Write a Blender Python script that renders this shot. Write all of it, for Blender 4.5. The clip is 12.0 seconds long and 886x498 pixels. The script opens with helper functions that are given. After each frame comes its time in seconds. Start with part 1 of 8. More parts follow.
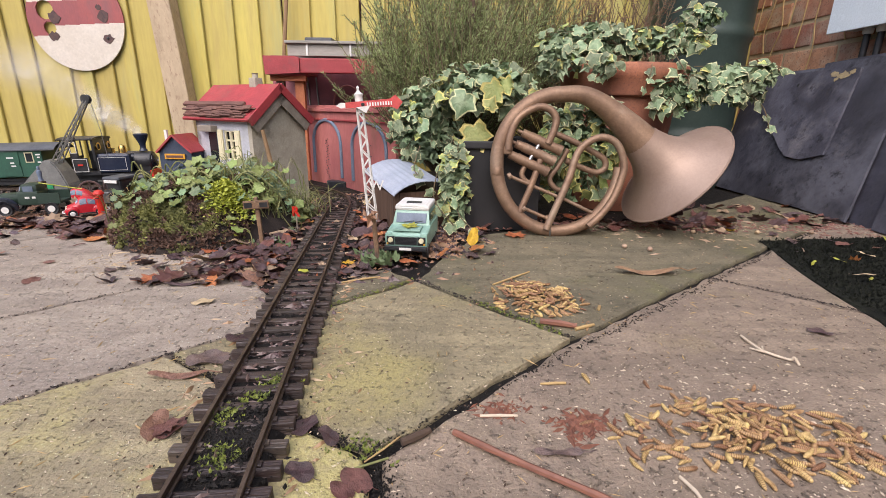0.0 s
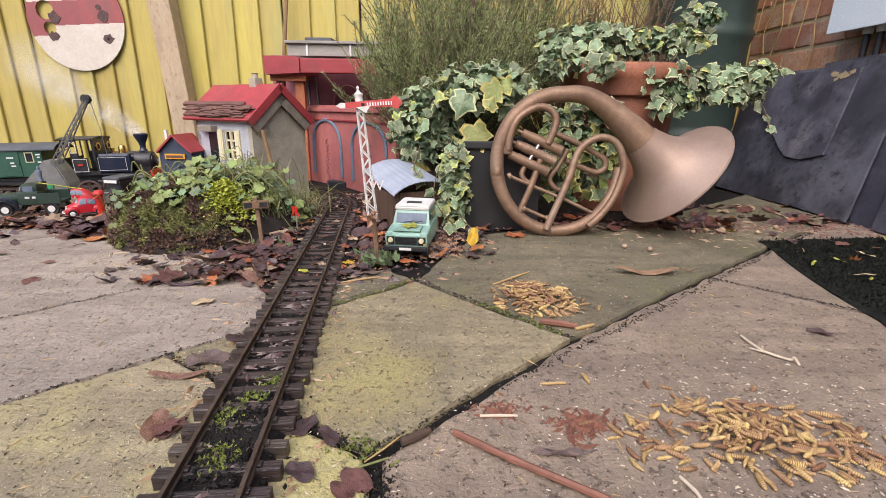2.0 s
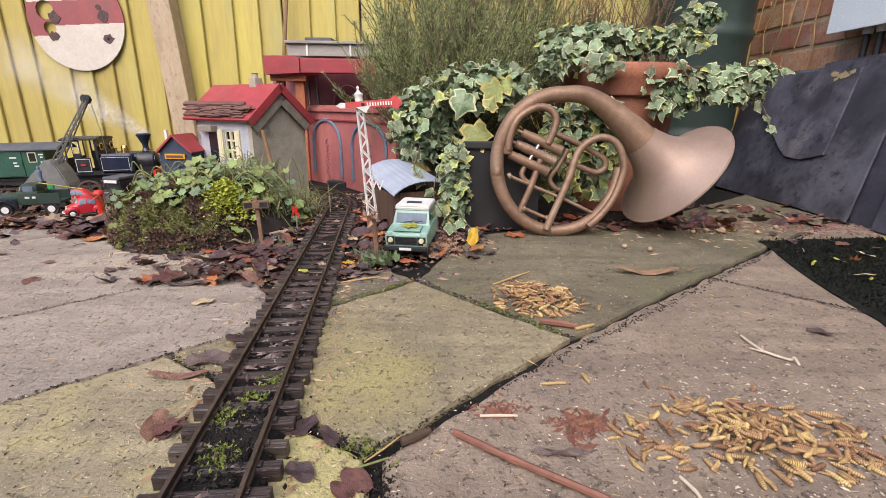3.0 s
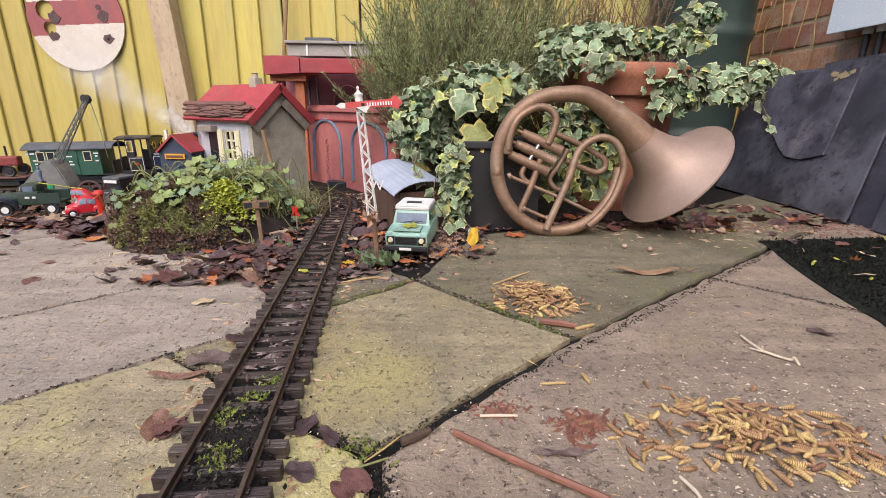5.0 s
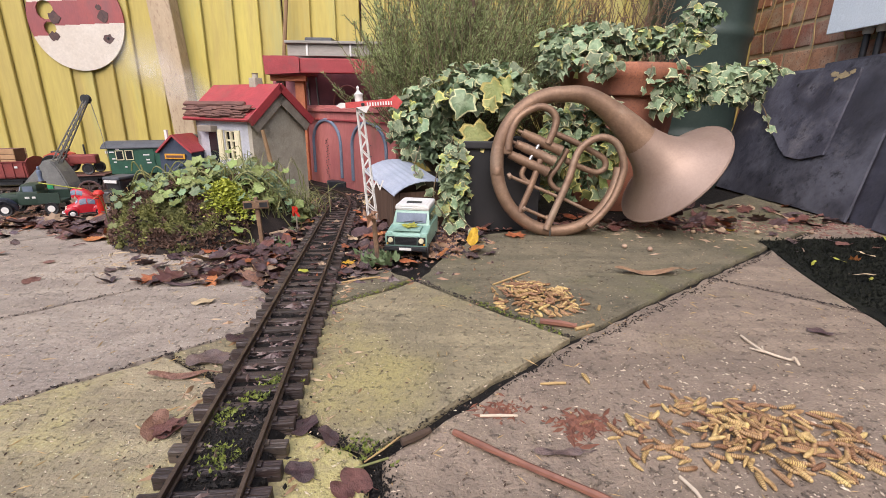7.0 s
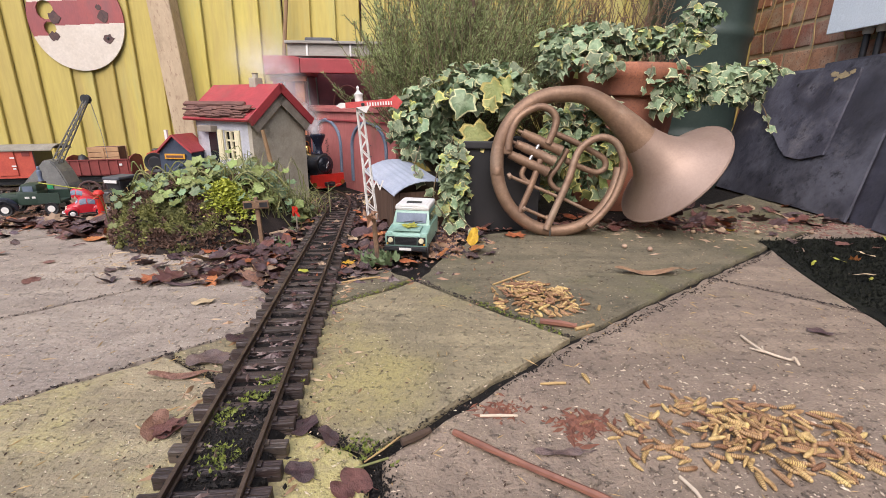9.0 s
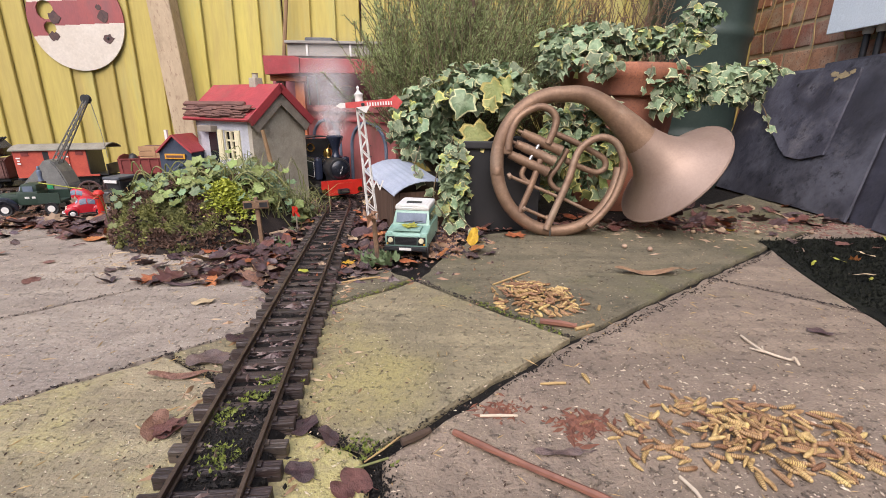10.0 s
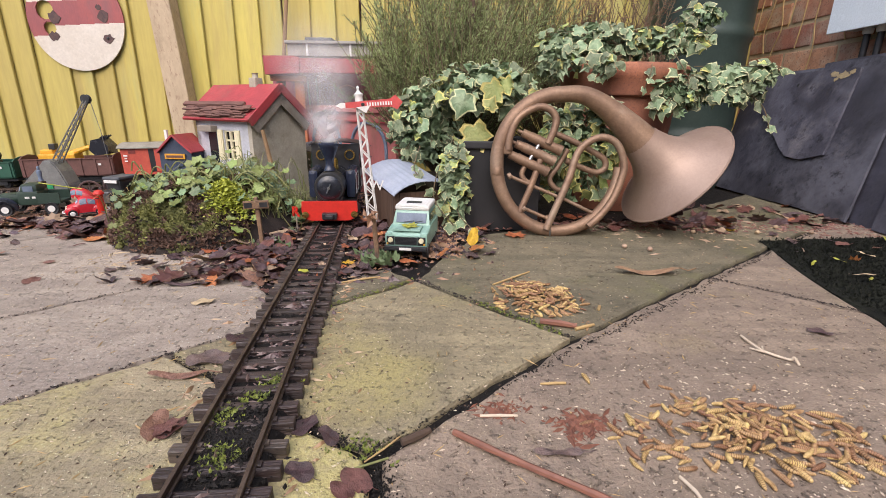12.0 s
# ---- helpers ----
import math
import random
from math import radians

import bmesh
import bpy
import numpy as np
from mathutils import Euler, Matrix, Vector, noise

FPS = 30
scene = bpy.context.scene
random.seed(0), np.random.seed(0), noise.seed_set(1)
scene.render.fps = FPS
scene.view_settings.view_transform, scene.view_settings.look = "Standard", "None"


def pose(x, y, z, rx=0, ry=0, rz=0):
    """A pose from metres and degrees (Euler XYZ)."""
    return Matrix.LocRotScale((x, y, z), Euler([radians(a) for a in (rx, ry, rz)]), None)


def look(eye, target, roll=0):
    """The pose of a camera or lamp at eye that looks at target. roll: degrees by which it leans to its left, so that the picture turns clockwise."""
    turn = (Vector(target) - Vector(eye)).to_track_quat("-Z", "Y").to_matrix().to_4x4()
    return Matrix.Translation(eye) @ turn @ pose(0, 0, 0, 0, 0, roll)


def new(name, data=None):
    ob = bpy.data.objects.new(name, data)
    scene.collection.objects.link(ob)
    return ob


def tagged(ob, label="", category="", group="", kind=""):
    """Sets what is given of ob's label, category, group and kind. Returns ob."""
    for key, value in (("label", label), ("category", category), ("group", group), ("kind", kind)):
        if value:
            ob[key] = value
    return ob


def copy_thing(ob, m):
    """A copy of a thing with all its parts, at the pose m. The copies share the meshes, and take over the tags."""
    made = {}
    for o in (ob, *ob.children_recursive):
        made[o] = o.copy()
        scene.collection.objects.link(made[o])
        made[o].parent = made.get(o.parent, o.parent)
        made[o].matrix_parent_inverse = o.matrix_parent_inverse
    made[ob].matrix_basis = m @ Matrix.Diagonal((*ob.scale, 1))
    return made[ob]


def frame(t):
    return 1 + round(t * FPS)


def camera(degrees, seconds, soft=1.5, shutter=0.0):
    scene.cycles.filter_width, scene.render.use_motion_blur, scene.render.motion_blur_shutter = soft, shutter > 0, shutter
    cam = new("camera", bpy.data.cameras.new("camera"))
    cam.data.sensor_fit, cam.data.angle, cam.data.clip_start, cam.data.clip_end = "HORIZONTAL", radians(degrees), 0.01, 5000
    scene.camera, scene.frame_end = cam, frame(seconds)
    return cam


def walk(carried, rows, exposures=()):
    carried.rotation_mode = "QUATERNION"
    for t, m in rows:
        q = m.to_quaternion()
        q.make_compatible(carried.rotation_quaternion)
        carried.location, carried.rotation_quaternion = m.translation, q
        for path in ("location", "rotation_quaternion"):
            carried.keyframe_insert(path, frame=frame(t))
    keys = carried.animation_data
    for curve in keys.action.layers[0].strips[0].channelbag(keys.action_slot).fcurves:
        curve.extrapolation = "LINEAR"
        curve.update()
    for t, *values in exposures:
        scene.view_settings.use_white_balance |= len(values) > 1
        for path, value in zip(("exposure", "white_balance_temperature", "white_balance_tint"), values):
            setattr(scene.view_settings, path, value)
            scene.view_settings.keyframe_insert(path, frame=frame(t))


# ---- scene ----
# ---- camera: it stands still, a hand's breadth above the patio ----
cam = camera(87.43, 12.0, soft=0.9)
EYE = Vector((0, 0, 0.234))
TILT = math.atan2(441 - 192, 820)
CAM = look(EYE, EYE + Vector((0, math.cos(TILT), -math.sin(TILT))), 0.8)
walk(cam, [(0, CAM), (12.0, CAM)], [(0, 0.60, 6050, 15), (12.0, 0.60, 6050, 15)])

# ---- light: a bright, hazy winter sky with a weak, very soft sun ----
world = bpy.data.worlds.new("world")
scene.world = world
world.use_nodes = True
wn = world.node_tree.nodes
sky = wn.new("ShaderNodeTexSky")
sky.sky_type, sky.sun_disc = "NISHITA", False
sky.sun_elevation, sky.sun_rotation = radians(46), radians(195)
sky.air_density, sky.dust_density = 1.0, 4.0
sky.ozone_density = 0.6
wn["Background"].inputs[1].default_value = 0.15
world.node_tree.links.new(sky.outputs[0], wn["Background"].inputs[0])
sun = new("sun", bpy.data.lights.new("sun", "SUN"))
sun.data.energy, sun.data.angle, sun.data.color = 2.2, radians(80), (1.0, 0.94, 0.87)
sun.matrix_world = look((-0.7, -1.6, 2.9), (0, 1, 0))


# ---- materials ----
def mat(name, a, b=None, scale=30.0, rough=0.8, metal=0.0, bump=0.3, fine=220.0, dirt=None, dirt_amount=0.35,
        vary=0.0, stretch=None, spec=0.5, dist=0.002, moss=None, moss_scale=6.0, moss_at=0.55, pits=None, pit_scale=240.0, flecks=None, blotch=None, grained=0.35):
    """A surface of two blended tones with coarse stains, fine grain and relief."""
    m = bpy.data.materials.new(name)
    m.use_nodes = True
    nt = m.node_tree
    N, L = nt.nodes, nt.links
    p = N["Principled BSDF"]
    p.inputs["Metallic"].default_value = metal
    p.inputs["Specular IOR Level"].default_value = spec
    co = N.new("ShaderNodeTexCoord")
    src = co.outputs["Object"]
    if stretch:
        mp = N.new("ShaderNodeMapping")
        mp.inputs["Scale"].default_value = stretch
        L.new(src, mp.inputs[0])
        src = mp.outputs[0]
    info = N.new("ShaderNodeObjectInfo")
    off = N.new("ShaderNodeVectorMath")
    off.operation = "MULTIPLY_ADD"
    off.inputs[1].default_value = (7.0, 3.0, 5.0)
    L.new(info.outputs["Random"], off.inputs[0])
    L.new(src, off.inputs[2])
    src = off.outputs[0]

    def nz(s, detail=5.0, rg=0.6):
        n = N.new("ShaderNodeTexNoise")
        n.inputs["Scale"].default_value, n.inputs["Detail"].default_value, n.inputs["Roughness"].default_value = s, detail, rg
        L.new(src, n.inputs["Vector"])
        return n.outputs["Fac"]

    def ramp(fac, lo, hi):
        r = N.new("ShaderNodeMapRange")
        r.inputs["From Min"].default_value, r.inputs["From Max"].default_value = lo, hi
        L.new(fac, r.inputs["Value"])
        return r.outputs["Result"]

    def mix(fac, x, y):
        n = N.new("ShaderNodeMix")
        n.data_type = "RGBA"
        for sock, v in ((n.inputs["Factor"], fac), (n.inputs[6], x), (n.inputs[7], y)):
            if isinstance(v, (float, int)):
                sock.default_value = v
            elif isinstance(v, tuple):
                sock.default_value = (*v, 1)
            else:
                L.new(v, sock)
        return n.outputs[2]

    b = b or tuple(0.7 * v for v in a)
    coarse, grain = nz(scale), nz(fine, 3.0)
    col = mix(ramp(coarse, 0.35, 0.65), a, b)
    g2 = ramp(grain, 0.3, 0.75)
    sm = N.new("ShaderNodeMath")
    sm.operation = "MULTIPLY"
    sm.inputs[1].default_value = grained
    L.new(g2, sm.inputs[0])
    col = mix(sm.outputs[0], col, tuple(0.55 * v for v in b))
    if dirt:
        dm = ramp(nz(scale * 0.33, 8.0, 0.7), 0.62 - 0.3 * dirt_amount, 0.78 - 0.3 * dirt_amount)
        col = mix(dm, col, dirt)
    if moss:
        mm = ramp(nz(moss_scale, 7.0, 0.68), moss_at, moss_at + 0.16)
        col = mix(mm, col, moss)
    if blotch:
        col = mix(ramp(nz(5.5, 4.0, 0.62), 0.46, 0.62), col, blotch)
        col = mix(ramp(nz(30.0, 8.0, 0.75), 0.53, 0.66), col, tuple(0.55 * v for v in b))
    if pits:
        col = mix(ramp(nz(pit_scale * 0.28, 6.0, 0.75), 0.52, 0.72), col, tuple(0.72 * v for v in b))
        col = mix(ramp(nz(pit_scale, 3.0, 0.7), 0.57, 0.64), col, pits)
    if flecks:
        col = mix(ramp(nz(pit_scale * 1.5, 2.0), 0.63, 0.68), col, flecks)
    if vary:
        h = N.new("ShaderNodeHueSaturation")
        v = N.new("ShaderNodeMapRange")
        v.inputs["To Min"].default_value, v.inputs["To Max"].default_value = 1 - vary, 1 + vary
        L.new(info.outputs["Random"], v.inputs["Value"])
        L.new(v.outputs["Result"], h.inputs["Value"])
        hv = N.new("ShaderNodeMapRange")
        hv.inputs["To Min"].default_value, hv.inputs["To Max"].default_value = 0.5 - vary * 0.06, 0.5 + vary * 0.06
        L.new(info.outputs["Random"], hv.inputs["Value"])
        L.new(hv.outputs["Result"], h.inputs["Hue"])
        L.new(col, h.inputs["Color"])
        col = h.outputs[0]
    L.new(col, p.inputs["Base Color"])
    rr = N.new("ShaderNodeMapRange")
    rr.inputs["To Min"].default_value, rr.inputs["To Max"].default_value = max(0.03, rough - 0.12), min(1, rough + 0.12)
    L.new(coarse, rr.inputs["Value"])
    L.new(rr.outputs["Result"], p.inputs["Roughness"])
    bp = N.new("ShaderNodeBump")
    bp.inputs["Strength"].default_value, bp.inputs["Distance"].default_value = bump, dist
    ad = N.new("ShaderNodeMath")
    ad.operation = "ADD"
    L.new(coarse, ad.inputs[0])
    L.new(grain, ad.inputs[1])
    L.new(ad.outputs[0], bp.inputs["Height"])
    L.new(bp.outputs[0], p.inputs["Normal"])
    return m


M = {}
M["soil"] = mat("soil", (0.042, 0.029, 0.023), (0.016, 0.012, 0.01), 40, 0.9, bump=0.8, fine=400)
M["wet_soil"] = mat("wet_black_soil", (0.016, 0.013, 0.011), (0.008, 0.007, 0.006), 60, 0.7, bump=0.9, fine=500, spec=0.25)
def stone(name, a, b, algae, algae_at, damp, vary=0.06, algae_scale=7.0):
    """Riven sandstone: soft clouds of tone, faint strata, algae, damp stains, fine pits and pale grit."""
    m = bpy.data.materials.new(name)
    m.use_nodes = True
    N, L = m.node_tree.nodes, m.node_tree.links
    p = N["Principled BSDF"]
    co, info, off = N.new("ShaderNodeTexCoord"), N.new("ShaderNodeObjectInfo"), N.new("ShaderNodeVectorMath")
    off.operation = "MULTIPLY_ADD"
    off.inputs[1].default_value = (5.0, 9.0, 4.0)
    L.new(info.outputs["Random"], off.inputs[0])
    L.new(co.outputs["Object"], off.inputs[2])
    strata = N.new("ShaderNodeMapping")
    strata.inputs["Rotation"].default_value, strata.inputs["Scale"].default_value = (0, 0, radians(-38)), (2.0, 24.0, 2.0)
    L.new(off.outputs[0], strata.inputs[0])

    def nz(scale, detail=5.0, rough=0.6, src=None, warp=0.0):
        n = N.new("ShaderNodeTexNoise")
        n.inputs["Scale"].default_value, n.inputs["Detail"].default_value, n.inputs["Roughness"].default_value, n.inputs["Distortion"].default_value = scale, detail, rough, warp
        L.new(src or off.outputs[0], n.inputs["Vector"])
        return n.outputs["Fac"]

    def band(fac, lo, hi, top=1.0):
        r = N.new("ShaderNodeMapRange")
        r.interpolation_type = "SMOOTHSTEP"
        r.inputs["From Min"].default_value, r.inputs["From Max"].default_value, r.inputs["To Max"].default_value = lo, hi, top
        L.new(fac, r.inputs["Value"])
        return r.outputs["Result"]

    def mix(fac, x, y):
        n = N.new("ShaderNodeMix")
        n.data_type = "RGBA"
        L.new(fac, n.inputs["Factor"])
        for sock, v in ((n.inputs[6], x), (n.inputs[7], y)):
            if isinstance(v, tuple):
                sock.default_value = (*v, 1)
            else:
                L.new(v, sock)
        return n.outputs[2]

    cloud, mottle, fine = nz(5.0, 7.0, 0.62, warp=0.5), nz(38.0, 6.0, 0.68), nz(330.0, 4.0, 0.65)
    pit, grit = nz(150.0, 3.0, 0.6), nz(420.0, 2.0)
    col = mix(band(cloud, 0.38, 0.62), a, b)
    col = mix(band(nz(1.0, 6.0, 0.65, strata.outputs[0], 0.4), 0.44, 0.62, 0.55), col, tuple(0.66 * v for v in b))
    col = mix(band(mottle, 0.42, 0.68, 0.5), col, tuple(0.6 * v for v in b))
    col = mix(band(nz(algae_scale, 8.0, 0.66, warp=0.3), algae_at, algae_at + 0.2, 0.85), col, algae)
    col = mix(band(nz(11.0, 9.0, 0.75, warp=0.6), 0.52, 0.68, 0.6), col, damp)
    col = mix(band(fine, 0.44, 0.68, 0.45), col, tuple(0.52 * v for v in b))
    col = mix(band(pit, 0.62, 0.68, 0.7), col, tuple(0.38 * v for v in b))
    col = mix(band(nz(60.0, 2.0, 0.5), 0.70, 0.74, 0.8), col, tuple(0.28 * v for v in b))
    col = mix(band(grit, 0.66, 0.70, 0.7), col, tuple(min(0.6, 1.9 * v) for v in a))
    h = N.new("ShaderNodeHueSaturation")
    L.new(band(info.outputs["Random"], 0.0, 1.0), h.inputs["Value"])
    h.inputs["Value"].links[0].from_node.inputs["To Min"].default_value = 1 - vary
    h.inputs["Value"].links[0].from_node.inputs["To Max"].default_value = 1 + vary
    L.new(col, h.inputs["Color"])
    L.new(h.outputs[0], p.inputs["Base Color"])
    rr = N.new("ShaderNodeMapRange")
    rr.inputs["To Min"].default_value, rr.inputs["To Max"].default_value = 0.42, 0.9
    L.new(cloud, rr.inputs["Value"])
    L.new(rr.outputs["Result"], p.inputs["Roughness"])
    last = None
    for height, dist, strong in ((mottle, 0.0025, 0.6), (fine, 0.0022, 0.9), (band(pit, 0.58, 0.66), 0.0016, -0.9)):
        bp = N.new("ShaderNodeBump")
        bp.invert = strong < 0
        bp.inputs["Strength"].default_value, bp.inputs["Distance"].default_value = abs(strong), dist
        L.new(height, bp.inputs["Height"])
        if last:
            L.new(last, bp.inputs["Normal"])
        last = bp.outputs[0]
    L.new(last, p.inputs["Normal"])
    return m


M["slab"] = stone("sandstone_slab", (0.35, 0.27, 0.195), (0.26, 0.20, 0.148), (0.285, 0.225, 0.12), 0.55, (0.165, 0.125, 0.098))
M["slab_green"] = stone("algae_slab", (0.42, 0.35, 0.215), (0.31, 0.255, 0.16), (0.44, 0.385, 0.145), 0.43, (0.17, 0.14, 0.09), algae_scale=6.0)
M["slab_mid"] = stone("olive_slab", (0.335, 0.278, 0.168), (0.245, 0.205, 0.126), (0.37, 0.315, 0.12), 0.46, (0.145, 0.122, 0.08), algae_scale=5.0)
M["slab_dark"] = stone("damp_slab", (0.235, 0.20, 0.125), (0.155, 0.136, 0.085), (0.17, 0.165, 0.066), 0.52, (0.10, 0.086, 0.058))
M["slab_pale"] = stone("pale_sandstone_slab", (0.415, 0.345, 0.275), (0.32, 0.262, 0.21), (0.35, 0.305, 0.20), 0.58, (0.25, 0.20, 0.168))
M["fence"] = mat("ochre_stained_board", (0.49, 0.395, 0.09), (0.43, 0.345, 0.095), 7, 0.72, bump=0.35, fine=90, moss=(0.36, 0.34, 0.13), moss_scale=5, moss_at=0.5,
                 dirt=(0.30, 0.21, 0.09), dirt_amount=0.2, stretch=(1.0, 1.0, 0.12), vary=0.12)
M["fence_post"] = mat("pale_bare_post", (0.48, 0.37, 0.24), (0.41, 0.31, 0.195), 12, 0.8, bump=0.3, fine=120,
                      dirt=(0.36, 0.26, 0.16), dirt_amount=0.12, stretch=(1, 1, 0.4), pits=(0.30, 0.21, 0.135), pit_scale=90)
M["brick"] = mat("brick", (0.56, 0.28, 0.175), (0.43, 0.20, 0.125), 30, 0.85, bump=0.7, fine=250, dirt=(0.46, 0.34, 0.25), dirt_amount=0.5, vary=0.22, pits=(0.25, 0.13, 0.09), pit_scale=150)
M["mortar"] = mat("mortar", (0.52, 0.41, 0.27), (0.40, 0.33, 0.21), 40, 0.95, bump=0.6)
M["sleeper"] = mat("weathered_sleeper", (0.095, 0.068, 0.058), (0.042, 0.031, 0.028), 70, 0.4, bump=0.9, fine=420, vary=0.35, stretch=(1, 0.12, 1), dirt=(0.022, 0.017, 0.015), dirt_amount=0.45)
M["rail"] = mat("rusty_brass_rail", (0.085, 0.058, 0.044), (0.15, 0.108, 0.08), 90, 0.42, 0.6, bump=0.4, fine=500)
M["black"] = mat("black_enamel", (0.016, 0.016, 0.018), (0.03, 0.03, 0.032), 60, 0.4, bump=0.15)
M["black_gloss"] = mat("black_gloss", (0.012, 0.014, 0.02), (0.02, 0.022, 0.03), 60, 0.25, bump=0.1)
M["red_paint"] = mat("bright_red_enamel", (0.62, 0.03, 0.018), (0.52, 0.025, 0.015), 40, 0.4, bump=0.12)
M["green_coach"] = mat("dark_green_coach", (0.028, 0.10, 0.06), (0.022, 0.075, 0.048), 40, 0.5, bump=0.1)
M["grey_roof"] = mat("slate_grey_roof", (0.085, 0.09, 0.10), (0.06, 0.065, 0.075), 30, 0.6, bump=0.2)
M["van_red"] = mat("faded_red_van", (0.50, 0.085, 0.045), (0.42, 0.065, 0.04), 40, 0.6, bump=0.15)
M["wagon_red"] = mat("maroon_wagon", (0.25, 0.045, 0.035), (0.18, 0.035, 0.03), 40, 0.65, bump=0.2)
M["wagon_brown"] = mat("dull_brown_wagon", (0.15, 0.065, 0.05), (0.11, 0.05, 0.04), 40, 0.7, bump=0.2)
M["brass"] = mat("polished_brass", (0.75, 0.52, 0.18), (0.6, 0.4, 0.12), 40, 0.25, 1.0, bump=0.05)
M["steel"] = mat("dull_steel", (0.45, 0.45, 0.45), (0.3, 0.3, 0.3), 40, 0.35, 0.9, bump=0.1)
M["white"] = mat("white_paint", (0.78, 0.76, 0.72), (0.68, 0.66, 0.61), 40, 0.55, bump=0.15)
M["cream"] = mat("cream_paint", (0.75, 0.68, 0.45), (0.66, 0.6, 0.38), 40, 0.55, bump=0.15)
M["dark_glass"] = mat("dark_glazing", (0.015, 0.018, 0.02), (0.025, 0.028, 0.03), 20, 0.1, bump=0.0)
M["horn"] = mat("tarnished_brass", (0.30, 0.19, 0.118), (0.19, 0.118, 0.076), 22, 0.56, 0.45, bump=0.25, fine=260,
                dirt=(0.34, 0.25, 0.175), dirt_amount=0.3)
M["bell"] = mat("worn_pale_brass", (0.36, 0.26, 0.20), (0.255, 0.175, 0.13), 9, 0.58, 0.38, bump=0.1, fine=260,
                dirt=(0.26, 0.175, 0.12), dirt_amount=0.35, grained=0.2)
M["terracotta"] = mat("terracotta", (0.43, 0.165, 0.082), (0.28, 0.105, 0.058), 11, 0.75, bump=0.4, dirt=(0.20, 0.085, 0.055), dirt_amount=0.45, pits=(0.20, 0.08, 0.05))
M["slate"] = mat("blue_grey_slate", (0.072, 0.072, 0.094), (0.042, 0.042, 0.056), 9, 0.48, bump=0.5, fine=140,
                 dirt=(0.12, 0.12, 0.145), dirt_amount=0.5, vary=0.15, moss=(0.17, 0.16, 0.17), moss_scale=7, moss_at=0.56, blotch=(0.035, 0.034, 0.044))
M["barrel"] = mat("green_plastic", (0.045, 0.066, 0.056), (0.03, 0.048, 0.04), 10, 0.42, bump=0.15, fine=150, dirt=(0.04, 0.06, 0.045), dirt_amount=0.2)
M["black_plastic"] = mat("black_plastic", (0.018, 0.018, 0.02), (0.027, 0.026, 0.027), 14, 0.5, bump=0.2)


# ---- mesh helpers ----
def part(name, bm, material, parent=None, label="", m=None, smooth=False, kind=""):
    me = bpy.data.meshes.new(name)
    bmesh.ops.recalc_face_normals(bm, faces=bm.faces[:])
    if smooth:
        for f in bm.faces:
            f.smooth = True
    bm.to_mesh(me)
    bm.free()
    for mm in (material if isinstance(material, (list, tuple)) else [material]):
        me.materials.append(mm)
    ob = new(name, me)
    if smooth:
        me.set_sharp_from_angle(angle=radians(42))
    if parent:
        ob.parent = parent
    if m is not None:
        ob.matrix_basis = m
    return tagged(ob, label, kind=kind)


def thing(name, label, category, m=None, group="", kind=""):
    ob = new(name)
    ob.empty_display_size = 0.02
    if m is not None:
        ob.matrix_basis = m
    return tagged(ob, label, category, group, kind)


def box(bm, cx, cy, cz, sx, sy, sz, bevel=0.0, m=None):
    t = Matrix.LocRotScale((cx, cy, cz), None, (sx, sy, sz))
    if m is not None:
        t = m @ t
    r = bmesh.ops.create_cube(bm, size=1, matrix=t)
    if bevel:
        es = list({e for v in r["verts"] for e in v.link_edges})
        bmesh.ops.bevel(bm, geom=es, offset=bevel, segments=2, affect="EDGES", profile=0.6)
    return bm


def B(*a, **k):
    return box(bmesh.new(), *a, **k)


def tube(bm, pts, radii, n=10, caps=True):
    """A round tube along points with a radius at each."""
    pts = [Vector(p) for p in pts]
    if isinstance(radii, (int, float)):
        radii = [radii] * len(pts)
    rings, up = [], None
    for i, p in enumerate(pts):
        d = (pts[min(i + 1, len(pts) - 1)] - pts[max(i - 1, 0)]).normalized()
        if up is None:
            up = d.orthogonal().normalized()
        up = (up - d * up.dot(d))
        up = up.normalized() if up.length > 1e-6 else d.orthogonal().normalized()
        side = d.cross(up)
        rings.append([bm.verts.new(p + radii[i] * (math.cos(a) * up + math.sin(a) * side))
                      for a in (2 * math.pi * k / n for k in range(n))])
    for r, s in zip(rings, rings[1:]):
        for k in range(n):
            bm.faces.new((r[k], r[(k + 1) % n], s[(k + 1) % n], s[k]))
    if caps:
        bm.faces.new(rings[0][::-1])
        bm.faces.new(rings[-1])
    return bm


def T(pts, radii, n=10, caps=True):
    return tube(bmesh.new(), pts, radii, n, caps)


def lathe(bm, prof, n=20, m=None, close=True):
    """A turned body about z from (radius, height) pairs."""
    m = m or Matrix()
    rings = []
    for r, z in prof:
        if r < 1e-6:
            rings.append([bm.verts.new(m @ Vector((0, 0, z)))])
        else:
            rings.append([bm.verts.new(m @ Vector((r * math.cos(2 * math.pi * k / n), r * math.sin(2 * math.pi * k / n), z))) for k in range(n)])
    for a, b in zip(rings, rings[1:]):
        for k in range(n):
            q = [a[k % len(a)], a[(k + 1) % len(a)], b[(k + 1) % len(b)], b[k % len(b)]]
            q = list(dict.fromkeys(q))
            if len(q) > 2:
                bm.faces.new(q)
    for r in (rings[0], rings[-1]):
        if close and len(r) > 1:
            bm.faces.new(r)
    return bm


def LT(prof, n=20, m=None, close=True):
    return lathe(bmesh.new(), prof, n, m, close)


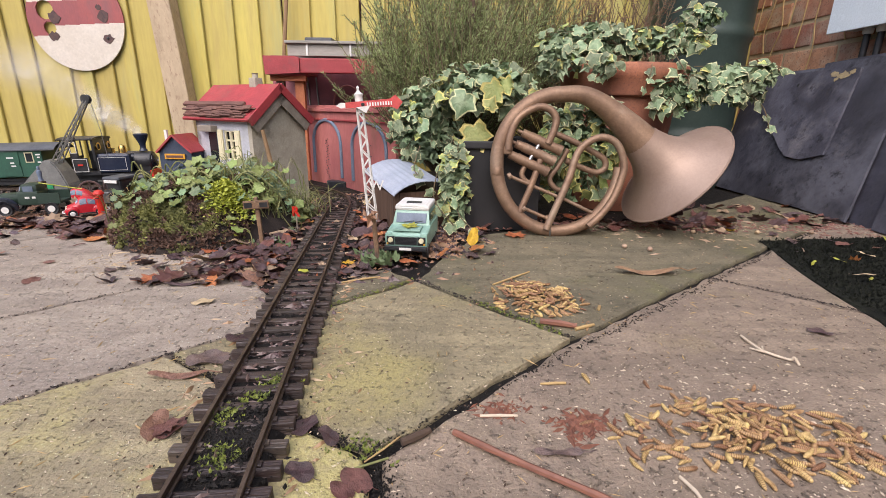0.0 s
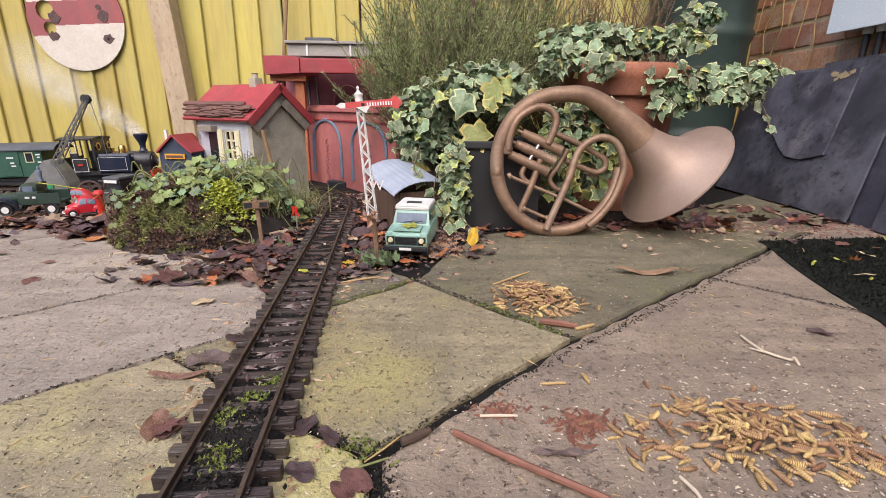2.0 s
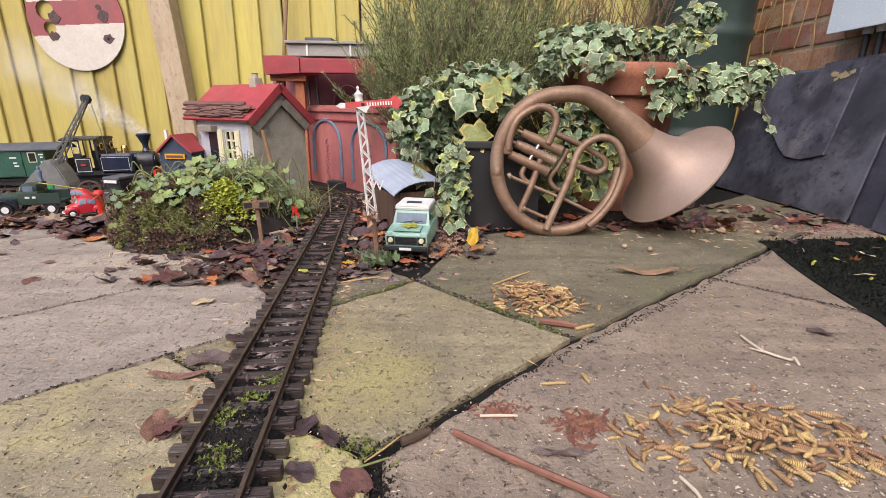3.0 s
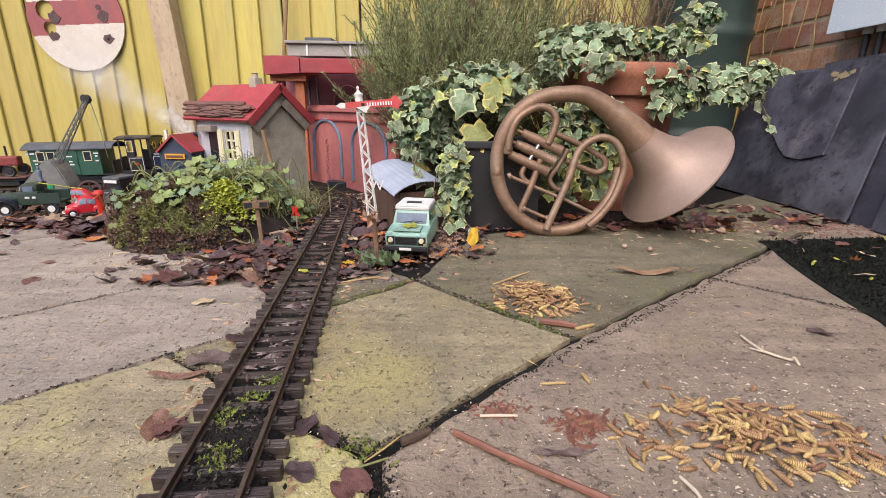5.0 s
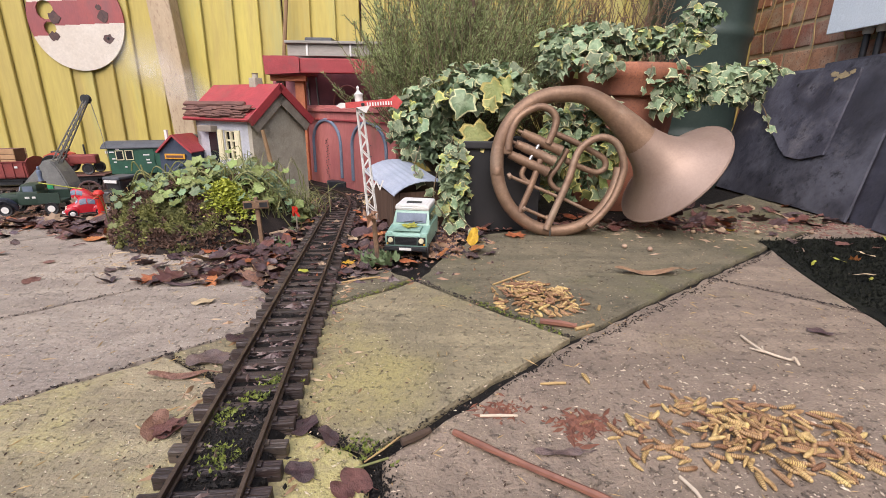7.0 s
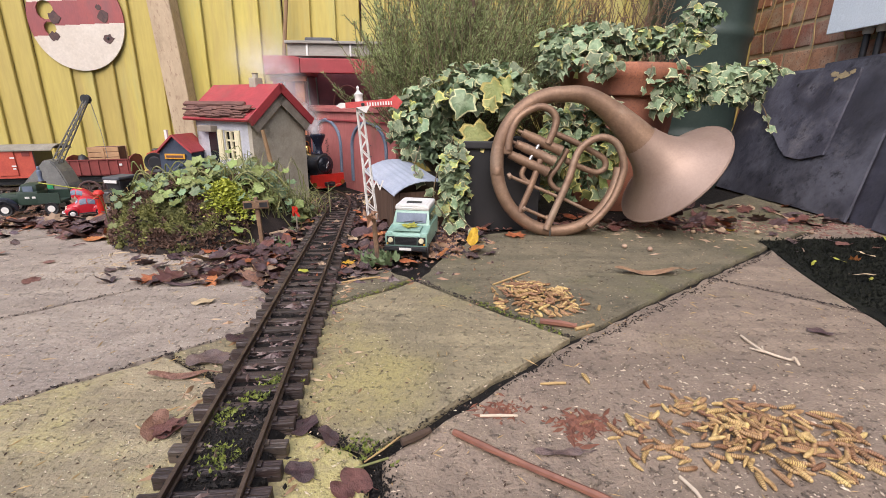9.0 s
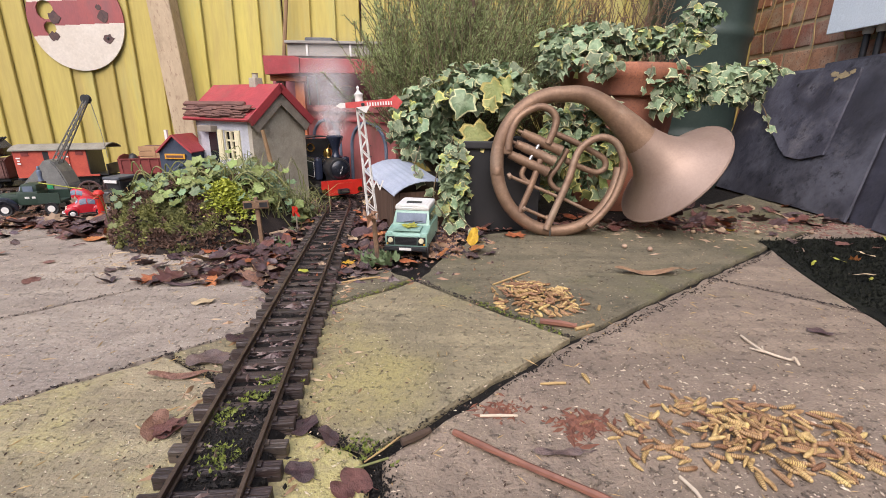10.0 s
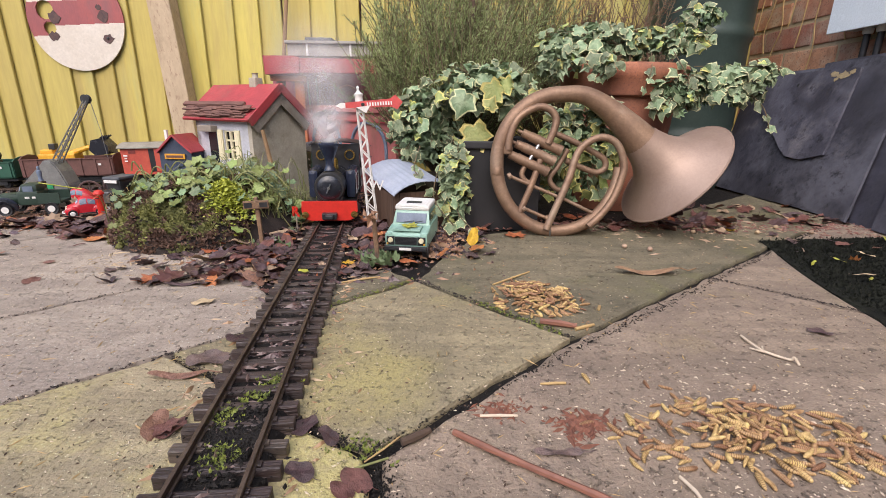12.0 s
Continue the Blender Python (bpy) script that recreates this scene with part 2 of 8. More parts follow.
def prism(bm, poly, y0, y1, m=None):
    """A polygon in x, z pushed from y0 to y1."""
    m = m or Matrix()
    a = [bm.verts.new(m @ Vector((x, y0, z))) for x, z in poly]
    b = [bm.verts.new(m @ Vector((x, y1, z))) for x, z in poly]
    bm.faces.new(a)
    bm.faces.new(b[::-1])
    for i in range(len(a)):
        j = (i + 1) % len(a)
        bm.faces.new((a[i], b[i], b[j], a[j]))
    return bm


def P(poly, y0, y1, m=None):
    return prism(bmesh.new(), poly, y0, y1, m)


XAX = Matrix.Rotation(radians(90), 4, "Y")     # turned bodies lying along x
YAX = Matrix.Rotation(radians(-90), 4, "X")    # turned bodies lying along y
RNG = random.Random(5)


# ---- ground: one sheet of soil to the horizon, sandstone slabs on it ----
def dip(x, y):
    k = max(0.0, min(1.0, (y - 1.0) / 0.25)) * max(0.0, min(1.0, (-x - 0.3) / 0.6))
    return -0.022 * k


def ground():
    bm = bmesh.new()
    xs = [-400, -60, -8] + [-3 + 0.06 * i for i in range(101)] + [8, 60, 400]
    ys = [-400, -60, -8] + [-1.2 + 0.06 * i for i in range(61)] + [8, 60, 400]
    rows = [[bm.verts.new((x, y, -0.007 + dip(x, y) - 0.004 * noise.noise((x * 9, y * 9, 0)))) for x in xs] for y in ys]
    for a, b in zip(rows, rows[1:]):
        for i in range(len(xs) - 1):
            bm.faces.new((a[i], a[i + 1], b[i + 1], b[i]))
    return tagged(part("ground", bm, M["wet_soil"], smooth=True), "dark damp soil under leaf litter", "ground", kind="structure")


ground()
pavement = thing("pavement", "irregular worn sandstone paving slabs with mossy joints", "paving", kind="structure")


def slab(corners, material, label):
    """One flagstone with chipped, rounded edges."""
    r = random.Random(len(label) + int(1000 * abs(corners[0][0])))
    c = Vector((sum(p[0] for p in corners) / len(corners), sum(p[1] for p in corners) / len(corners)))
    ring = []
    for i, p in enumerate(corners):
        a, b = Vector(p), Vector(corners[(i + 1) % len(corners)])
        n = max(6, int((b - a).length / 0.012))
        nrm = Vector((b.y - a.y, a.x - b.x)).normalized()
        for k in range(n):
            q = a.lerp(b, k / n)
            ring.append(q + (c - q).normalized() * 0.0032 + nrm * 0.0045 * noise.noise((q.x * 30, q.y * 30, i)))
    bm = bmesh.new()
    loops = []
    for inset, z in ((0, -0.02), (0, -0.004), (0.0015, -0.0008), (0.004, 0.0)):
        loops.append([bm.verts.new((q.x + (c - q).normalized().x * (inset + r.uniform(0, 0.0015)), q.y + (c - q).normalized().y * inset,
                                    z + (r.uniform(-0.0006, 0.0004) if z > -0.01 and z < 0 else 0))) for q in ring])
    n = len(ring)
    for a, b in zip(loops, loops[1:]):
        for i in range(n):
            bm.faces.new((a[i], a[(i + 1) % n], b[(i + 1) % n], b[i]))
    bm.faces.new(loops[-1])
    return part("slab", bm, material, pavement, label)


slab([(-0.037, 0.617), (-0.27, 0.405), (-0.05, 0.272), (0.141, 0.448)], M["slab_mid"], "olive slab with yellow algae")
slab([(-0.037, 0.617), (0.141, 0.448), (0.64, 0.848), (0.46, 1.02), (0.25, 0.965), (0.07, 0.87), (0.0, 0.745)], M["slab_dark"], "dark green damp slab")
slab([(0.46, 1.02), (0.64, 0.848), (1.17, 1.26), (0.98, 1.44)], M["slab_dark"], "dark green damp slab")
slab([(-0.045, 0.265), (-0.02, 0.1), (0.32, -0.25), (0.8, 0.12), (0.565, 0.49), (0.392, 0.645), (0.141, 0.448)], M["slab"], "bare grey-brown slab")
slab([(0.392, 0.645), (0.565, 0.49), (0.8, 0.12), (1.19, 0.5), (1.19, 1.27), (0.9, 1.05)], M["slab"], "bare grey-brown slab")
slab([(-0.05, 0.268), (-0.27, 0.405), (-0.60, 0.10), (-0.3, -0.2), (-0.025, 0.1)], M["slab_green"], "slab yellow with algae")
slab([(-0.040, 0.624), (-0.155, 0.512), (-0.192, 0.560), (-0.085, 0.668)], M["slab_dark"], "small dark damp slab beside the track")
slab([(-0.60, 0.10), (-0.175, 0.488), (-0.30, 0.668), (-0.92, 0.075)], M["slab_pale"], "pale bare grey-brown slab")
slab([(-0.92, 0.075), (-0.305, 0.665), (-0.60, 0.93), (-1.25, 0.30)], M["slab_pale"], "pale bare grey-brown slab")
slab([(-1.25, 0.30), (-0.605, 0.925), (-0.95, 1.0), (-1.7, 0.6)], M["slab_pale"], "pale bare grey-brown slab")

# ---- railway track: a straight towards the viewer, a curve, a straight along the back ----
RADIUS = 0.52
AHEAD = Vector((0.1191, -0.9929))
BEND_END = Vector((-0.24, 1.05))
CENTRE = BEND_END + RADIUS * Vector((-0.9929, -0.1191))
BACK = radians(10)
A0, A1 = math.atan2(0.1191, 0.9929), math.pi / 2 + BACK
ARC = RADIUS * (A1 - A0)


def track_at(s):
    """Place and heading on the track, s metres past the end of the bend."""
    if s >= 0:
        p, h = BEND_END + s * AHEAD, math.atan2(AHEAD.y, AHEAD.x)
    elif s > -ARC:
        a = A0 - s / RADIUS
        p, h = CENTRE + RADIUS * Vector((math.cos(a), math.sin(a))), a - math.pi / 2
    else:
        p = CENTRE + RADIUS * Vector((math.cos(A1), math.sin(A1))) + (s + ARC) * Vector((math.cos(BACK), math.sin(BACK)))
        h = BACK
    return Vector((p.x, p.y, 0.022 * min(0.0, s) / 0.95)), h


RAIL_TOP = 0.017
track = thing("railway_track", "narrow-gauge garden railway track with rusty rails on brown sleepers", "railway track")
for side in (-1, 1):
    bm = bmesh.new()
    prev = None
    prof = [(-0.0022, 0.0092), (-0.0022, 0.0105), (-0.0007, 0.0110), (-0.0007, 0.0142), (-0.0014, 0.0148), (-0.0014, 0.0168),
            (0.0014, 0.0168), (0.0014, 0.0148), (0.0007, 0.0142), (0.0007, 0.0110), (0.0022, 0.0105), (0.0022, 0.0092)]
    for i in range(150):
        p, h = track_at(1.15 - i * 0.025)
        nx = Vector((-math.sin(h), math.cos(h), 0)) * side
        ring = [bm.verts.new(p + nx * (0.0225 + a) + Vector((0, 0, z))) for a, z in prof]
        if prev:
            for k in range(len(ring)):
                bm.faces.new((prev[k], prev[(k + 1) % 12], ring[(k + 1) % 12], ring[k]))
        prev = ring
    part("rail", bm, M["rail"], track, "rusty steel rail")
sl = B(0, 0, 0.0042, 0.0092, 0.079, 0.0116, bevel=0.0011)
for side in (-1, 1):
    for k in (-1, 1):
        box(sl, 0, side * 0.0225 + k * 0.0032, 0.0108, 0.005, 0.003, 0.0025, bevel=0.0006)
me = bpy.data.meshes.new("sleeper")
sl.to_mesh(me)
sl.free()
me.materials.append(M["sleeper"])
for i in range(150):
    p, h = track_at(1.1 - i * 0.0222)
    ob = new("sleeper", me)
    ob.parent = track
    ob.matrix_basis = pose(p.x + RNG.uniform(-.001, .001), p.y, p.z + RNG.uniform(-.0006, .0004), 0, RNG.uniform(-1.5, 1.5), math.degrees(h) + RNG.uniform(-2.5, 2.5))


bed = bmesh.new()
rows_ = []
for i in range(260):
    p, h = track_at(1.12 - i * 0.008)
    nx = Vector((-math.sin(h), math.cos(h), 0))
    rows_.append([bed.verts.new(p + nx * w + Vector((0, 0, (0.0058 + 0.004 * max(0.0, min(1.0, (p.y - 0.45) / 0.3)) + 0.0042 * math.exp(-((p.y - 0.275) / 0.028) ** 2) * (abs(w) < 0.02) if abs(w) < 0.03 else -0.004 + 0.009 * max(0.0, min(1.0, (p.y - 0.55) / 0.2))) + 0.0035 * noise.noise((p + nx * w) * 120)))) for w in (-0.05, -0.036, -0.028, -0.018, -0.009, 0.0, 0.009, 0.018, 0.028, 0.036, 0.05)])
for a, b in zip(rows_, rows_[1:]):
    for k in range(10):
        bed.faces.new((a[k], a[k + 1], b[k + 1], b[k]))
part("ballast_bed", bed, M["wet_soil"], track, "black soil packed between sleepers", smooth=True)


# ---- the train ----
WHEELS = []


def wheelset(parent, x, r=0.011, spoke=False):
    w = part("wheel", LT([(0.004, -0.031), (0.004, -0.026), (r, -0.026), (r, -0.021), (r + 0.002, -0.021), (r + 0.002, -0.019), (0.003, -0.019),
                          (0.003, 0.019), (r + 0.002, 0.019), (r + 0.002, 0.021), (r, 0.021), (r, 0.026), (0.004, 0.026), (0.004, 0.031)], 14, YAX),
             M["black"], parent, m=pose(x, 0, r), smooth=True)
    WHEELS.append((w, x, r))
    return w


def chassis(parent, length, z=0.03, width=0.07):
    bm = B(0, 0, z - 0.006, length, width, 0.008, bevel=0.001)
    box(bm, 0, 0.03, z - 0.015, length * 0.7, 0.004, 0.012)
    box(bm, 0, -0.03, z - 0.015, length * 0.7, 0.004, 0.012)
    part("frame", bm, M["black"], parent, "black underframe")
    for e in (-1, 1):
        part("coupling", B(e * (length / 2 + 0.008), 0, z - 0.008, 0.02, 0.012, 0.006, bevel=0.002), M["steel"], parent, "steel coupling")
    for x in (-length * 0.32, length * 0.32):
        wheelset(parent, x)


def bars(parent, rows, y, h, material, name="lettering", label="small white lettering"):
    """Unreadable lettering as plain bars: (x, z, width) on a side at y."""
    bm = bmesh.new()
    for x, z, w in rows:
        box(bm, x, y, z, w, 0.0008, h)
    part(name, bm, material, parent, label)


M["navy"] = mat("navy_enamel", (0.017, 0.022, 0.042), (0.024, 0.031, 0.055), 60, 0.24, bump=0.08)


def locomotive():
    t = thing("steam_locomotive", "black model tank steam locomotive with red buffer beam and flared chimney", "locomotive")
    part("frame", box(B(-0.005, 0, 0.022, 0.22, 0.06, 0.02, bevel=0.002), -0.008, 0, 0.034, 0.232, 0.096, 0.005), M["black"], t)
    part("regulator", tube(T([(-0.036, -0.012, 0.09), (-0.044, -0.012, 0.118)], 0.0032, 8), [(-0.04, 0.01, 0.09), (-0.04, 0.01, 0.125)], 0.004, 8), M["brass"], t, "brass cab fittings")
    beam = P([(-0.052, 0.043), (0.052, 0.043), (0.053, 0.025), (0.046, 0.010), (0.036, 0.006), (-0.036, 0.006), (-0.046, 0.010), (-0.053, 0.025)], -0.004, 0.004)
    bmesh.ops.rotate(beam, verts=beam.verts, matrix=Matrix.Rotation(radians(90), 3, "Z"))
    bm_ = part("buffer_beam", beam, M["red_paint"], t, "bright red buffer beam", pose(0.115, 0, 0))
    cp = B(0.009, 0, 0.016, 0.014, 0.028, 0.012, bevel=0.002)
    box(cp, 0.018, 0, 0.016, 0.012, 0.016, 0.007, bevel=0.002)
    part("coupling", cp, M["black"], bm_, "black hook coupling")
    for y in (-0.046, 0.046):
        part("lamp", LT([(0, -0.003), (0.007, -0.003), (0.0065, 0.004), (0, 0.005)], 14, XAX), M["brass"], bm_, "brass lamp", pose(0.003, y, 0.018), True)
    part("smokebox", LT([(0.027, 0), (0.029, 0.002), (0.029, 0.046), (0.027, 0.049), (0.0, 0.049)], 28, XAX), M["black"], t, m=pose(0.058, 0, 0.068), smooth=True)
    door = LT([(0.023, 0), (0.023, 0.003), (0.019, 0.006), (0.011, 0.0085), (0, 0.009)], 28, XAX)
    d = part("smokebox_door", door, M["black_gloss"], t, m=pose(0.107, 0, 0.068), smooth=True)
    part("door_handle", tube(T([(0.009, 0, 0), (0.014, 0, 0)], 0.0025, 8), [(0.012, -0.004, -0.009), (0.012, 0.004, 0.009)], 0.0012, 6), M["steel"], d, "steel handle")
    part("saddle", P([(-0.022, 0.036), (0.022, 0.036), (0.026, 0.06), (-0.026, 0.06)], -0.02, 0.02, Matrix.Rotation(radians(90), 4, "Z") @ Matrix.Translation((0, -0.083, 0))), M["black"], t)
    part("boiler", LT([(0.028, 0), (0.028, 0.093)], 26, XAX), M["black_gloss"], t, m=pose(-0.033, 0, 0.068), smooth=True)
    for y in (-1, 1):
        part("side_tank", B(0.012, y * 0.037, 0.067, 0.092, 0.02, 0.058, bevel=0.008), M["navy"], t, "navy-black side tank")
    lin = bmesh.new()
    for y in (-1, 1):
        for z in (0.046, 0.084):
            box(lin, 0.008, y * 0.0473, z, 0.076, 0.0008, 0.0009)
        for x in (-0.03, 0.046):
            box(lin, x, y * 0.0473, 0.065, 0.0009, 0.0008, 0.038)
    part("lining", lin, M["white"], t, "thin white lining")
    ch = LT([(0.012, 0.0), (0.011, 0.004), (0.0085, 0.008), (0.0085, 0.018), (0.010, 0.024), (0.019, 0.044), (0.021, 0.048), (0.021, 0.051), (0.017, 0.054),
             (0.013, 0.054), (0.012, 0.038)], 24, close=False)
    part("chimney", ch, M["navy"], t, "flared blue-black balloon chimney", pose(0.082, 0, 0.098), True)
    dome = LT([(0.012, 0), (0.011, 0.008), (0.0105, 0.018), (0.008, 0.024), (0, 0.027)], 20)
    part("dome", dome, M["brass"], t, "brass dome", pose(0.022, 0, 0.092), True)
    part("safety_valve", LT([(0.005, 0), (0.004, 0.012), (0.006, 0.014), (0, 0.016)], 12), M["brass"], t, m=pose(-0.005, 0, 0.094), smooth=True)
    # cab: front sheet with two round windows, side sheets, roof
    fs = bmesh.new()
    w = 0.05
    sheet = [(-w, 0.036), (w, 0.036), (w, 0.14), (-w, 0.14)]
    prism(fs, sheet, -0.001, 0.001, Matrix.Rotation(radians(90), 4, "Z"))
    cab = part("cab", fs, M["black"], t, "black cab front sheet", pose(-0.034, 0, 0))
    for y in (-0.03, 0.03):
        win = part("spectacle", LT([(0.0085, -0.002), (0.0115, -0.002), (0.0115, 0.003), (0.0085, 0.003)], 24, XAX, close=False), M["brass"], cab, "round brass window ring", pose(0.002, y, 0.117), True)
        part("spectacle_glass", LT([(0, 0.0), (0.0088, 0.0), (0.0088, 0.001), (0, 0.001)], 20, XAX), M["dark_glass"], cab, "dark glass", pose(0.002, y, 0.117))
    for y in (-1, 1):
        sd = B(-0.078, y * 0.05, 0.060, 0.044, 0.002, 0.050)
        box(sd, -0.075, y * 0.05, 0.039, 0.096, 0.002, 0.010)
        for x in (-0.119, -0.099, -0.080, -0.037):
            box(sd, x, y * 0.05, 0.11, 0.004, 0.002, 0.066)
        box(sd, -0.0895, y * 0.05, 0.092, 0.023, 0.002, 0.014)
        box(sd, -0.0895, y * 0.05, 0.138, 0.023, 0.002, 0.010)
        part("cab_side", sd, M["black"], t)
        fr = bmesh.new()
        for z in (0.044, 0.081):
            box(fr, -0.078, y * 0.0515, z, 0.038, 0.001, 0.0012)
        for x in (-0.097, -0.059):
            box(fr, x, y * 0.0515, 0.0625, 0.0012, 0.001, 0.037)
        for z in (0.100, 0.132):
            box(fr, -0.0895, y * 0.0515, z, 0.016, 0.001, 0.0012)
        for x in (-0.0975, -0.0815):
            box(fr, x, y * 0.0515, 0.116, 0.0012, 0.001, 0.032)
        part("lining", fr, M["white"], t, "thin white lining")
        part("nameplate", B(-0.078, y * 0.052, 0.064, 0.014, 0.002, 0.005), M["red_paint"], t, "small red nameplate")
    roof = bmesh.new()
    prof = [(0.057 * math.sin(a), 0.1375 + 0.009 * math.cos(a)) for a in [radians(-80 + 16 * i) for i in range(11)]]
    prism(roof, prof + [(x * 0.97, z - 0.003) for x, z in prof[::-1]], 0.031, 0.128, Matrix.Rotation(radians(90), 4, "Z"))
    part("cab_roof", roof, M["black"], t, "curved black cab roof")
    part("back_sheet", B(-0.122, 0, 0.06, 0.002, 0.1, 0.05), M["black"], t)
    cyl = bmesh.new()
    for y in (-1, 1):
        lathe(cyl, [(0.011, -0.016), (0.012, -0.014), (0.012, 0.014), (0.011, 0.016)], 16, Matrix.Translation((0.075, y * 0.044, 0.02)) @ XAX)
    part("cylinder", cyl, M["black"], t, smooth=True)
    for x in (-0.05, 0.0, 0.045):
        wheelset(t, x, 0.0135)
    rods = bmesh.new()
    for y in (-1, 1):
        box(rods, 0.0, y * 0.034, 0.013, 0.1, 0.002, 0.004)
        box(rods, 0.035, y * 0.038, 0.018, 0.08, 0.002, 0.003)
    part("coupling_rod", rods, M["steel"], t, "steel coupling rods")
    return t


def arched_roof(length, half, z, rise, thick=0.003):
    prof = [(half * math.sin(a) / math.sin(radians(50)), z + rise * (math.cos(a) - math.cos(radians(50))) / (1 - math.cos(radians(50)))) for a in
            [radians(-50 + 10 * i) for i in range(11)]]
    return P(prof + [(x, q - thick) for x, q in prof[::-1]], -length / 2, length / 2, Matrix.Rotation(radians(90), 4, "Z"))


def coach():
    t = thing("green_coach", "dark green model luggage coach with grey arched roof", "railway coach")
    chassis(t, 0.235)
    body = part("body", B(-0.012, 0, 0.073, 0.19, 0.092, 0.08, bevel=0.0015), M["green_coach"], t)
    part("roof", arched_roof(0.245, 0.052, 0.113, 0.018), M["grey_roof"], t, "slate-grey arched roof")
    part("platform_end", box(B(0.1, 0, 0.034, 0.03, 0.09, 0.004), 0.113, 0, 0.055, 0.003, 0.088, 0.04), M["black"], t, "open end platform")
    for y in (-1, 1):
        for x in (-0.075, -0.048, 0.05):
            wf = bmesh.new()
            for dx in (-0.010, 0.010):
                box(wf, x + dx, y * 0.047, 0.09, 0.002, 0.002, 0.027)
            for dz in (-0.0135, 0.0135):
                box(wf, x, y * 0.047, 0.09 + dz, 0.022, 0.002, 0.002)
            w = part("window", wf, M["cream"], t, "cream window frame")
            part("pane", B(x, y * 0.0463, 0.09, 0.019, 0.001, 0.026), M["dark_glass"], w, "dark pane")
        part("sliding_door", box(B(0.0, y * 0.0468, 0.072, 0.045, 0.002, 0.07, bevel=0.0006), 0.02, y * 0.048, 0.072, 0.002, 0.003, 0.014), M["green_coach"], t)
        bars(t, [(0.0, 0.09, 0.018), (0.003, 0.075, 0.01), (0.005, 0.066, 0.012), (0.075, 0.098, 0.013), (0.075, 0.09, 0.007), (0.075, 0.076, 0.009),
                 (-0.095, 0.1, 0.012), (-0.078, 0.108, 0.009), (-0.092, 0.08, 0.009), (-0.09, 0.07, 0.008), (-0.062, 0.055, 0.006)], y * 0.0485, 0.004, M["white"])
    part("tail_lamp", B(-0.112, -0.04, 0.1, 0.008, 0.006, 0.008, bevel=0.001), M["white"], t, "white tail lamp")
    return t


def wheel_mesh(r, w, n=18):
    return LT([(r * 0.35, -w / 2), (r * 0.55, -w / 2), (r * 0.62, -w * 0.35), (r * 0.95, -w / 2), (r, -w * 0.3), (r, w * 0.3), (r * 0.95, w / 2), (r * 0.62, w * 0.35),
               (r * 0.55, w / 2), (r * 0.35, w / 2)], n, YAX)


def flat_wagon():
    t = thing("flat_wagon", "black model flat wagon carrying a toy tractor", "railway wagon")
    chassis(t, 0.19)
    part("deck", B(0, 0, 0.031, 0.19, 0.086, 0.004, bevel=0.001), M["wagon_brown"], t, "brown plank deck")
    return t


def toy_tractor():
    t = thing("toy_tractor", "worn red toy tractor with black tyres", "toy tractor")
    bm = B(0.02, 0, 0.034, 0.06, 0.022, 0.022, bevel=0.004)
    box(bm, -0.02, 0, 0.028, 0.04, 0.02, 0.018, bevel=0.003)
    part("bonnet", bm, M["wagon_red"], t, "red engine bonnet")
    fd = bmesh.new()
    for y in (-0.025, 0.025):
        prism(fd, [(-0.05, 0.03), (-0.045, 0.046), (-0.03, 0.052), (-0.012, 0.046), (-0.012, 0.042), (-0.03, 0.047), (-0.042, 0.04)], y - 0.009, y + 0.009)
    part("mudguard", fd, M["van_red"], t, "red mudguards")
    part("seat", B(-0.036, 0, 0.05, 0.016, 0.016, 0.01, bevel=0.003), M["black"], t)
    part("exhaust", T([(0.025, 0, 0.044), (0.025, 0, 0.068)], 0.0022, 8), M["black"], t)
    part("steering_wheel", LT([(0.007, 0), (0.0085, 0.001), (0.007, 0.002)], 14), M["black"], t, m=pose(-0.012, 0, 0.052, 0, -35, 0))
    for x, y, r, w in ((-0.03, -0.031, 0.024, 0.013), (-0.03, 0.031, 0.024, 0.013), (0.038, -0.026, 0.013, 0.008), (0.038, 0.026, 0.013, 0.008)):
        wh = part("wheel", wheel_mesh(r, w), M["black"], t, "black tyre", pose(x, y, r), True)
        part("rim", LT([(0, -w * 0.42), (r * 0.6, -w * 0.42), (r * 0.5, w * 0.42), (0, w * 0.42)], 14, YAX), M["wagon_red"], wh, "red rim")
    return t


def open_wagon(name, label, material, length, height):
    t = thing(name, label, "railway wagon")
    chassis(t, length)
    part("floor", B(0, 0, 0.032, length, 0.086, 0.004), material, t)
    for y in (-1, 1):
        sd = B(0, y * 0.044, 0.033 + height / 2, length, 0.003, height, bevel=0.0006)
        for k in range(7):
            box(sd, -length / 2 + 0.008 + k * (length - 0.016) / 6, y * 0.0465, 0.033 + height / 2, 0.004, 0.003, height)
        box(sd, 0, y * 0.0465, 0.033 + height, length, 0.004, 0.003)
        part("side", sd, material, t)
    for e in (-1, 1):
        prof = [(-0.043, 0.033), (0.043, 0.033), (0.043, 0.033 + height), (0.03, 0.041 + height), (0.0, 0.046 + height), (-0.03, 0.041 + height), (-0.043, 0.033 + height)]
        part("end", P(prof, -0.0015, 0.0015, Matrix.Translation((e * length / 2, 0, 0)) @ Matrix.Rotation(radians(90), 4, "Z")), material, t)
    bars(t, [(length * 0.36, 0.04 + height * 0.5, 0.008)], -0.048, 0.006, M["white"])
    return t


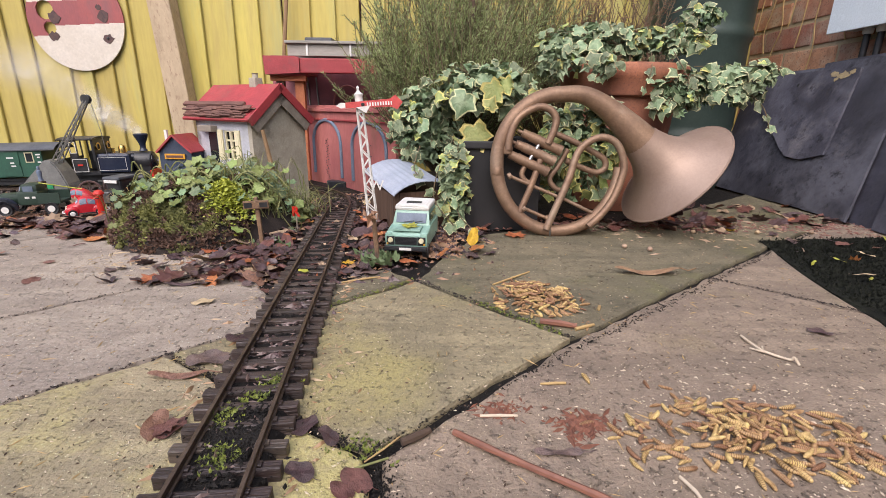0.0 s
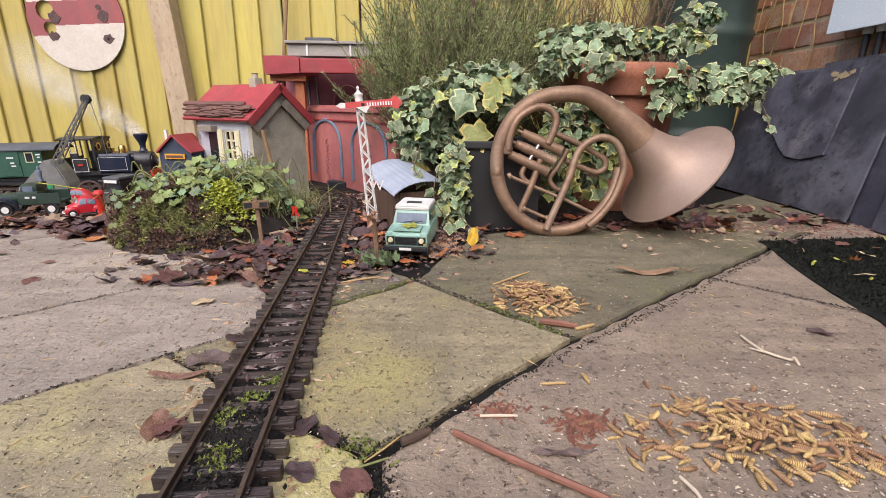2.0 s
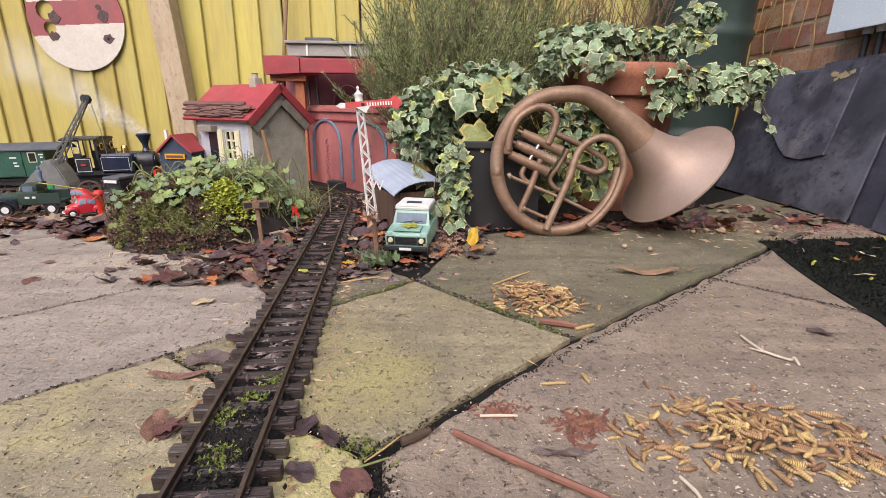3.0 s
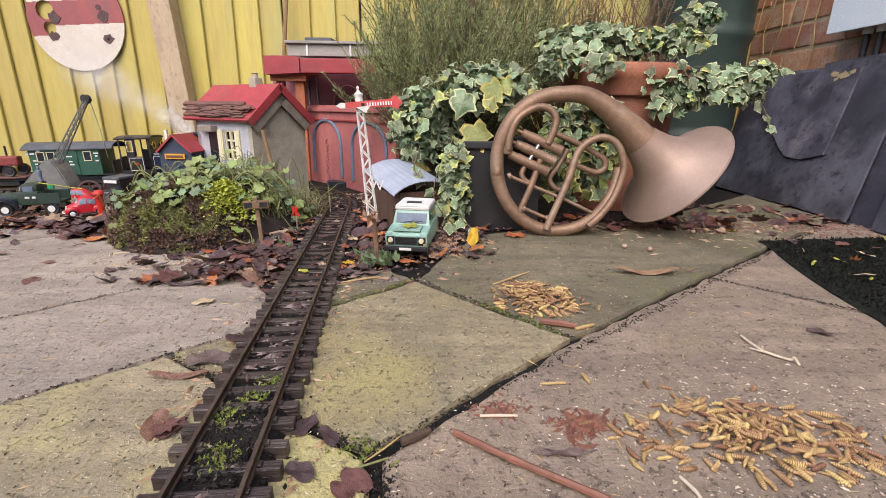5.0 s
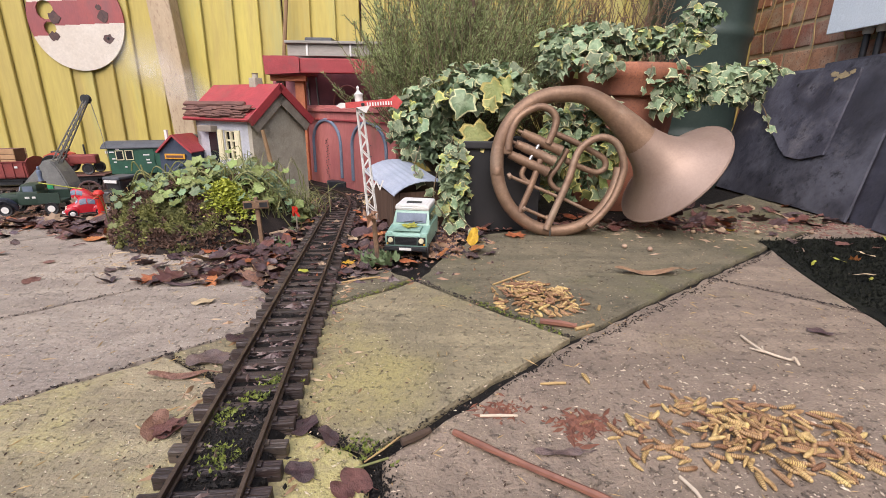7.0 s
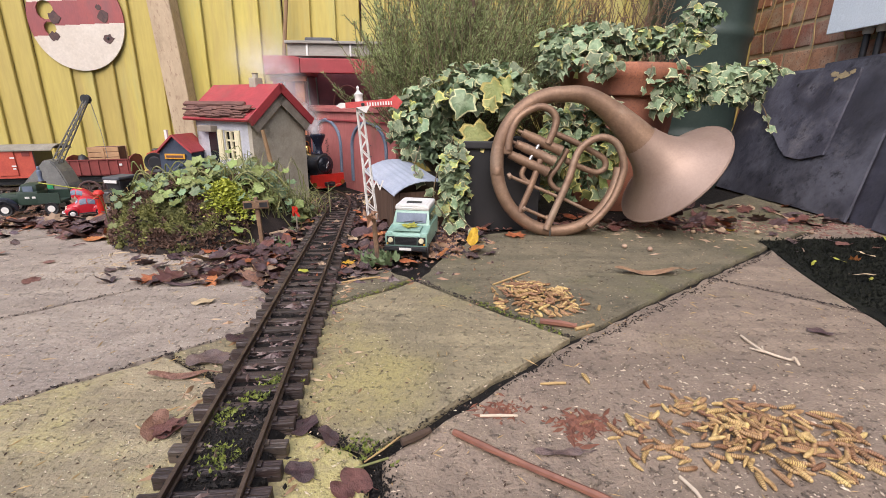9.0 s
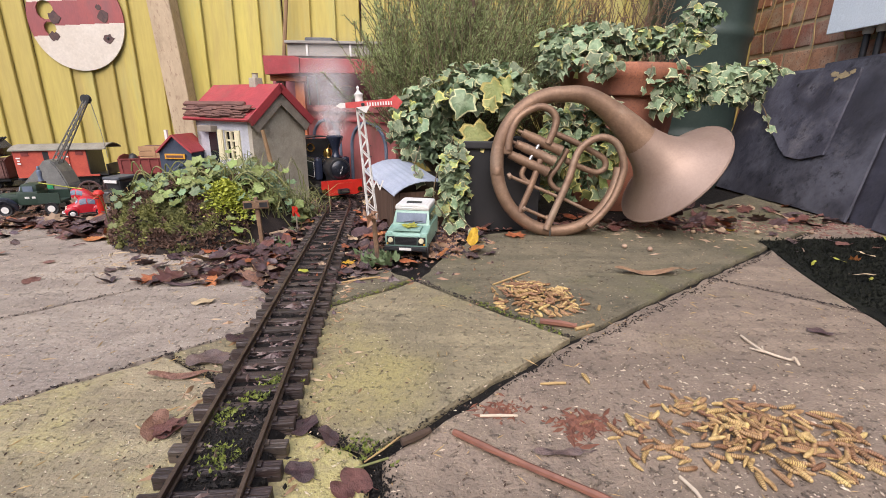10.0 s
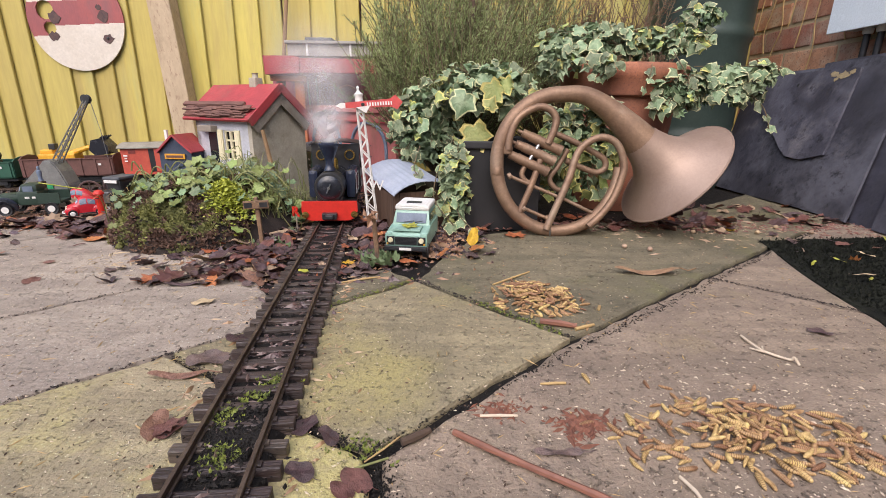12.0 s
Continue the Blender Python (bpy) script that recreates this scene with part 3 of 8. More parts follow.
def red_van():
    t = thing("red_goods_van", "faded red model goods van with sliding doors and pale roof", "railway van")
    chassis(t, 0.25)
    part("body", B(-0.025, 0, 0.074, 0.195, 0.09, 0.08, bevel=0.001), M["van_red"], t)
    part("roof", arched_roof(0.258, 0.052, 0.112, 0.014), mat("weathered_grey_roof", (0.27, 0.25, 0.2), (0.2, 0.18, 0.14), 30, 0.8), t, "weathered grey-brown roof")
    part("end_wall", B(0.074, 0, 0.074, 0.002, 0.088, 0.078), M["black"], t, "dark recessed end")
    part("platform", box(B(0.098, 0, 0.034, 0.05, 0.09, 0.004), 0.122, 0, 0.05, 0.003, 0.088, 0.03), M["black"], t)
    for y in (-1, 1):
        # black strip on the uncut side paints the shade inside the door gap
        part("door_opening", B(-0.035, y * 0.0453, 0.072, 0.016, 0.001, 0.068), M["black"], t, "black strip painted as the shade in the part-open door")
        part("sliding_door", B(0.0, y * 0.047, 0.073, 0.052, 0.003, 0.07, bevel=0.0008), M["van_red"], t)
        for x in (-0.09, 0.055):
            v = B(x, y * 0.0456, 0.1, 0.02, 0.0012, 0.013)
            for k in range(4):
                box(v, x, y * 0.0458, 0.096 + k * 0.003, 0.018, 0.002, 0.0018)
            part("louvre", v, M["wagon_red"], t, "small red louvre")
        bars(t, [(-0.108, 0.088, 0.011), (-0.108, 0.08, 0.007), (-0.108, 0.072, 0.009), (0.02, 0.09, 0.012), (0.02, 0.066, 0.012), (0.02, 0.058, 0.008)], y * 0.049, 0.004, M["white"])
        part("solebar", B(-0.01, y * 0.046, 0.033, 0.22, 0.003, 0.006), M["van_red"], t)
    return t


loco = locomotive()
green_coach = coach()
tractor_wagon = flat_wagon()
tractor = toy_tractor()
tractor.scale = (1.3, 1.25, 1.3)
crate_wagon = open_wagon("red_open_wagon", "maroon red model open wagon loaded with a wooden crate", M["wagon_red"], 0.175, 0.045)
van = red_van()
digger_wagon = open_wagon("brown_open_wagon", "dull brown model open wagon loaded with a yellow toy digger", M["wagon_brown"], 0.25, 0.05)
rear_wagon = open_wagon("dark_green_wagon", "dark green model open wagon with black machinery", M["green_coach"], 0.22, 0.045)

M["crate"] = mat("pale_crate_wood", (0.50, 0.31, 0.16), (0.38, 0.22, 0.11), 40, 0.8, stretch=(0.3, 1, 1))
M["yellow"] = mat("yellow_enamel", (0.72, 0.38, 0.02), (0.6, 0.3, 0.015), 40, 0.5)


def crate():
    t = thing("wooden_crate", "pale wooden crate standing in the red wagon", "crate")
    part("core", B(0, 0, 0.026, 0.088, 0.05, 0.05), M["wagon_brown"], t)
    for k in range(5):
        for y in (-0.027, 0.027):
            part("plank", B(0, y, 0.006 + k * 0.0102, 0.094, 0.003, 0.0092, bevel=0.0008), M["crate"], t)
    part("batten", B(0.0, -0.0295, 0.026, 0.008, 0.002, 0.05), M["crate"], t)
    return t


def sack():
    bm = bmesh.new()
    bmesh.ops.create_icosphere(bm, subdivisions=2, radius=1, matrix=Matrix.Diagonal((0.016, 0.02, 0.03, 1)))
    for v in bm.verts:
        v.co += v.normal * 0.003 * noise.noise(v.co * 90)
    return tagged(part("sack", bm, M["black_plastic"], smooth=True), "dark sack in the red wagon", "sack")


def digger():
    t = thing("toy_digger", "yellow toy digger with a black bucket", "toy digger")
    part("body", box(B(-0.03, 0, 0.024, 0.1, 0.05, 0.022, bevel=0.004), -0.06, 0, 0.04, 0.035, 0.03, 0.014, bevel=0.003), M["yellow"], t)
    arm = tube(bmesh.new(), [(-0.01, 0, 0.03), (0.05, 0, 0.050), (0.092, 0, 0.048)], [0.009, 0.007, 0.006], 8)
    part("arm", arm, M["yellow"], t)
    bk = P([(-0.022, 0.0), (0.01, -0.018), (0.026, 0.0), (0.024, 0.03), (0.0, 0.04), (-0.024, 0.022)], -0.03, 0.03)
    for k in range(5):
        box(bk, 0.03, -0.024 + k * 0.012, 0.03, 0.012, 0.005, 0.004)
    part("bucket", bk, M["black_gloss"], t, "black digging bucket", pose(0.098, 0, 0.040, 0, -35, 0))
    part("engine", B(-0.045, 0, 0.055, 0.018, 0.02, 0.018, bevel=0.002), M["black"], t)
    return t


def machinery():
    t = thing("machinery", "black model machinery with a railing in the green wagon", "machinery")
    bm = B(0, 0, 0.02, 0.09, 0.05, 0.03, bevel=0.003)
    part("block", bm, M["black"], t)
    rail = bmesh.new()
    for x in (-0.04, -0.013, 0.013, 0.04):
        tube(rail, [(x, -0.02, 0.03), (x, -0.02, 0.06)], 0.0014, 6)
    tube(rail, [(-0.042, -0.02, 0.06), (0.042, -0.02, 0.06)], 0.0014, 6)
    part("railing", rail, M["black"], t)
    part("drum", LT([(0.018, -0.02), (0.018, 0.02)], 16, YAX), M["black_gloss"], t, m=pose(0.03, 0, 0.05))
    return t


load_crate, load_sack, load_digger, load_machine = crate(), sack(), digger(), machinery()
load_crate.scale = (0.92, 1.0, 1.55)

# centre of the locomotive on the track, by time
RUN = [(0, -1.027), (2.4, -1.027), (2.7, -1.0255), (3.0, -1.019), (3.2, -1.011), (3.6, -0.985), (4.0, -0.956), (4.4, -0.924), (4.8, -0.890), (5.5, -0.823), (6.0, -0.773), (6.5, -0.715),
       (7.0, -0.658), (7.5, -0.597), (8.0, -0.528), (8.8, -0.405), (9.5, -0.302), (10.0, -0.232), (10.5, -0.168), (11.0, -0.104),
       (11.5, -0.026), (12.0, 0.058)]


def riding(s, back, half, x=0.0, z=0.0):
    """The pose of a vehicle whose middle is that far behind the locomotive's; x, z: of a load on it."""
    a, _ = track_at(s + back - half)
    b, _ = track_at(s + back + half)
    d = b - a
    m = Matrix.Translation((a + b) / 2 + Vector((0, 0, RAIL_TOP))) @ pose(0, 0, 0, 0, -math.degrees(math.asin(d.z / d.length)), math.degrees(math.atan2(d.y, d.x)))
    return m @ pose(x, 0, z)


def run_at(t):
    ts, ss = [a for a, _ in RUN], [b for _, b in RUN]
    return float(np.interp(t, ts, ss))


def motions():
    for ob, back, half, x, z in ((loco, 0, 0.05, 0, 0), (green_coach, -0.262, 0.075, 0, 0), (tractor_wagon, -0.487, 0.06, 0, 0), (tractor, -0.487, 0.06, 0.0, 0.0335),
                                 (crate_wagon, -0.685, 0.055, 0, 0), (load_crate, -0.685, 0.055, 0.012, 0.0345), (load_sack, -0.685, 0.055, -0.062, 0.062),
                                 (van, -0.928, 0.08, 0, 0), (digger_wagon, -1.203, 0.08, 0, 0), (load_digger, -1.203, 0.08, -0.005, 0.062),
                                 (rear_wagon, -1.458, 0.07, 0, 0), (load_machine, -1.458, 0.07, 0, 0.045)):
        walk(ob, [(t, riding(s, back, half, x, z)) for t, s in RUN])
    ticks = [0.1 * i for i in range(121)]
    for w, x, r in WHEELS:
        walk(w, [(t, pose(x, 0, r, 0, math.degrees((run_at(t) - RUN[0][1]) / r), 0)) for t in ticks])
    steam_motions()


# ---- fence along the back, brick wall at the side ----
FENCE_Y = 1.84
fence = thing("wall_north", "ochre-stained close-board garden fence", "fence", kind="structure")
# added dark brown sheet backing the whole fence
part("backing", B(0, FENCE_Y + 0.06, 0.7, 6.2, 0.03, 1.6), M["wagon_brown"], fence, "dark brown sheet added behind the boards")
SEAMS = [-2.9 + 0.098 * k for k in range(12)] + [-1.71, -1.622, -1.535, -1.417, -1.331, -1.249, -1.16, -1.07, -0.99, -0.896, -0.789, -0.69, -0.60, -0.508, -0.41, -0.318, -0.24]
SEAMS += [-0.15 + 0.097 * k for k in range(15)]
for x, x1 in zip(SEAMS, SEAMS[1:]):
    # each feather-edge board is thick at one side and overlaps the next
    w = x1 - x + 0.009
    bd = P([(0, 0), (w - 0.002, 0.007), (w, 0.009), (w, 0.017), (w - 0.002, 0.019), (0, 0.005)], 0, 1.45)
    bmesh.ops.rotate(bd, verts=bd.verts, matrix=Matrix.Rotation(radians(90), 3, "X"))
    part("board", bd, M["fence"], fence, m=pose(x, FENCE_Y + 0.022, -0.05, 0, RNG.uniform(-0.6, 0.9), 0))
post = B(0, 0, 0.7, 0.08, 0.06, 1.5, bevel=0.004)
tagged(part("fence_post", post, M["fence_post"], m=pose(-0.968, FENCE_Y - 0.02, 0, 0, -3.8, 0)), "pale bare wooden fence post", "post", kind="structure")

WALL_X = 1.11
brick_wall = thing("wall_east", "old red brick garden wall with pale mortar", "wall", kind="structure")
part("core", B(WALL_X + 0.115, 0.6, 0.6, 0.21, 2.8, 1.4), M["mortar"], brick_wall, "pale mortar")
bk = B(0, 0, 0, 0.03, 0.212, 0.064, bevel=0.004)
brick_me = bpy.data.meshes.new("brick")
bk.to_mesh(brick_me)
bk.free()
brick_me.materials.append(M["brick"])
for row in range(12):
    for k in range(7):
        yy = 1.88 - (row % 2) * 0.112 - k * 0.224
        ob = new("brick", brick_me)
        ob.parent = brick_wall
        ob.matrix_basis = pose(WALL_X + 0.0215 + RNG.uniform(-0.0015, 0.0015), yy, 0.01 + row * 0.076, RNG.uniform(-0.5, 0.5), 0, RNG.uniform(-0.5, 0.5))
# this wall is an addition, never in view, behind the camera
tagged(part("wall_south", B(0, -3.0, 0.9, 7.0, 0.12, 1.9), M["mortar"]), "plain unseen wall added behind the camera", "wall", kind="structure")


# ---- water butt, terracotta pot, black planter ----
def water_butt():
    t = thing("water_butt", "dark green ribbed plastic water butt", "water butt", pose(0.80, 1.62, -0.008))
    prof = [(0.13, 0.0)]
    for k in range(5):
        z = 0.05 + k * 0.15
        prof += [(0.145 + 0.003 * k, z), (0.145 + 0.003 * k, z + 0.095), (0.152 + 0.003 * k, z + 0.105), (0.152 + 0.003 * k, z + 0.125), (0.146 + 0.003 * k, z + 0.135)]
    prof += [(0.15, 0.85)]
    part("body", LT(prof, 40), M["barrel"], t, smooth=True)
    part("lid", LT([(0.165, 0), (0.165, 0.03), (0.15, 0.04), (0, 0.05)], 40), M["barrel"], t, m=pose(0, 0, 0.85), smooth=True)


water_butt()


def flower_pot():
    t = thing("terracotta_pot", "large orange terracotta pot overgrown with ivy", "flower pot", pose(0.434, 1.215, -0.004) @ Matrix.Diagonal((1.05, 1.05, 1.02, 1)))
    prof = [(0.085, 0), (0.118, 0.20), (0.121, 0.262), (0.134, 0.266), (0.137, 0.272), (0.139, 0.30), (0.142, 0.304), (0.142, 0.325), (0.139, 0.333), (0.128, 0.333),
            (0.125, 0.31), (0.118, 0.30)]
    part("pot", LT(prof, 48, close=False), M["terracotta"], t, smooth=True)
    part("compost", LT([(0, 0.29), (0.122, 0.305), (0.12, 0.28), (0, 0.28)], 30), M["soil"], t, "dark compost")


flower_pot()


def black_planter():
    t = thing("black_planter", "black plastic planter box behind the horn", "planter", pose(0.11, 1.02, -0.004) @ Matrix.Diagonal((0.74, 1, 1, 1)))
    for x, y, sx, sy in ((0, -0.095, 0.22, 0.006), (0, 0.095, 0.22, 0.006), (-0.107, 0, 0.006, 0.184), (0.107, 0, 0.006, 0.184)):
        part("side", B(x, y, 0.088, sx, sy, 0.176, bevel=0.0015), M["black_plastic"], t)
    for x, y, sx, sy in ((0, -0.099, 0.236, 0.012), (0, 0.099, 0.236, 0.012), (-0.111, 0, 0.012, 0.186), (0.111, 0, 0.012, 0.186)):
        part("rim", B(x, y, 0.171, sx, sy, 0.014, bevel=0.002), M["black_plastic"], t)
    part("compost", B(0, 0, 0.075, 0.206, 0.182, 0.15), M["soil"], t, "dark compost")


black_planter()


# ---- the horn: one conical tube wound round, its bell on the ground ----
def spline(pts, n=10):
    """Points on a smooth curve through pts."""
    pts = [Vector(p) for p in pts]
    out = []
    for i in range(len(pts) - 1):
        p0, p1, p2, p3 = pts[max(i - 1, 0)], pts[i], pts[i + 1], pts[min(i + 2, len(pts) - 1)]
        for k in range(n):
            t = k / n
            out.append(0.5 * ((2 * p1) + (p2 - p0) * t + (2 * p0 - 5 * p1 + 4 * p2 - p3) * t * t + (3 * p1 - p0 - 3 * p2 + p3) * t ** 3))
    return out + [pts[-1]]


def horn():
    t = thing("french_horn", "old tarnished brass french horn leaning against a planter", "french horn", pose(0.218, 0.872, 0.001, -9, 0, 0))
    ring = []
    for i in range(45):
        a = radians(-2 - i * 6.0)
        ring.append(Vector((-0.001 + 0.117 * math.cos(a), 0, 0.136 + 0.128 * math.sin(a))))
    tail = spline([ring[-1], (0.042, 0.004, 0.264), (0.090, 0.009, 0.241), (0.128, 0.012, 0.211), (0.165, 0.016, 0.177)], 8)
    path = ring + tail[1:]
    radii = []
    for i in range(len(path)):
        k = i / (len(path) - 1)
        radii.append(0.0098 + 0.0052 * min(1, k / 0.6) + (0.0 if k < 0.6 else 0.0195 * ((k - 0.6) / 0.4) ** 1.7))
    body = part("main_tube", T(path, radii, 20, caps=False), M["horn"], t, smooth=True)
    # bell: turned flare about its axis, slightly turned away
    axis = Vector((0.76, 0.20, -0.60)).normalized()
    start = Vector(path[-1]) - axis * 0.012
    q = axis.to_track_quat("Z", "Y").to_matrix().to_4x4()
    prof = [(0.033, 0.0), (0.0375, 0.018), (0.0435, 0.036), (0.053, 0.054), (0.066, 0.070), (0.081, 0.082), (0.095, 0.091), (0.108, 0.098), (0.1165, 0.1025),
            (0.1185, 0.1038), (0.118, 0.1055), (0.115, 0.105), (0.094, 0.0935), (0.082, 0.0865), (0.065, 0.0725), (0.052, 0.0565), (0.0425, 0.0375), (0.036, 0.018), (0.031, 0.0)]
    part("bell", LT(prof, 56, Matrix.Translation(start) @ q, close=False), M["bell"], t, "wide flared pale brass bell", smooth=True)
    part("bell_rim", LT([(0.1175 + 0.0022 * math.cos(a), 0.1046 + 0.0022 * math.sin(a)) for a in [math.pi * k / 4 for k in range(9)]], 56, Matrix.Translation(start) @ q, close=False),
         M["bell"], t, "rolled bell rim", smooth=True)

    def coil(name, pts, r, y=0.0, n=8, label=""):
        pp = [((x - 985) * 0.001068, y, (415 - z) * 0.001045) for x, z in pts]
        return part(name, T(spline(pp, n), r, 12), M["horn"], t, label, smooth=True)

    coil("inner_loop", [(893, 262), (896, 235), (910, 205), (940, 187), (962, 190), (974, 205), (972, 225), (962, 250)], 0.0068, -0.012)
    coil("slide_loop", [(965, 404), (980, 365), (1000, 315), (1015, 265), (1038, 243), (1062, 238), (1085, 252), (1097, 285), (1094, 310), (1082, 345), (1062, 375), (1040, 397)], 0.0068, -0.014)
    coil("crook", [(975, 228), (1012, 243), (1050, 262), (1070, 275), (1072, 290), (1060, 298), (1045, 296), (1000, 278)], 0.0058, 0.012)
    coil("mouth_pipe", [(916, 378), (935, 330), (948, 290), (955, 262)], 0.0062, -0.004)
    coil("third_slide", [(925, 290), (920, 305), (930, 318), (945, 318)], 0.005, 0.0)
    for a, b in (((898, 308), (990, 346)), ((992, 346), (1060, 378)), ((925, 366), (968, 384))):
        coil("brace", [a, ((a[0] + b[0]) / 2, (a[1] + b[1]) / 2), b], 0.0034, -0.004, 3)
        for e in (a, b):
            part("ferrule", LT([(0.005, -0.004), (0.0065, -0.003), (0.0065, 0.003), (0.005, 0.004)], 14), M["horn"], t,
                 m=pose((e[0] - 985) * 0.001068, -0.004, (415 - e[1]) * 0.001045, 0, 60, 0), smooth=True)
    # three valve casings side by side, each with caps and a knuckle
    for k in range(3):
        dx, dz = -k * 11, k * 19
        a = ((913 + dx + 8) - 985) * 0.001068, (415 - (232 + dz)) * 0.001045
        b = ((988 + dx) - 985) * 0.001068, (415 - (262 + dz)) * 0.001045
        va, vb = Vector((a[0], -0.004, a[1])), Vector((b[0], -0.004, b[1]))
        d = (vb - va).normalized()
        vt = part("valve", T([va, va + d * 0.012, va + d * 0.0121, vb - d * 0.0081, vb - d * 0.008, vb], [0.0082, 0.0082, 0.0092, 0.0092, 0.0102, 0.0102], 16), M["horn"], t, "valve casing", smooth=True)
        part("valve_cap", T([va - d * 0.013, va - d * 0.004, va - d * 0.0038, va], [0.0035, 0.0035, 0.0078, 0.0078], 12), M["horn"], vt, smooth=True)
        if k < 2:
            part("knuckle", T([va + d * 0.035, va + d * 0.035 + Vector((-0.012, -0.004, -0.021))], 0.004, 10), M["steel"], vt, "bright knuckle", smooth=True)
    coil("valve_slide", [(1002, 258), (985, 290), (972, 312), (985, 330), (1005, 332)], 0.005, 0.008)
    for p in ((893, 262), (868, 300)):
        part("sleeve", LT([(0.0085, -0.007), (0.009, -0.006), (0.009, 0.006), (0.0085, 0.007)], 16), M["horn"], t, m=pose((p[0] - 985) * 0.001068 + (0.008 if p[0] == 868 else 0), -0.006, (415 - p[1]) * 0.001045), smooth=True)
    part("joint_ring", LT([(0.0118, -0.002), (0.0135, 0), (0.0118, 0.002)], 18), M["steel"], t, "bright worn joint", pose(-0.013, 0, 0.0095, 0, 84, 0), True)


horn()


# ---- roofing slates leaning on the wall ----
def slate_sheet(pts, m, label):
    bm = bmesh.new()
    c = Vector((sum(p[0] for p in pts) / len(pts), sum(p[1] for p in pts) / len(pts)))
    out = []
    for i, p in enumerate(pts):
        a, b = Vector(p), Vector(pts[(i + 1) % len(pts)])
        n = max(4, int((b - a).length / 0.02))
        for k in range(n):
            q = a.lerp(b, k / n)
            out.append(q + (c - q).normalized() * 0.002 * noise.noise((q.x * 50, q.y * 50, i)))
    prism(bm, [(q.x, q.y) for q in out], 0, 0.006)
    bmesh.ops.bevel(bm, geom=bm.edges[:], offset=0.0012, segments=1, affect="EDGES")
    return tagged(part("roof_slate", bm, M["slate"], m=m), label, "slate", group="leaning slates")


LEAN = Matrix(((0, 0.94, 0.342, 0.9), (-1, 0, 0, 1.47), (0, -0.342, 0.94, 0), (0, 0, 0, 1)))
slate_sheet([(-0.085, 0.0), (0.2, 0.0), (0.27, 0.378), (-0.187, 0.373)], LEAN, "large blue-black slate leaning towards the wall")
slate_sheet([(0.142, 0.0), (0.30, 0.003), (0.46, 0.0), (0.42, 0.202), (0.383, 0.385), (0.13, 0.385)], LEAN @ pose(0, -0.0075, 0), "blue-black slate leaning on another")
broken = slate_sheet([(0.14, 0.147), (0.179, 0.124), (0.24, 0.121), (0.304, 0.14), (0.264, 0.36), (-0.137, 0.361), (-0.02, 0.25)], LEAN @ pose(0, -0.015, 0), "thin broken blue-black slate lying on a larger one")
slate_sheet([(0.30, 0.0), (0.95, 0.0), (0.80, 0.43), (0.10, 0.392)], LEAN @ pose(0, 0.009, 0), "large blue-black slate behind another")
slate_sheet([(0.53, 0.0), (0.96, 0.0), (0.94, 0.15), (0.50, 0.15)], LEAN @ pose(0, -0.01, 0.0), "lower blue-black slate propped against another")
M["lichen"] = mat("ochre_lichen", (0.33, 0.255, 0.13), (0.22, 0.18, 0.12), 60, 0.9, bump=0.6, fine=300)
for u, v, s_ in ((0.222, 0.343, 0.017), (0.19, 0.348, 0.013), (0.245, 0.35, 0.010), (0.205, 0.333, 0.008)):
    lb = bmesh.new()
    prism(lb, [(u + s_ * 1.2 * RNG.uniform(0.5, 1.1) * math.cos(a), v + 0.7 * s_ * RNG.uniform(0.5, 1.1) * math.sin(a)) for a in [2 * math.pi * k / 15 for k in range(15)]], -0.0008, 0.001)
    part("lichen", lb, M["lichen"], broken, "ochre lichen patch")
# uncut nail holes: their shade is a small black dish on the slate
for u, v, d in ((0.08, 0.324, -0.0152), (0.18, 0.044, -0.0078)):
    tagged(part("nail_hole", LT([(0.005, -0.0008), (0.0034, 0.0006), (0, 0.0006)], 10, YAX), M["black"], m=LEAN @ pose(u, d, v)), "black dish painted as the shade in a nail hole", "hole")


# ---- stone cottage with red roof ----
M["cottage_wall"] = mat("grey_cement_wall", (0.46, 0.41, 0.32), (0.36, 0.32, 0.245), 30, 0.9, bump=0.5, dirt=(0.15, 0.13, 0.1), dirt_amount=0.3)
# white render; the blue of skylight on this side is put into the colour
M["white_wall"] = mat("skylit_white_render", (0.50, 0.50, 0.53), (0.42, 0.42, 0.45), 30, 0.85, bump=0.4, dirt=(0.3, 0.28, 0.25), dirt_amount=0.2)
M["roof_red"] = mat("red_roof_paint", (0.40, 0.048, 0.052), (0.30, 0.038, 0.045), 30, 0.6, bump=0.3, dirt=(0.22, 0.08, 0.06), dirt_amount=0.25)
M["rotten"] = mat("rotten_red_brown_bark", (0.20, 0.095, 0.07), (0.12, 0.06, 0.048), 60, 0.9, bump=0.8, stretch=(0.3, 1, 1))
M["bark"] = mat("dark_bark", (0.12, 0.075, 0.05), (0.07, 0.045, 0.03), 50, 0.9, bump=0.7, stretch=(0.3, 1, 1))
M["grey_wood"] = mat("weathered_grey_wood", (0.30, 0.26, 0.21), (0.22, 0.185, 0.145), 40, 0.85, bump=0.4, stretch=(0.25, 1, 1))
M["wood"] = mat("brown_wood", (0.30, 0.19, 0.095), (0.21, 0.125, 0.06), 40, 0.8, bump=0.4, stretch=(1, 1, 0.25))


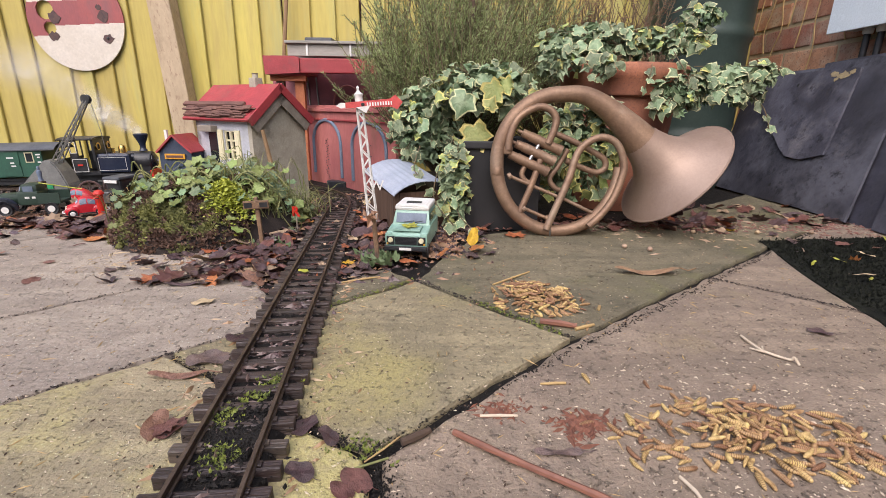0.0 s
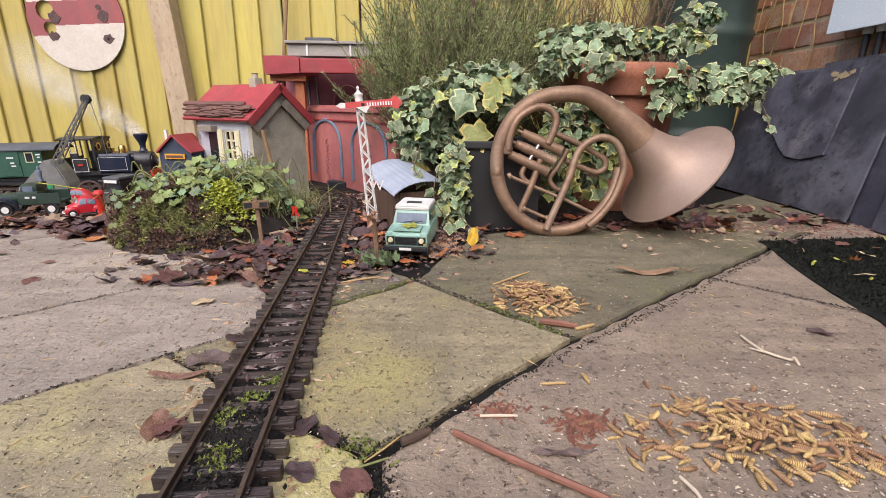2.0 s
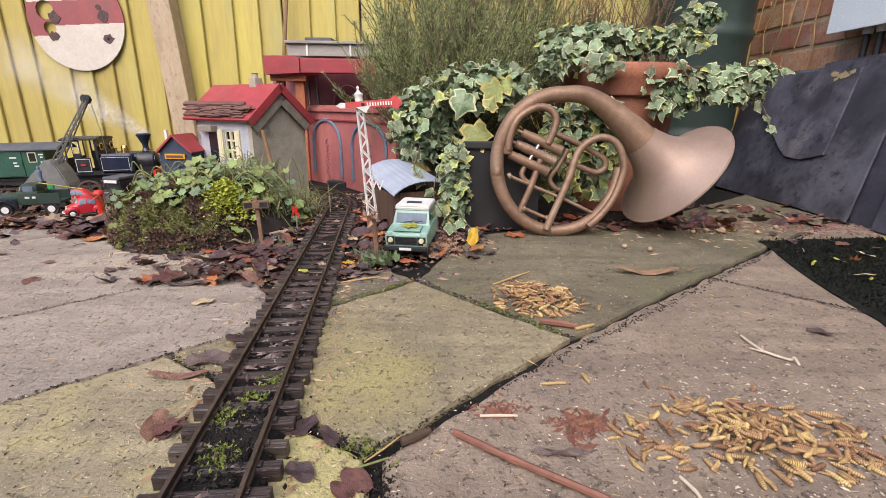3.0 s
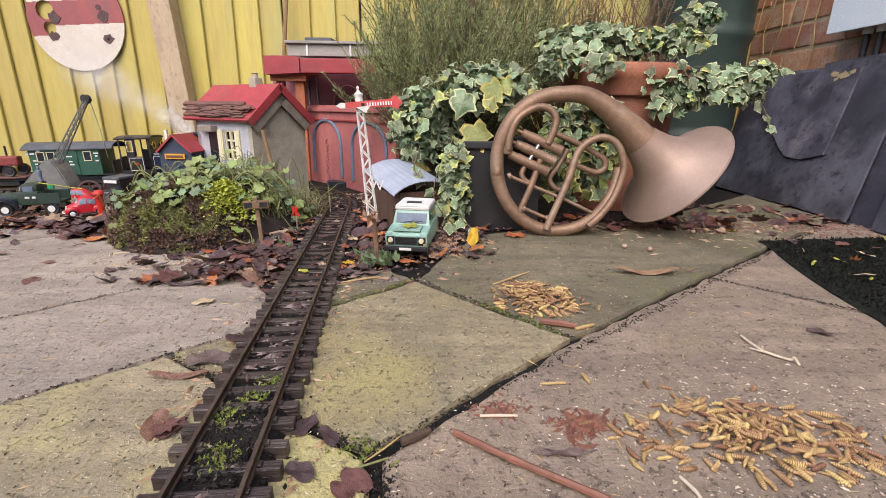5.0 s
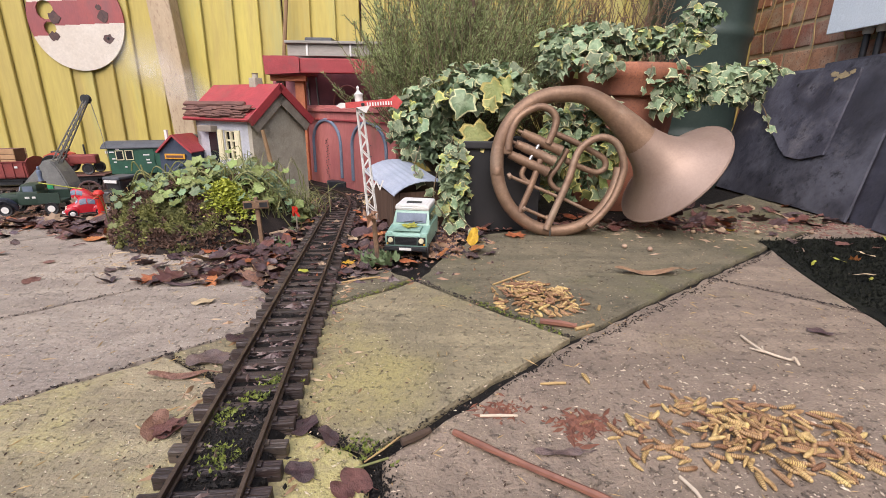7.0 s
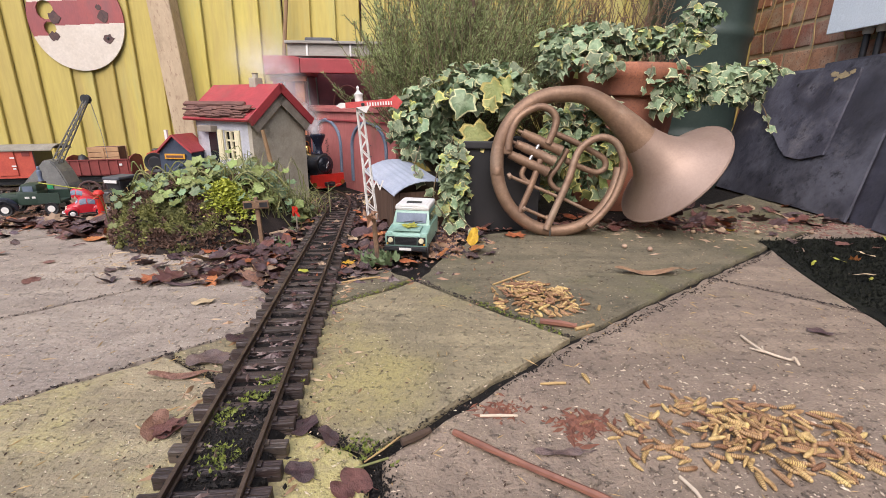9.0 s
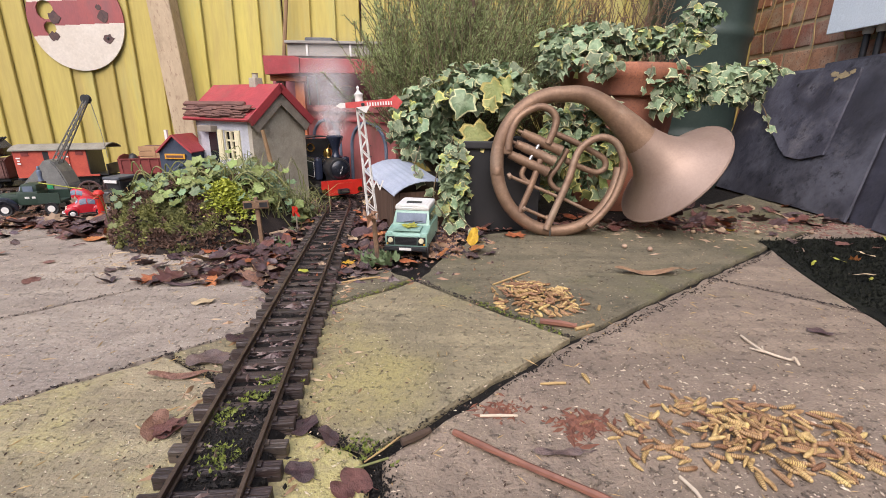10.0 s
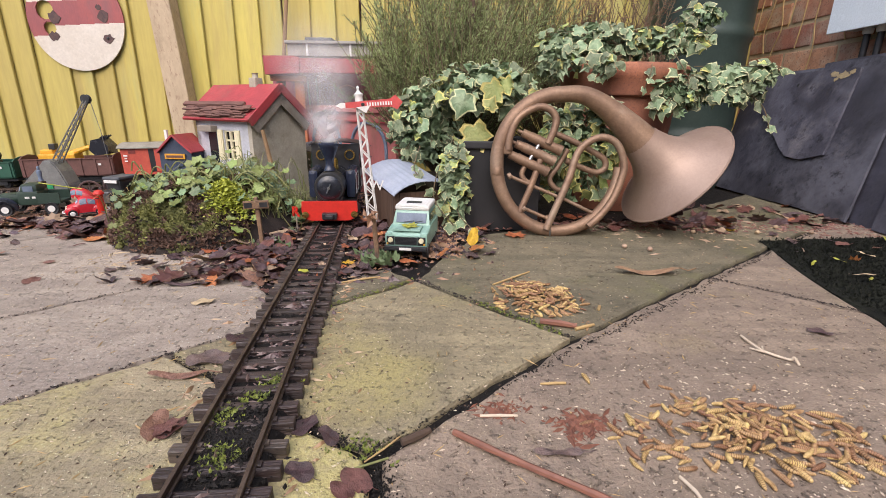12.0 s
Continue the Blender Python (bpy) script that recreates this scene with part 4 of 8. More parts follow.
def cottage():
    """Long axis along local -x; the gable faces +x; the front side faces -y."""
    t = thing("model_cottage", "grey model cottage with red painted roof and cream shutters", "model house", pose(-0.433, 1.05, 0, 0, 0, -30))
    L_, W_, E_, R_ = 0.185, 0.155, 0.209, 0.274
    wall = P([(0, 0), (W_, 0), (W_, E_), (W_ / 2, R_), (0, E_)], 0, -0.012, Matrix.Rotation(radians(90), 4, "Z"))
    part("gable_wall", wall, M["cottage_wall"], t, "rough grey cement gable")
    part("gable_wall", P([(0, 0), (W_, 0), (W_, E_), (W_ / 2, R_), (0, E_)], L_ - 0.012, L_, Matrix.Rotation(radians(90), 4, "Z")), M["cottage_wall"], t)
    fw = bmesh.new()
    for x0, x1, z0, z1 in ((0.0, 0.045, 0, E_), (0.085, L_, 0, E_), (0.045, 0.085, 0, 0.114), (0.045, 0.085, 0.179, E_)):
        box(fw, -(x0 + x1) / 2 - 0.0, 0.005, (z0 + z1) / 2, x1 - x0, 0.010, z1 - z0)
    part("front_wall", fw, M["white_wall"], t, "white rendered side wall, tinted with skylight blue")
    part("back_wall", B(-L_ / 2, W_ - 0.005, E_ / 2, L_, 0.01, E_), M["cottage_wall"], t)
    win = part("window", B(-0.065, 0.009, 0.146, 0.04, 0.002, 0.065), M["dark_glass"], t, "dark window opening")
    sh = bmesh.new()
    for k, z in ((0, 0.0), (1, 0.0)):
        x = -0.055 - 0.02 * k
        for dx in (-0.008, 0.008):
            box(sh, x + dx, 0.004, 0.146, 0.003, 0.004, 0.066)
        for dz in (-0.032, -0.011, 0.011, 0.032):
            box(sh, x, 0.004, 0.146 + dz, 0.018, 0.004, 0.004)
    part("window_frame", sh, M["cream"], win, "cream glazing bars")
    for x in (-0.036, -0.096):
        part("shutter", box(B(x, -0.002, 0.146, 0.017, 0.004, 0.068, bevel=0.0008), x, -0.0045, 0.146, 0.011, 0.001, 0.056), M["cream"], t, "cream wooden shutter")
    # no opening here: a dark sheet stands for the doorway's inner shade
    part("door", B(-0.125, 0.0, 0.107, 0.028, 0.004, 0.135), M["dark_glass"], t, "dark sheet painted as the shade in a doorway")
    part("lintel", B(-0.132, -0.008, 0.182, 0.05, 0.018, 0.014, bevel=0.002), M["grey_wood"], t, "grey stone lintel")
    s = math.atan2(R_ - E_, W_ / 2)
    for side, sg in (("a", 1), ("b", -1)):
        m = Matrix.Translation((-L_ / 2, W_ / 2, R_ + 0.006)) @ Matrix.Rotation(sg * s, 4, "X")
        w = (W_ / 2 + 0.016) / math.cos(s)
        pan = bmesh.new()
        box(pan, 0, -sg * w / 2, 0, L_ + 0.05, w, 0.006, bevel=0.001)
        rf = part("roof_panel", pan, M["roof_red"], t, "weathered red roof panel", m)
        part("barge_board", B(L_ / 2 + 0.026, -sg * w / 2, -0.004, 0.005, w, 0.018, bevel=0.001), M["roof_red"], rf, "red barge board")
        part("inner_board", B(L_ / 2 + 0.0225, -sg * w / 2, -0.020, 0.004, w - 0.004, 0.026), M["grey_wood"], rf, "grey board under the verge")
        if sg == 1:
            rot, rr = bmesh.new(), random.Random(14)
            for k in range(170):
                u = rr.random()
                box(rot, rr.uniform(-0.108, 0.088), -w + 0.004 + 0.034 * u, 0.004 + 0.005 * u + rr.uniform(0, 0.002), rr.uniform(0.02, 0.06), rr.uniform(0.003, 0.006), rr.uniform(0.0012, 0.003), m=pose(0, 0, 0, rr.uniform(-3, 3), rr.uniform(-1.5, 1.5), 0))
            part("rotten_edge", rot, M["rotten"], rf, "rotten bark-covered eaves")
            part("batten", B(-0.03, -w + 0.041, 0.012, L_ + 0.035, 0.012, 0.007, bevel=0.0025), M["rotten"], rf, "loose brown batten")
    ch = B(-0.055, W_ / 2, R_ + 0.004, 0.022, 0.022, 0.036, bevel=0.002)
    chim = part("chimney", ch, M["cottage_wall"], t, "stone chimney stack")
    part("chimney_pot", LT([(0.007, 0), (0.006, 0.012), (0.008, 0.014), (0.005, 0.014)], 12), M["cottage_wall"], chim, m=pose(-0.055, W_ / 2, R_ + 0.018), smooth=True)


cottage()
tagged(part("garden_stake", T([(0, 0, 0), (0.003, 0.002, 0.1), (-0.012, 0.004, 0.185)], [0.006, 0.0055, 0.004], 7), M["wood"], m=pose(-0.375, 1.01, 0)),
       "short split bamboo stake before the cottage", "stake")


def signal_hut():
    t = thing("small_hut", "small navy model hut with red roof and yellow sign", "model hut", pose(-0.618, 1.08, 0.058, 0, 0, 0))
    W_, D_, E_, R_ = 0.074, 0.075, 0.07, 0.105
    part("front", P([(-W_ / 2, 0), (W_ / 2, 0), (W_ / 2, E_), (0, R_), (-W_ / 2, E_)], 0, D_), mat("navy_board", (0.045, 0.06, 0.10), (0.03, 0.045, 0.075), 30, 0.7, bump=0.3), t, "navy boarded walls")
    for sg in (-1, 1):
        a = math.atan2(R_ - E_, W_ / 2)
        part("roof_panel", B(0, D_ / 2, 0, 0.056, D_ + 0.014, 0.004), M["roof_red"], t, "red roof panel", pose(sg * 0.0205, 0, (E_ + R_) / 2 + 0.0025, 0, sg * math.degrees(a), 0))
    sign = part("sign", B(0, -0.003, E_ - 0.008, 0.046, 0.003, 0.012, bevel=0.0008), M["yellow"], t, "yellow name board")
    part("lettering", B(0, -0.0048, E_ - 0.008, 0.038, 0.001, 0.005), M["wagon_brown"], sign, "dark lettering")
    part("corner_post", B(-0.026, 0.02, 0.075, 0.006, 0.006, 0.09), M["white"], t, "white post", pose(0, 0, 0.0))
    part("plinth", B(0, D_ / 2, -0.04, W_ + 0.01, D_, 0.08), M["cottage_wall"], t)


signal_hut()


# ---- red engine shed with painted arches behind the bend ----
M["shed_red"] = mat("faded_pink_red_paint", (0.44, 0.15, 0.13), (0.35, 0.105, 0.10), 14, 0.75, bump=0.4, fine=120, dirt=(0.24, 0.10, 0.08), dirt_amount=0.3, stretch=(1, 1, 0.4))
M["beam_red"] = mat("dark_red_beam_paint", (0.36, 0.045, 0.05), (0.28, 0.035, 0.04), 20, 0.6, bump=0.3, dirt=(0.2, 0.05, 0.05))
M["rust_orange"] = mat("rust_orange_board", (0.42, 0.15, 0.06), (0.33, 0.10, 0.045), 30, 0.8, bump=0.4)
M["blue_grey"] = mat("blue_grey_paint", (0.16, 0.20, 0.27), (0.12, 0.16, 0.22), 30, 0.7, bump=0.3)
# plum lightened by the reflection in the recess, painted into the board
M["purple"] = mat("plum_board_with_sheen", (0.34, 0.10, 0.115), (0.20, 0.06, 0.075), 9, 0.55, bump=0.3)
M["pale_plank"] = mat("pale_grey_plank", (0.36, 0.33, 0.29), (0.28, 0.26, 0.225), 20, 0.8, bump=0.4, stretch=(0.25, 1, 1))


def engine_shed():
    a = Vector((-0.50, 1.66))
    b = Vector((-0.13, 1.25))
    ln = (b - a).length
    t = thing("engine_shed", "faded red wooden shed wall with painted arches under a roof beam", "shed",
              Matrix.Translation((a.x, a.y, -0.03)) @ Matrix.Rotation(math.atan2(b.y - a.y, b.x - a.x), 4, "Z"))
    part("front_wall", B(ln / 2, 0.012, 0.134, ln, 0.022, 0.268, bevel=0.002), M["shed_red"], t, "faded pink-red boarded wall")
    part("ledge", B(ln / 2, -0.002, 0.255, ln, 0.012, 0.012, bevel=0.002), M["shed_red"], t)
    part("ledge", B(ln / 2, -0.002, 0.225, ln, 0.006, 0.004), M["beam_red"], t)
    for cx, w in ((0.183, 0.088), (0.425, 0.088)):
        pts = [(cx + w * math.cos(radians(x)), -0.001, 0.152 + 0.072 * math.sin(radians(x))) for x in range(0, 181, 15)]
        pts = [(cx + w, -0.001, 0.05)] + pts + [(cx - w, -0.001, 0.05)]
        part("arch", tube(bmesh.new(), pts, 0.0055, 6), M["blue_grey"], t, "blue-grey arch moulding")
        cr = bmesh.new()
        for k in range(26):
            box(cr, cx + RNG.uniform(-0.012, 0.012), -0.0004, 0.04 + k * 0.005, RNG.uniform(0.002, 0.009), 0.001, 0.002)
        part("cracked_paint", cr, M["black"], t, "dark cracks in the paint")
    # upper storey: recessed plum boards, posts, beam, pale planks
    t2 = thing("shed_roof", "red roof beam and pale grey planks over the shed", "shed roof", pose(-0.37, 1.60, 0))
    part("back_board", B(0.0, 0.12, 0.2, 0.46, 0.02, 0.4), M["purple"], t2, "plum-red back board with reflected light in its colour")
    for x in (-0.105, -0.075):
        part("pale_strip", T([(x, 0.108, 0.23), (x - 0.004, 0.108, 0.34)], 0.003, 6), M["pale_plank"], t2, "pale paint strip")
    hoop = [(0.03 + 0.05 * math.cos(radians(k * 15)), 0.10, 0.235 + 0.07 * math.sin(radians(k * 15))) for k in range(13)]
    part("hoop", T(hoop, 0.003, 6), M["shed_red"], t2, "painted hoop")
    bmm = B(0.045, -0.09, 0.352, 0.23, 0.03, 0.042, bevel=0.003)
    part("roof_beam", bmm, M["beam_red"], t2, "dark red roof beam")
    part("roof_end", P([(-0.175, 0.325), (-0.07, 0.331), (-0.07, 0.373), (-0.085, 0.378), (-0.178, 0.378)], -0.11, 0.1), M["beam_red"], t2)
    part("rust_board", B(-0.115, -0.075, 0.316, 0.11, 0.02, 0.016, bevel=0.002), M["rust_orange"], t2, "orange weathered board")
    for x, w, mt in ((-0.145, 0.022, M["grey_wood"]), (-0.085, 0.028, M["rust_orange"]), (0.165, 0.012, M["pale_plank"])):
        part("post", B(x, -0.06, 0.155, w, 0.02, 0.31), mt, t2)
    for z, y, h in ((0.396, -0.09, 0.034), (0.398, 0.02, 0.03)):
        part("plank", B(0.055, y, z, 0.32, 0.02, h, bevel=0.002), M["pale_plank"], t2, "pale grey plank")
    part("plank", B(0.055, -0.03, 0.417, 0.33, 0.16, 0.008, bevel=0.002), M["pale_plank"], t2)
    for x in (-0.045, 0.085):
        part("bracket", B(x, -0.102, 0.396, 0.006, 0.003, 0.034, bevel=0.0008), M["white"], t2, "white bracket")
    part("tray", box(B(-0.03, 0.0, 0.432, 0.085, 0.05, 0.018, bevel=0.003), -0.03, -0.0265, 0.433, 0.016, 0.001, 0.004), M["grey_roof"], t2, "grey tray on the roof")


engine_shed()
tagged(part("cable_duct", B(0, 0, 0.012, 0.07, 0.03, 0.02, bevel=0.003), M["black"], m=pose(-0.335, 1.47, -0.012, 0, 0, -20)), "black plastic block beside the track", "block")


# ---- disc sign, wall box, rubber mat ----
def disc_sign():
    t = thing("disc_sign", "chipped white enamel disc sign with a red band", "sign", pose(-1.339, FENCE_Y + 0.001, 0.524, 90, 0, 0))
    bm = bmesh.new()
    R_ = 0.174
    holes = ((-0.105, 0.03, 0.031), (-0.098, -0.03, 0.021))
    # the plate as a grid of rings, open where two round holes go through
    xs = [(-1 + 2 * i / 130) * R_ for i in range(131)]
    vs = {}
    def keep(x, y):
        return x * x + y * y < R_ * R_ * 1.02 and all((x - a) ** 2 + (y - b) ** 2 > r * r for a, b, r in holes)
    def vert(i, j):
        if (i, j) not in vs:
            x, y = xs[i], xs[j]
            d = math.hypot(x, y)
            if d > R_ * 0.97:
                x, y = x * R_ / d, y * R_ / d
            for a, b, r in holes:
                e = math.hypot(x - a, y - b)
                if e < r * 1.1:
                    x, y = a + (x - a) * r / e, b + (y - b) * r / e
            vs[i, j] = bm.verts.new((x, y, 0.0))
        return vs[i, j]
    for i in range(130):
        for j in range(130):
            if all(keep(xs[a], xs[b]) for a in (i, i + 1) for b in (j, j + 1)):
                f = bm.faces.new([vert(i, j), vert(i + 1, j), vert(i + 1, j + 1), vert(i, j + 1)])
                cy = (xs[j] + xs[j + 1]) / 2 - 0.05 * (xs[i])
                f.material_index = 1 if -0.018 < cy < 0.062 or (xs[i] < -0.1 and cy > -0.05 and cy < 0.06) else 0
    g = bmesh.ops.extrude_face_region(bm, geom=bm.faces[:])
    bmesh.ops.translate(bm, verts=[v for v in g["geom"] if isinstance(v, bmesh.types.BMVert)], vec=(0, 0, 0.005))
    part("plate", bm, [M["enamel"], M["enamel_red"]], t)
    for x, y, s in ((-0.088, -0.058, 0.02), (0.108, -0.062, 0.021), (0.105, 0.01, 0.024), (-0.075, 0.004, 0.026), (0.09, 0.04, 0.012)):
        cb = bmesh.new()
        pts = [(s * RNG.uniform(0.6, 1.1) * math.cos(a), s * RNG.uniform(0.5, 1.0) * math.sin(a)) for a in [2 * math.pi * k / 13 for k in range(13)]]
        f = cb.faces.new([cb.verts.new((x + a, y + b, 0.0066)) for a, b in pts])
        g = bmesh.ops.extrude_face_region(cb, geom=[f])
        bmesh.ops.translate(cb, verts=[v for v in g["geom"] if isinstance(v, bmesh.types.BMVert)], vec=(0, 0, -0.002))
        part("rust_chip", cb, M["chip"], t, "dark rusted chip in the enamel")
    part("bolt", LT([(0.005, 0), (0.004, 0.004), (0, 0.005)], 8), M["black"], t, m=pose(0.108, -0.062, 0.006))


M["enamel"] = mat("old_white_enamel", (0.62, 0.56, 0.48), (0.55, 0.48, 0.39), 9, 0.45, bump=0.2, fine=120, dirt=(0.44, 0.35, 0.26), dirt_amount=0.42)
M["enamel_red"] = mat("faded_red_enamel", (0.34, 0.07, 0.06), (0.25, 0.06, 0.06), 14, 0.4, bump=0.15, dirt=(0.16, 0.07, 0.07), dirt_amount=0.3, stretch=(1, 0.3, 1))
M["chip"] = mat("rusty_chip", (0.06, 0.035, 0.035), (0.11, 0.06, 0.05), 80, 0.8)
disc_sign()
M["box_blue"] = mat("pale_blue_plastic", (0.80, 0.87, 0.91), (0.76, 0.83, 0.87), 10, 0.25, bump=0.05)


def meter_box():
    t = thing("meter_box", "pale blue-grey plastic utility box on the brick wall", "utility box", pose(1.078, 1.255, 0.447) @ Matrix.Scale(0.94, 4))
    part("case", B(0, 0, 0.13, 0.08, 0.26, 0.26, bevel=0.006), M["box_blue"], t)
    part("lid", B(-0.042, 0.0, 0.13, 0.006, 0.272, 0.275, bevel=0.002), M["box_blue"], t)
    for k in range(4):
        y = 0.04 - k * 0.043
        g = part("cable_gland", LT([(0.010, -0.019), (0.0125, -0.016), (0.0125, -0.006), (0.010, -0.005), (0.010, 0.0)], 16), M["white"], t, "white cable gland", pose(-0.005, y, 0.0), True)
        part("conduit", T([(0, 0, -0.018), (0, 0, -0.12)], 0.008, 12), M["black_plastic"], g, "black conduit")


meter_box()
M["mat"] = mat("wet_black_moss_mat", (0.014, 0.015, 0.013), (0.028, 0.03, 0.022), 90, 0.9, bump=1.0, fine=500, dist=0.004, spec=0.1)


def rubber_mat():
    bm = bmesh.new()
    pts = [(0.60, 0.845), (0.585, 0.79), (0.545, 0.66), (0.515, 0.50), (0.50, 0.30), (1.15, 0.30), (1.18, 0.95), (0.86, 0.885)]
    ring = spline([(x, y, 0) for x, y in pts] + [(pts[0][0], pts[0][1], 0)], 6)[:-1]
    lo = [bm.verts.new((p.x, p.y, 0.0)) for p in ring]
    hi = [bm.verts.new((p.x + 0.012 * noise.noise(p * 30), p.y + 0.012 * noise.noise(p * 27), 0.0025)) for p in ring]
    for i in range(len(ring)):
        bm.faces.new((lo[i], lo[(i + 1) % len(ring)], hi[(i + 1) % len(ring)], hi[i]))
    bm.faces.new(hi)
    tuft = random.Random(8)
    for k in range(14000):
        x, y = tuft.uniform(0.53, 1.05), tuft.uniform(0.42, 0.88)
        if x < 0.515 + (y - 0.5) * 0.25 + tuft.gauss(0, 0.008) or y > 0.84 + 0.15 * (x - 0.6) + tuft.gauss(0, 0.008):
            continue
        a, h = tuft.uniform(0, 6.28), tuft.uniform(0.002, 0.006)
        c, s = math.cos(a) * 0.0016, math.sin(a) * 0.0016
        dx, dy = tuft.uniform(-0.004, 0.004), tuft.uniform(-0.004, 0.004)
        bm.faces.new([bm.verts.new(v) for v in ((x - c, y - s, 0.003), (x + c, y + s, 0.003), (x + dx, y + dy, 0.003 + h))])
    tagged(part("door_mat", bm, M["mat"]), "worn black bristle mat lying on the paving", "mat")


rubber_mat()


M["sign_wood"] = mat("stained_brown_wood", (0.26, 0.16, 0.085), (0.17, 0.10, 0.06), 120, 0.8, bump=0.4, fine=400, dirt=(0.09, 0.06, 0.045))
# ---- signal, land vehicle, tin-roofed hut, signpost ----
def signal_post():
    t = thing("semaphore_signal", "white lattice model semaphore signal with a red arm", "signal", pose(-0.101, 0.686, 0, 0, -4.8, 0))
    w, h = 0.0074, 0.243
    def half(z):
        return w - 0.0035 * (z / h)
    lat = bmesh.new()
    for sx in (-1, 1):
        for sy in (-1, 1):
            tube(lat, [(sx * half(0.07), sy * half(0.07), 0.07), (sx * half(h), sy * half(h), h)], 0.0010, 5)
    n = 13
    for k in range(n):
        z0, z1 = 0.07 + (h - 0.07) * k / n, 0.07 + (h - 0.07) * (k + 1) / n
        s = 1 if k % 2 else -1
        for sy in (-1, 1):
            tube(lat, [(s * half(z0), sy * half(z0), z0), (-s * half(z1), sy * half(z1), z1)], 0.0009, 4)
            tube(lat, [(sy * half(z0), s * half(z0), z0), (sy * half(z1), -s * half(z1), z1)], 0.0009, 4)
    part("lattice", lat, M["white"], t)
    part("stake", T([(0.0, 0, -0.004), (0.001, 0, 0.075)], [0.0038, 0.0038], 8), M["sign_wood"], t, "weathered wooden stake")
    part("finial", LT([(0.005, -0.016), (0.0058, 0.003), (0.0055, 0.006), (0.0066, 0.008), (0.0066, 0.0095), (0.003, 0.012), (0.0015, 0.015), (0.0024, 0.018), (0, 0.021)], 12), M["white"], t, m=pose(0, 0, h), smooth=True)
    arm = P([(-0.022, -0.0045), (0.056, -0.006), (0.066, -0.011), (0.076, 0.0005), (0.064, 0.013), (0.054, 0.007), (-0.022, 0.0045)], -0.001, 0.001)
    am = part("arm", arm, M["signal_red"], t, "red signal arm", pose(0.0, -0.009, 0.238, 0, 1, 0) @ Matrix.Diagonal((0.82, 1, 0.82, 1)))
    st = bmesh.new()
    for k in range(10):
        box(st, 0.016 + k * 0.0045, -0.0018, 0, 0.0022, 0.001, 0.006)
    part("arm_stripes", st, M["white"], am, "white stripes")
    part("counterweight", P([(-0.022, -0.004), (-0.03, -0.0045), (-0.038, 0.0), (-0.03, 0.0045), (-0.022, 0.004)], -0.0022, 0.0022), M["white"], am, "white pointed end")
    br = P([(-0.004, -0.004), (0.02, -0.002), (0.012, -0.014)], -0.0015, 0.0015)
    part("bracket", br, M["white"], am)
    part("boss", LT([(0.003, -0.003), (0.003, 0.002), (0, 0.002)], 10, YAX), M["black"], am, m=pose(0.008, 0, 0))
    cu = bpy.data.curves.new("letter_w", "FONT")
    cu.body, cu.size, cu.extrude, cu.align_x = "W", 0.021, 0.0008, "CENTER"
    cu.materials.append(M["white"])
    sign = new("letter_sign", cu)
    sign.parent = t
    sign.matrix_basis = pose(0.0125, -0.012, 0.117, 90, 3.5, 0)
    tagged(sign, "white letter W")
    dl = bmesh.new()
    for k in range(9):
        f = [(0.0, 0, 0), (0.006, 0.002, 0.005), (0.013, -0.002, 0.002), (0.006, 0.001, -0.005)]
        mm = pose(RNG.uniform(-0.008, 0.002), -0.012 + RNG.uniform(-0.003, 0.003), 0.078 + RNG.uniform(-0.008, 0.012), RNG.uniform(-60, 60), RNG.uniform(-60, 60), RNG.uniform(0, 360))
        dl.faces.new([dl.verts.new(mm @ Vector(p)) for p in f])
    part("dead_leaf", dl, M["leaf_brown"], t, "brown dead leaf caught on the post")


M["signal_red"] = mat("signal_red_paint", (0.62, 0.09, 0.08), (0.52, 0.07, 0.065), 40, 0.5)


def leaf_material(name, a, b, edge=None, rough=0.5, vary=0.35):
    return mat(name, a, b, 4.0, rough, bump=0.35, fine=22, dist=0.05, vary=vary, dirt=tuple(0.5 * v for v in b), dirt_amount=0.3)


M["leaf_brown"] = leaf_material("brown_dead_leaf", (0.29, 0.15, 0.095), (0.19, 0.095, 0.062), vary=0.45)
M["leaf_dark"] = leaf_material("wet_dark_leaf", (0.125, 0.075, 0.07), (0.075, 0.047, 0.047), rough=0.36, vary=0.45)
M["leaf_orange"] = leaf_material("orange_leaf", (0.52, 0.20, 0.06), (0.40, 0.14, 0.05), vary=0.2)
M["leaf_yellow"] = leaf_material("yellow_leaf", (0.78, 0.52, 0.03), (0.65, 0.40, 0.03), vary=0.12)
M["leaf_pale"] = leaf_material("pale_dry_leaf", (0.50, 0.36, 0.23), (0.38, 0.27, 0.17), vary=0.3)
M["leaf_lime"] = leaf_material("lime_leaf", (0.46, 0.48, 0.05), (0.36, 0.38, 0.05), vary=0.15)
M["teal"] = mat("pale_green_car_paint", (0.30, 0.48, 0.39), (0.25, 0.41, 0.33), 20, 0.35, bump=0.08, dirt=(0.2, 0.3, 0.2), dirt_amount=0.15)
M["glass_blue"] = mat("dusty_windscreen", (0.15, 0.19, 0.25), (0.10, 0.13, 0.18), 30, 0.5, bump=0.05)
signal_post()


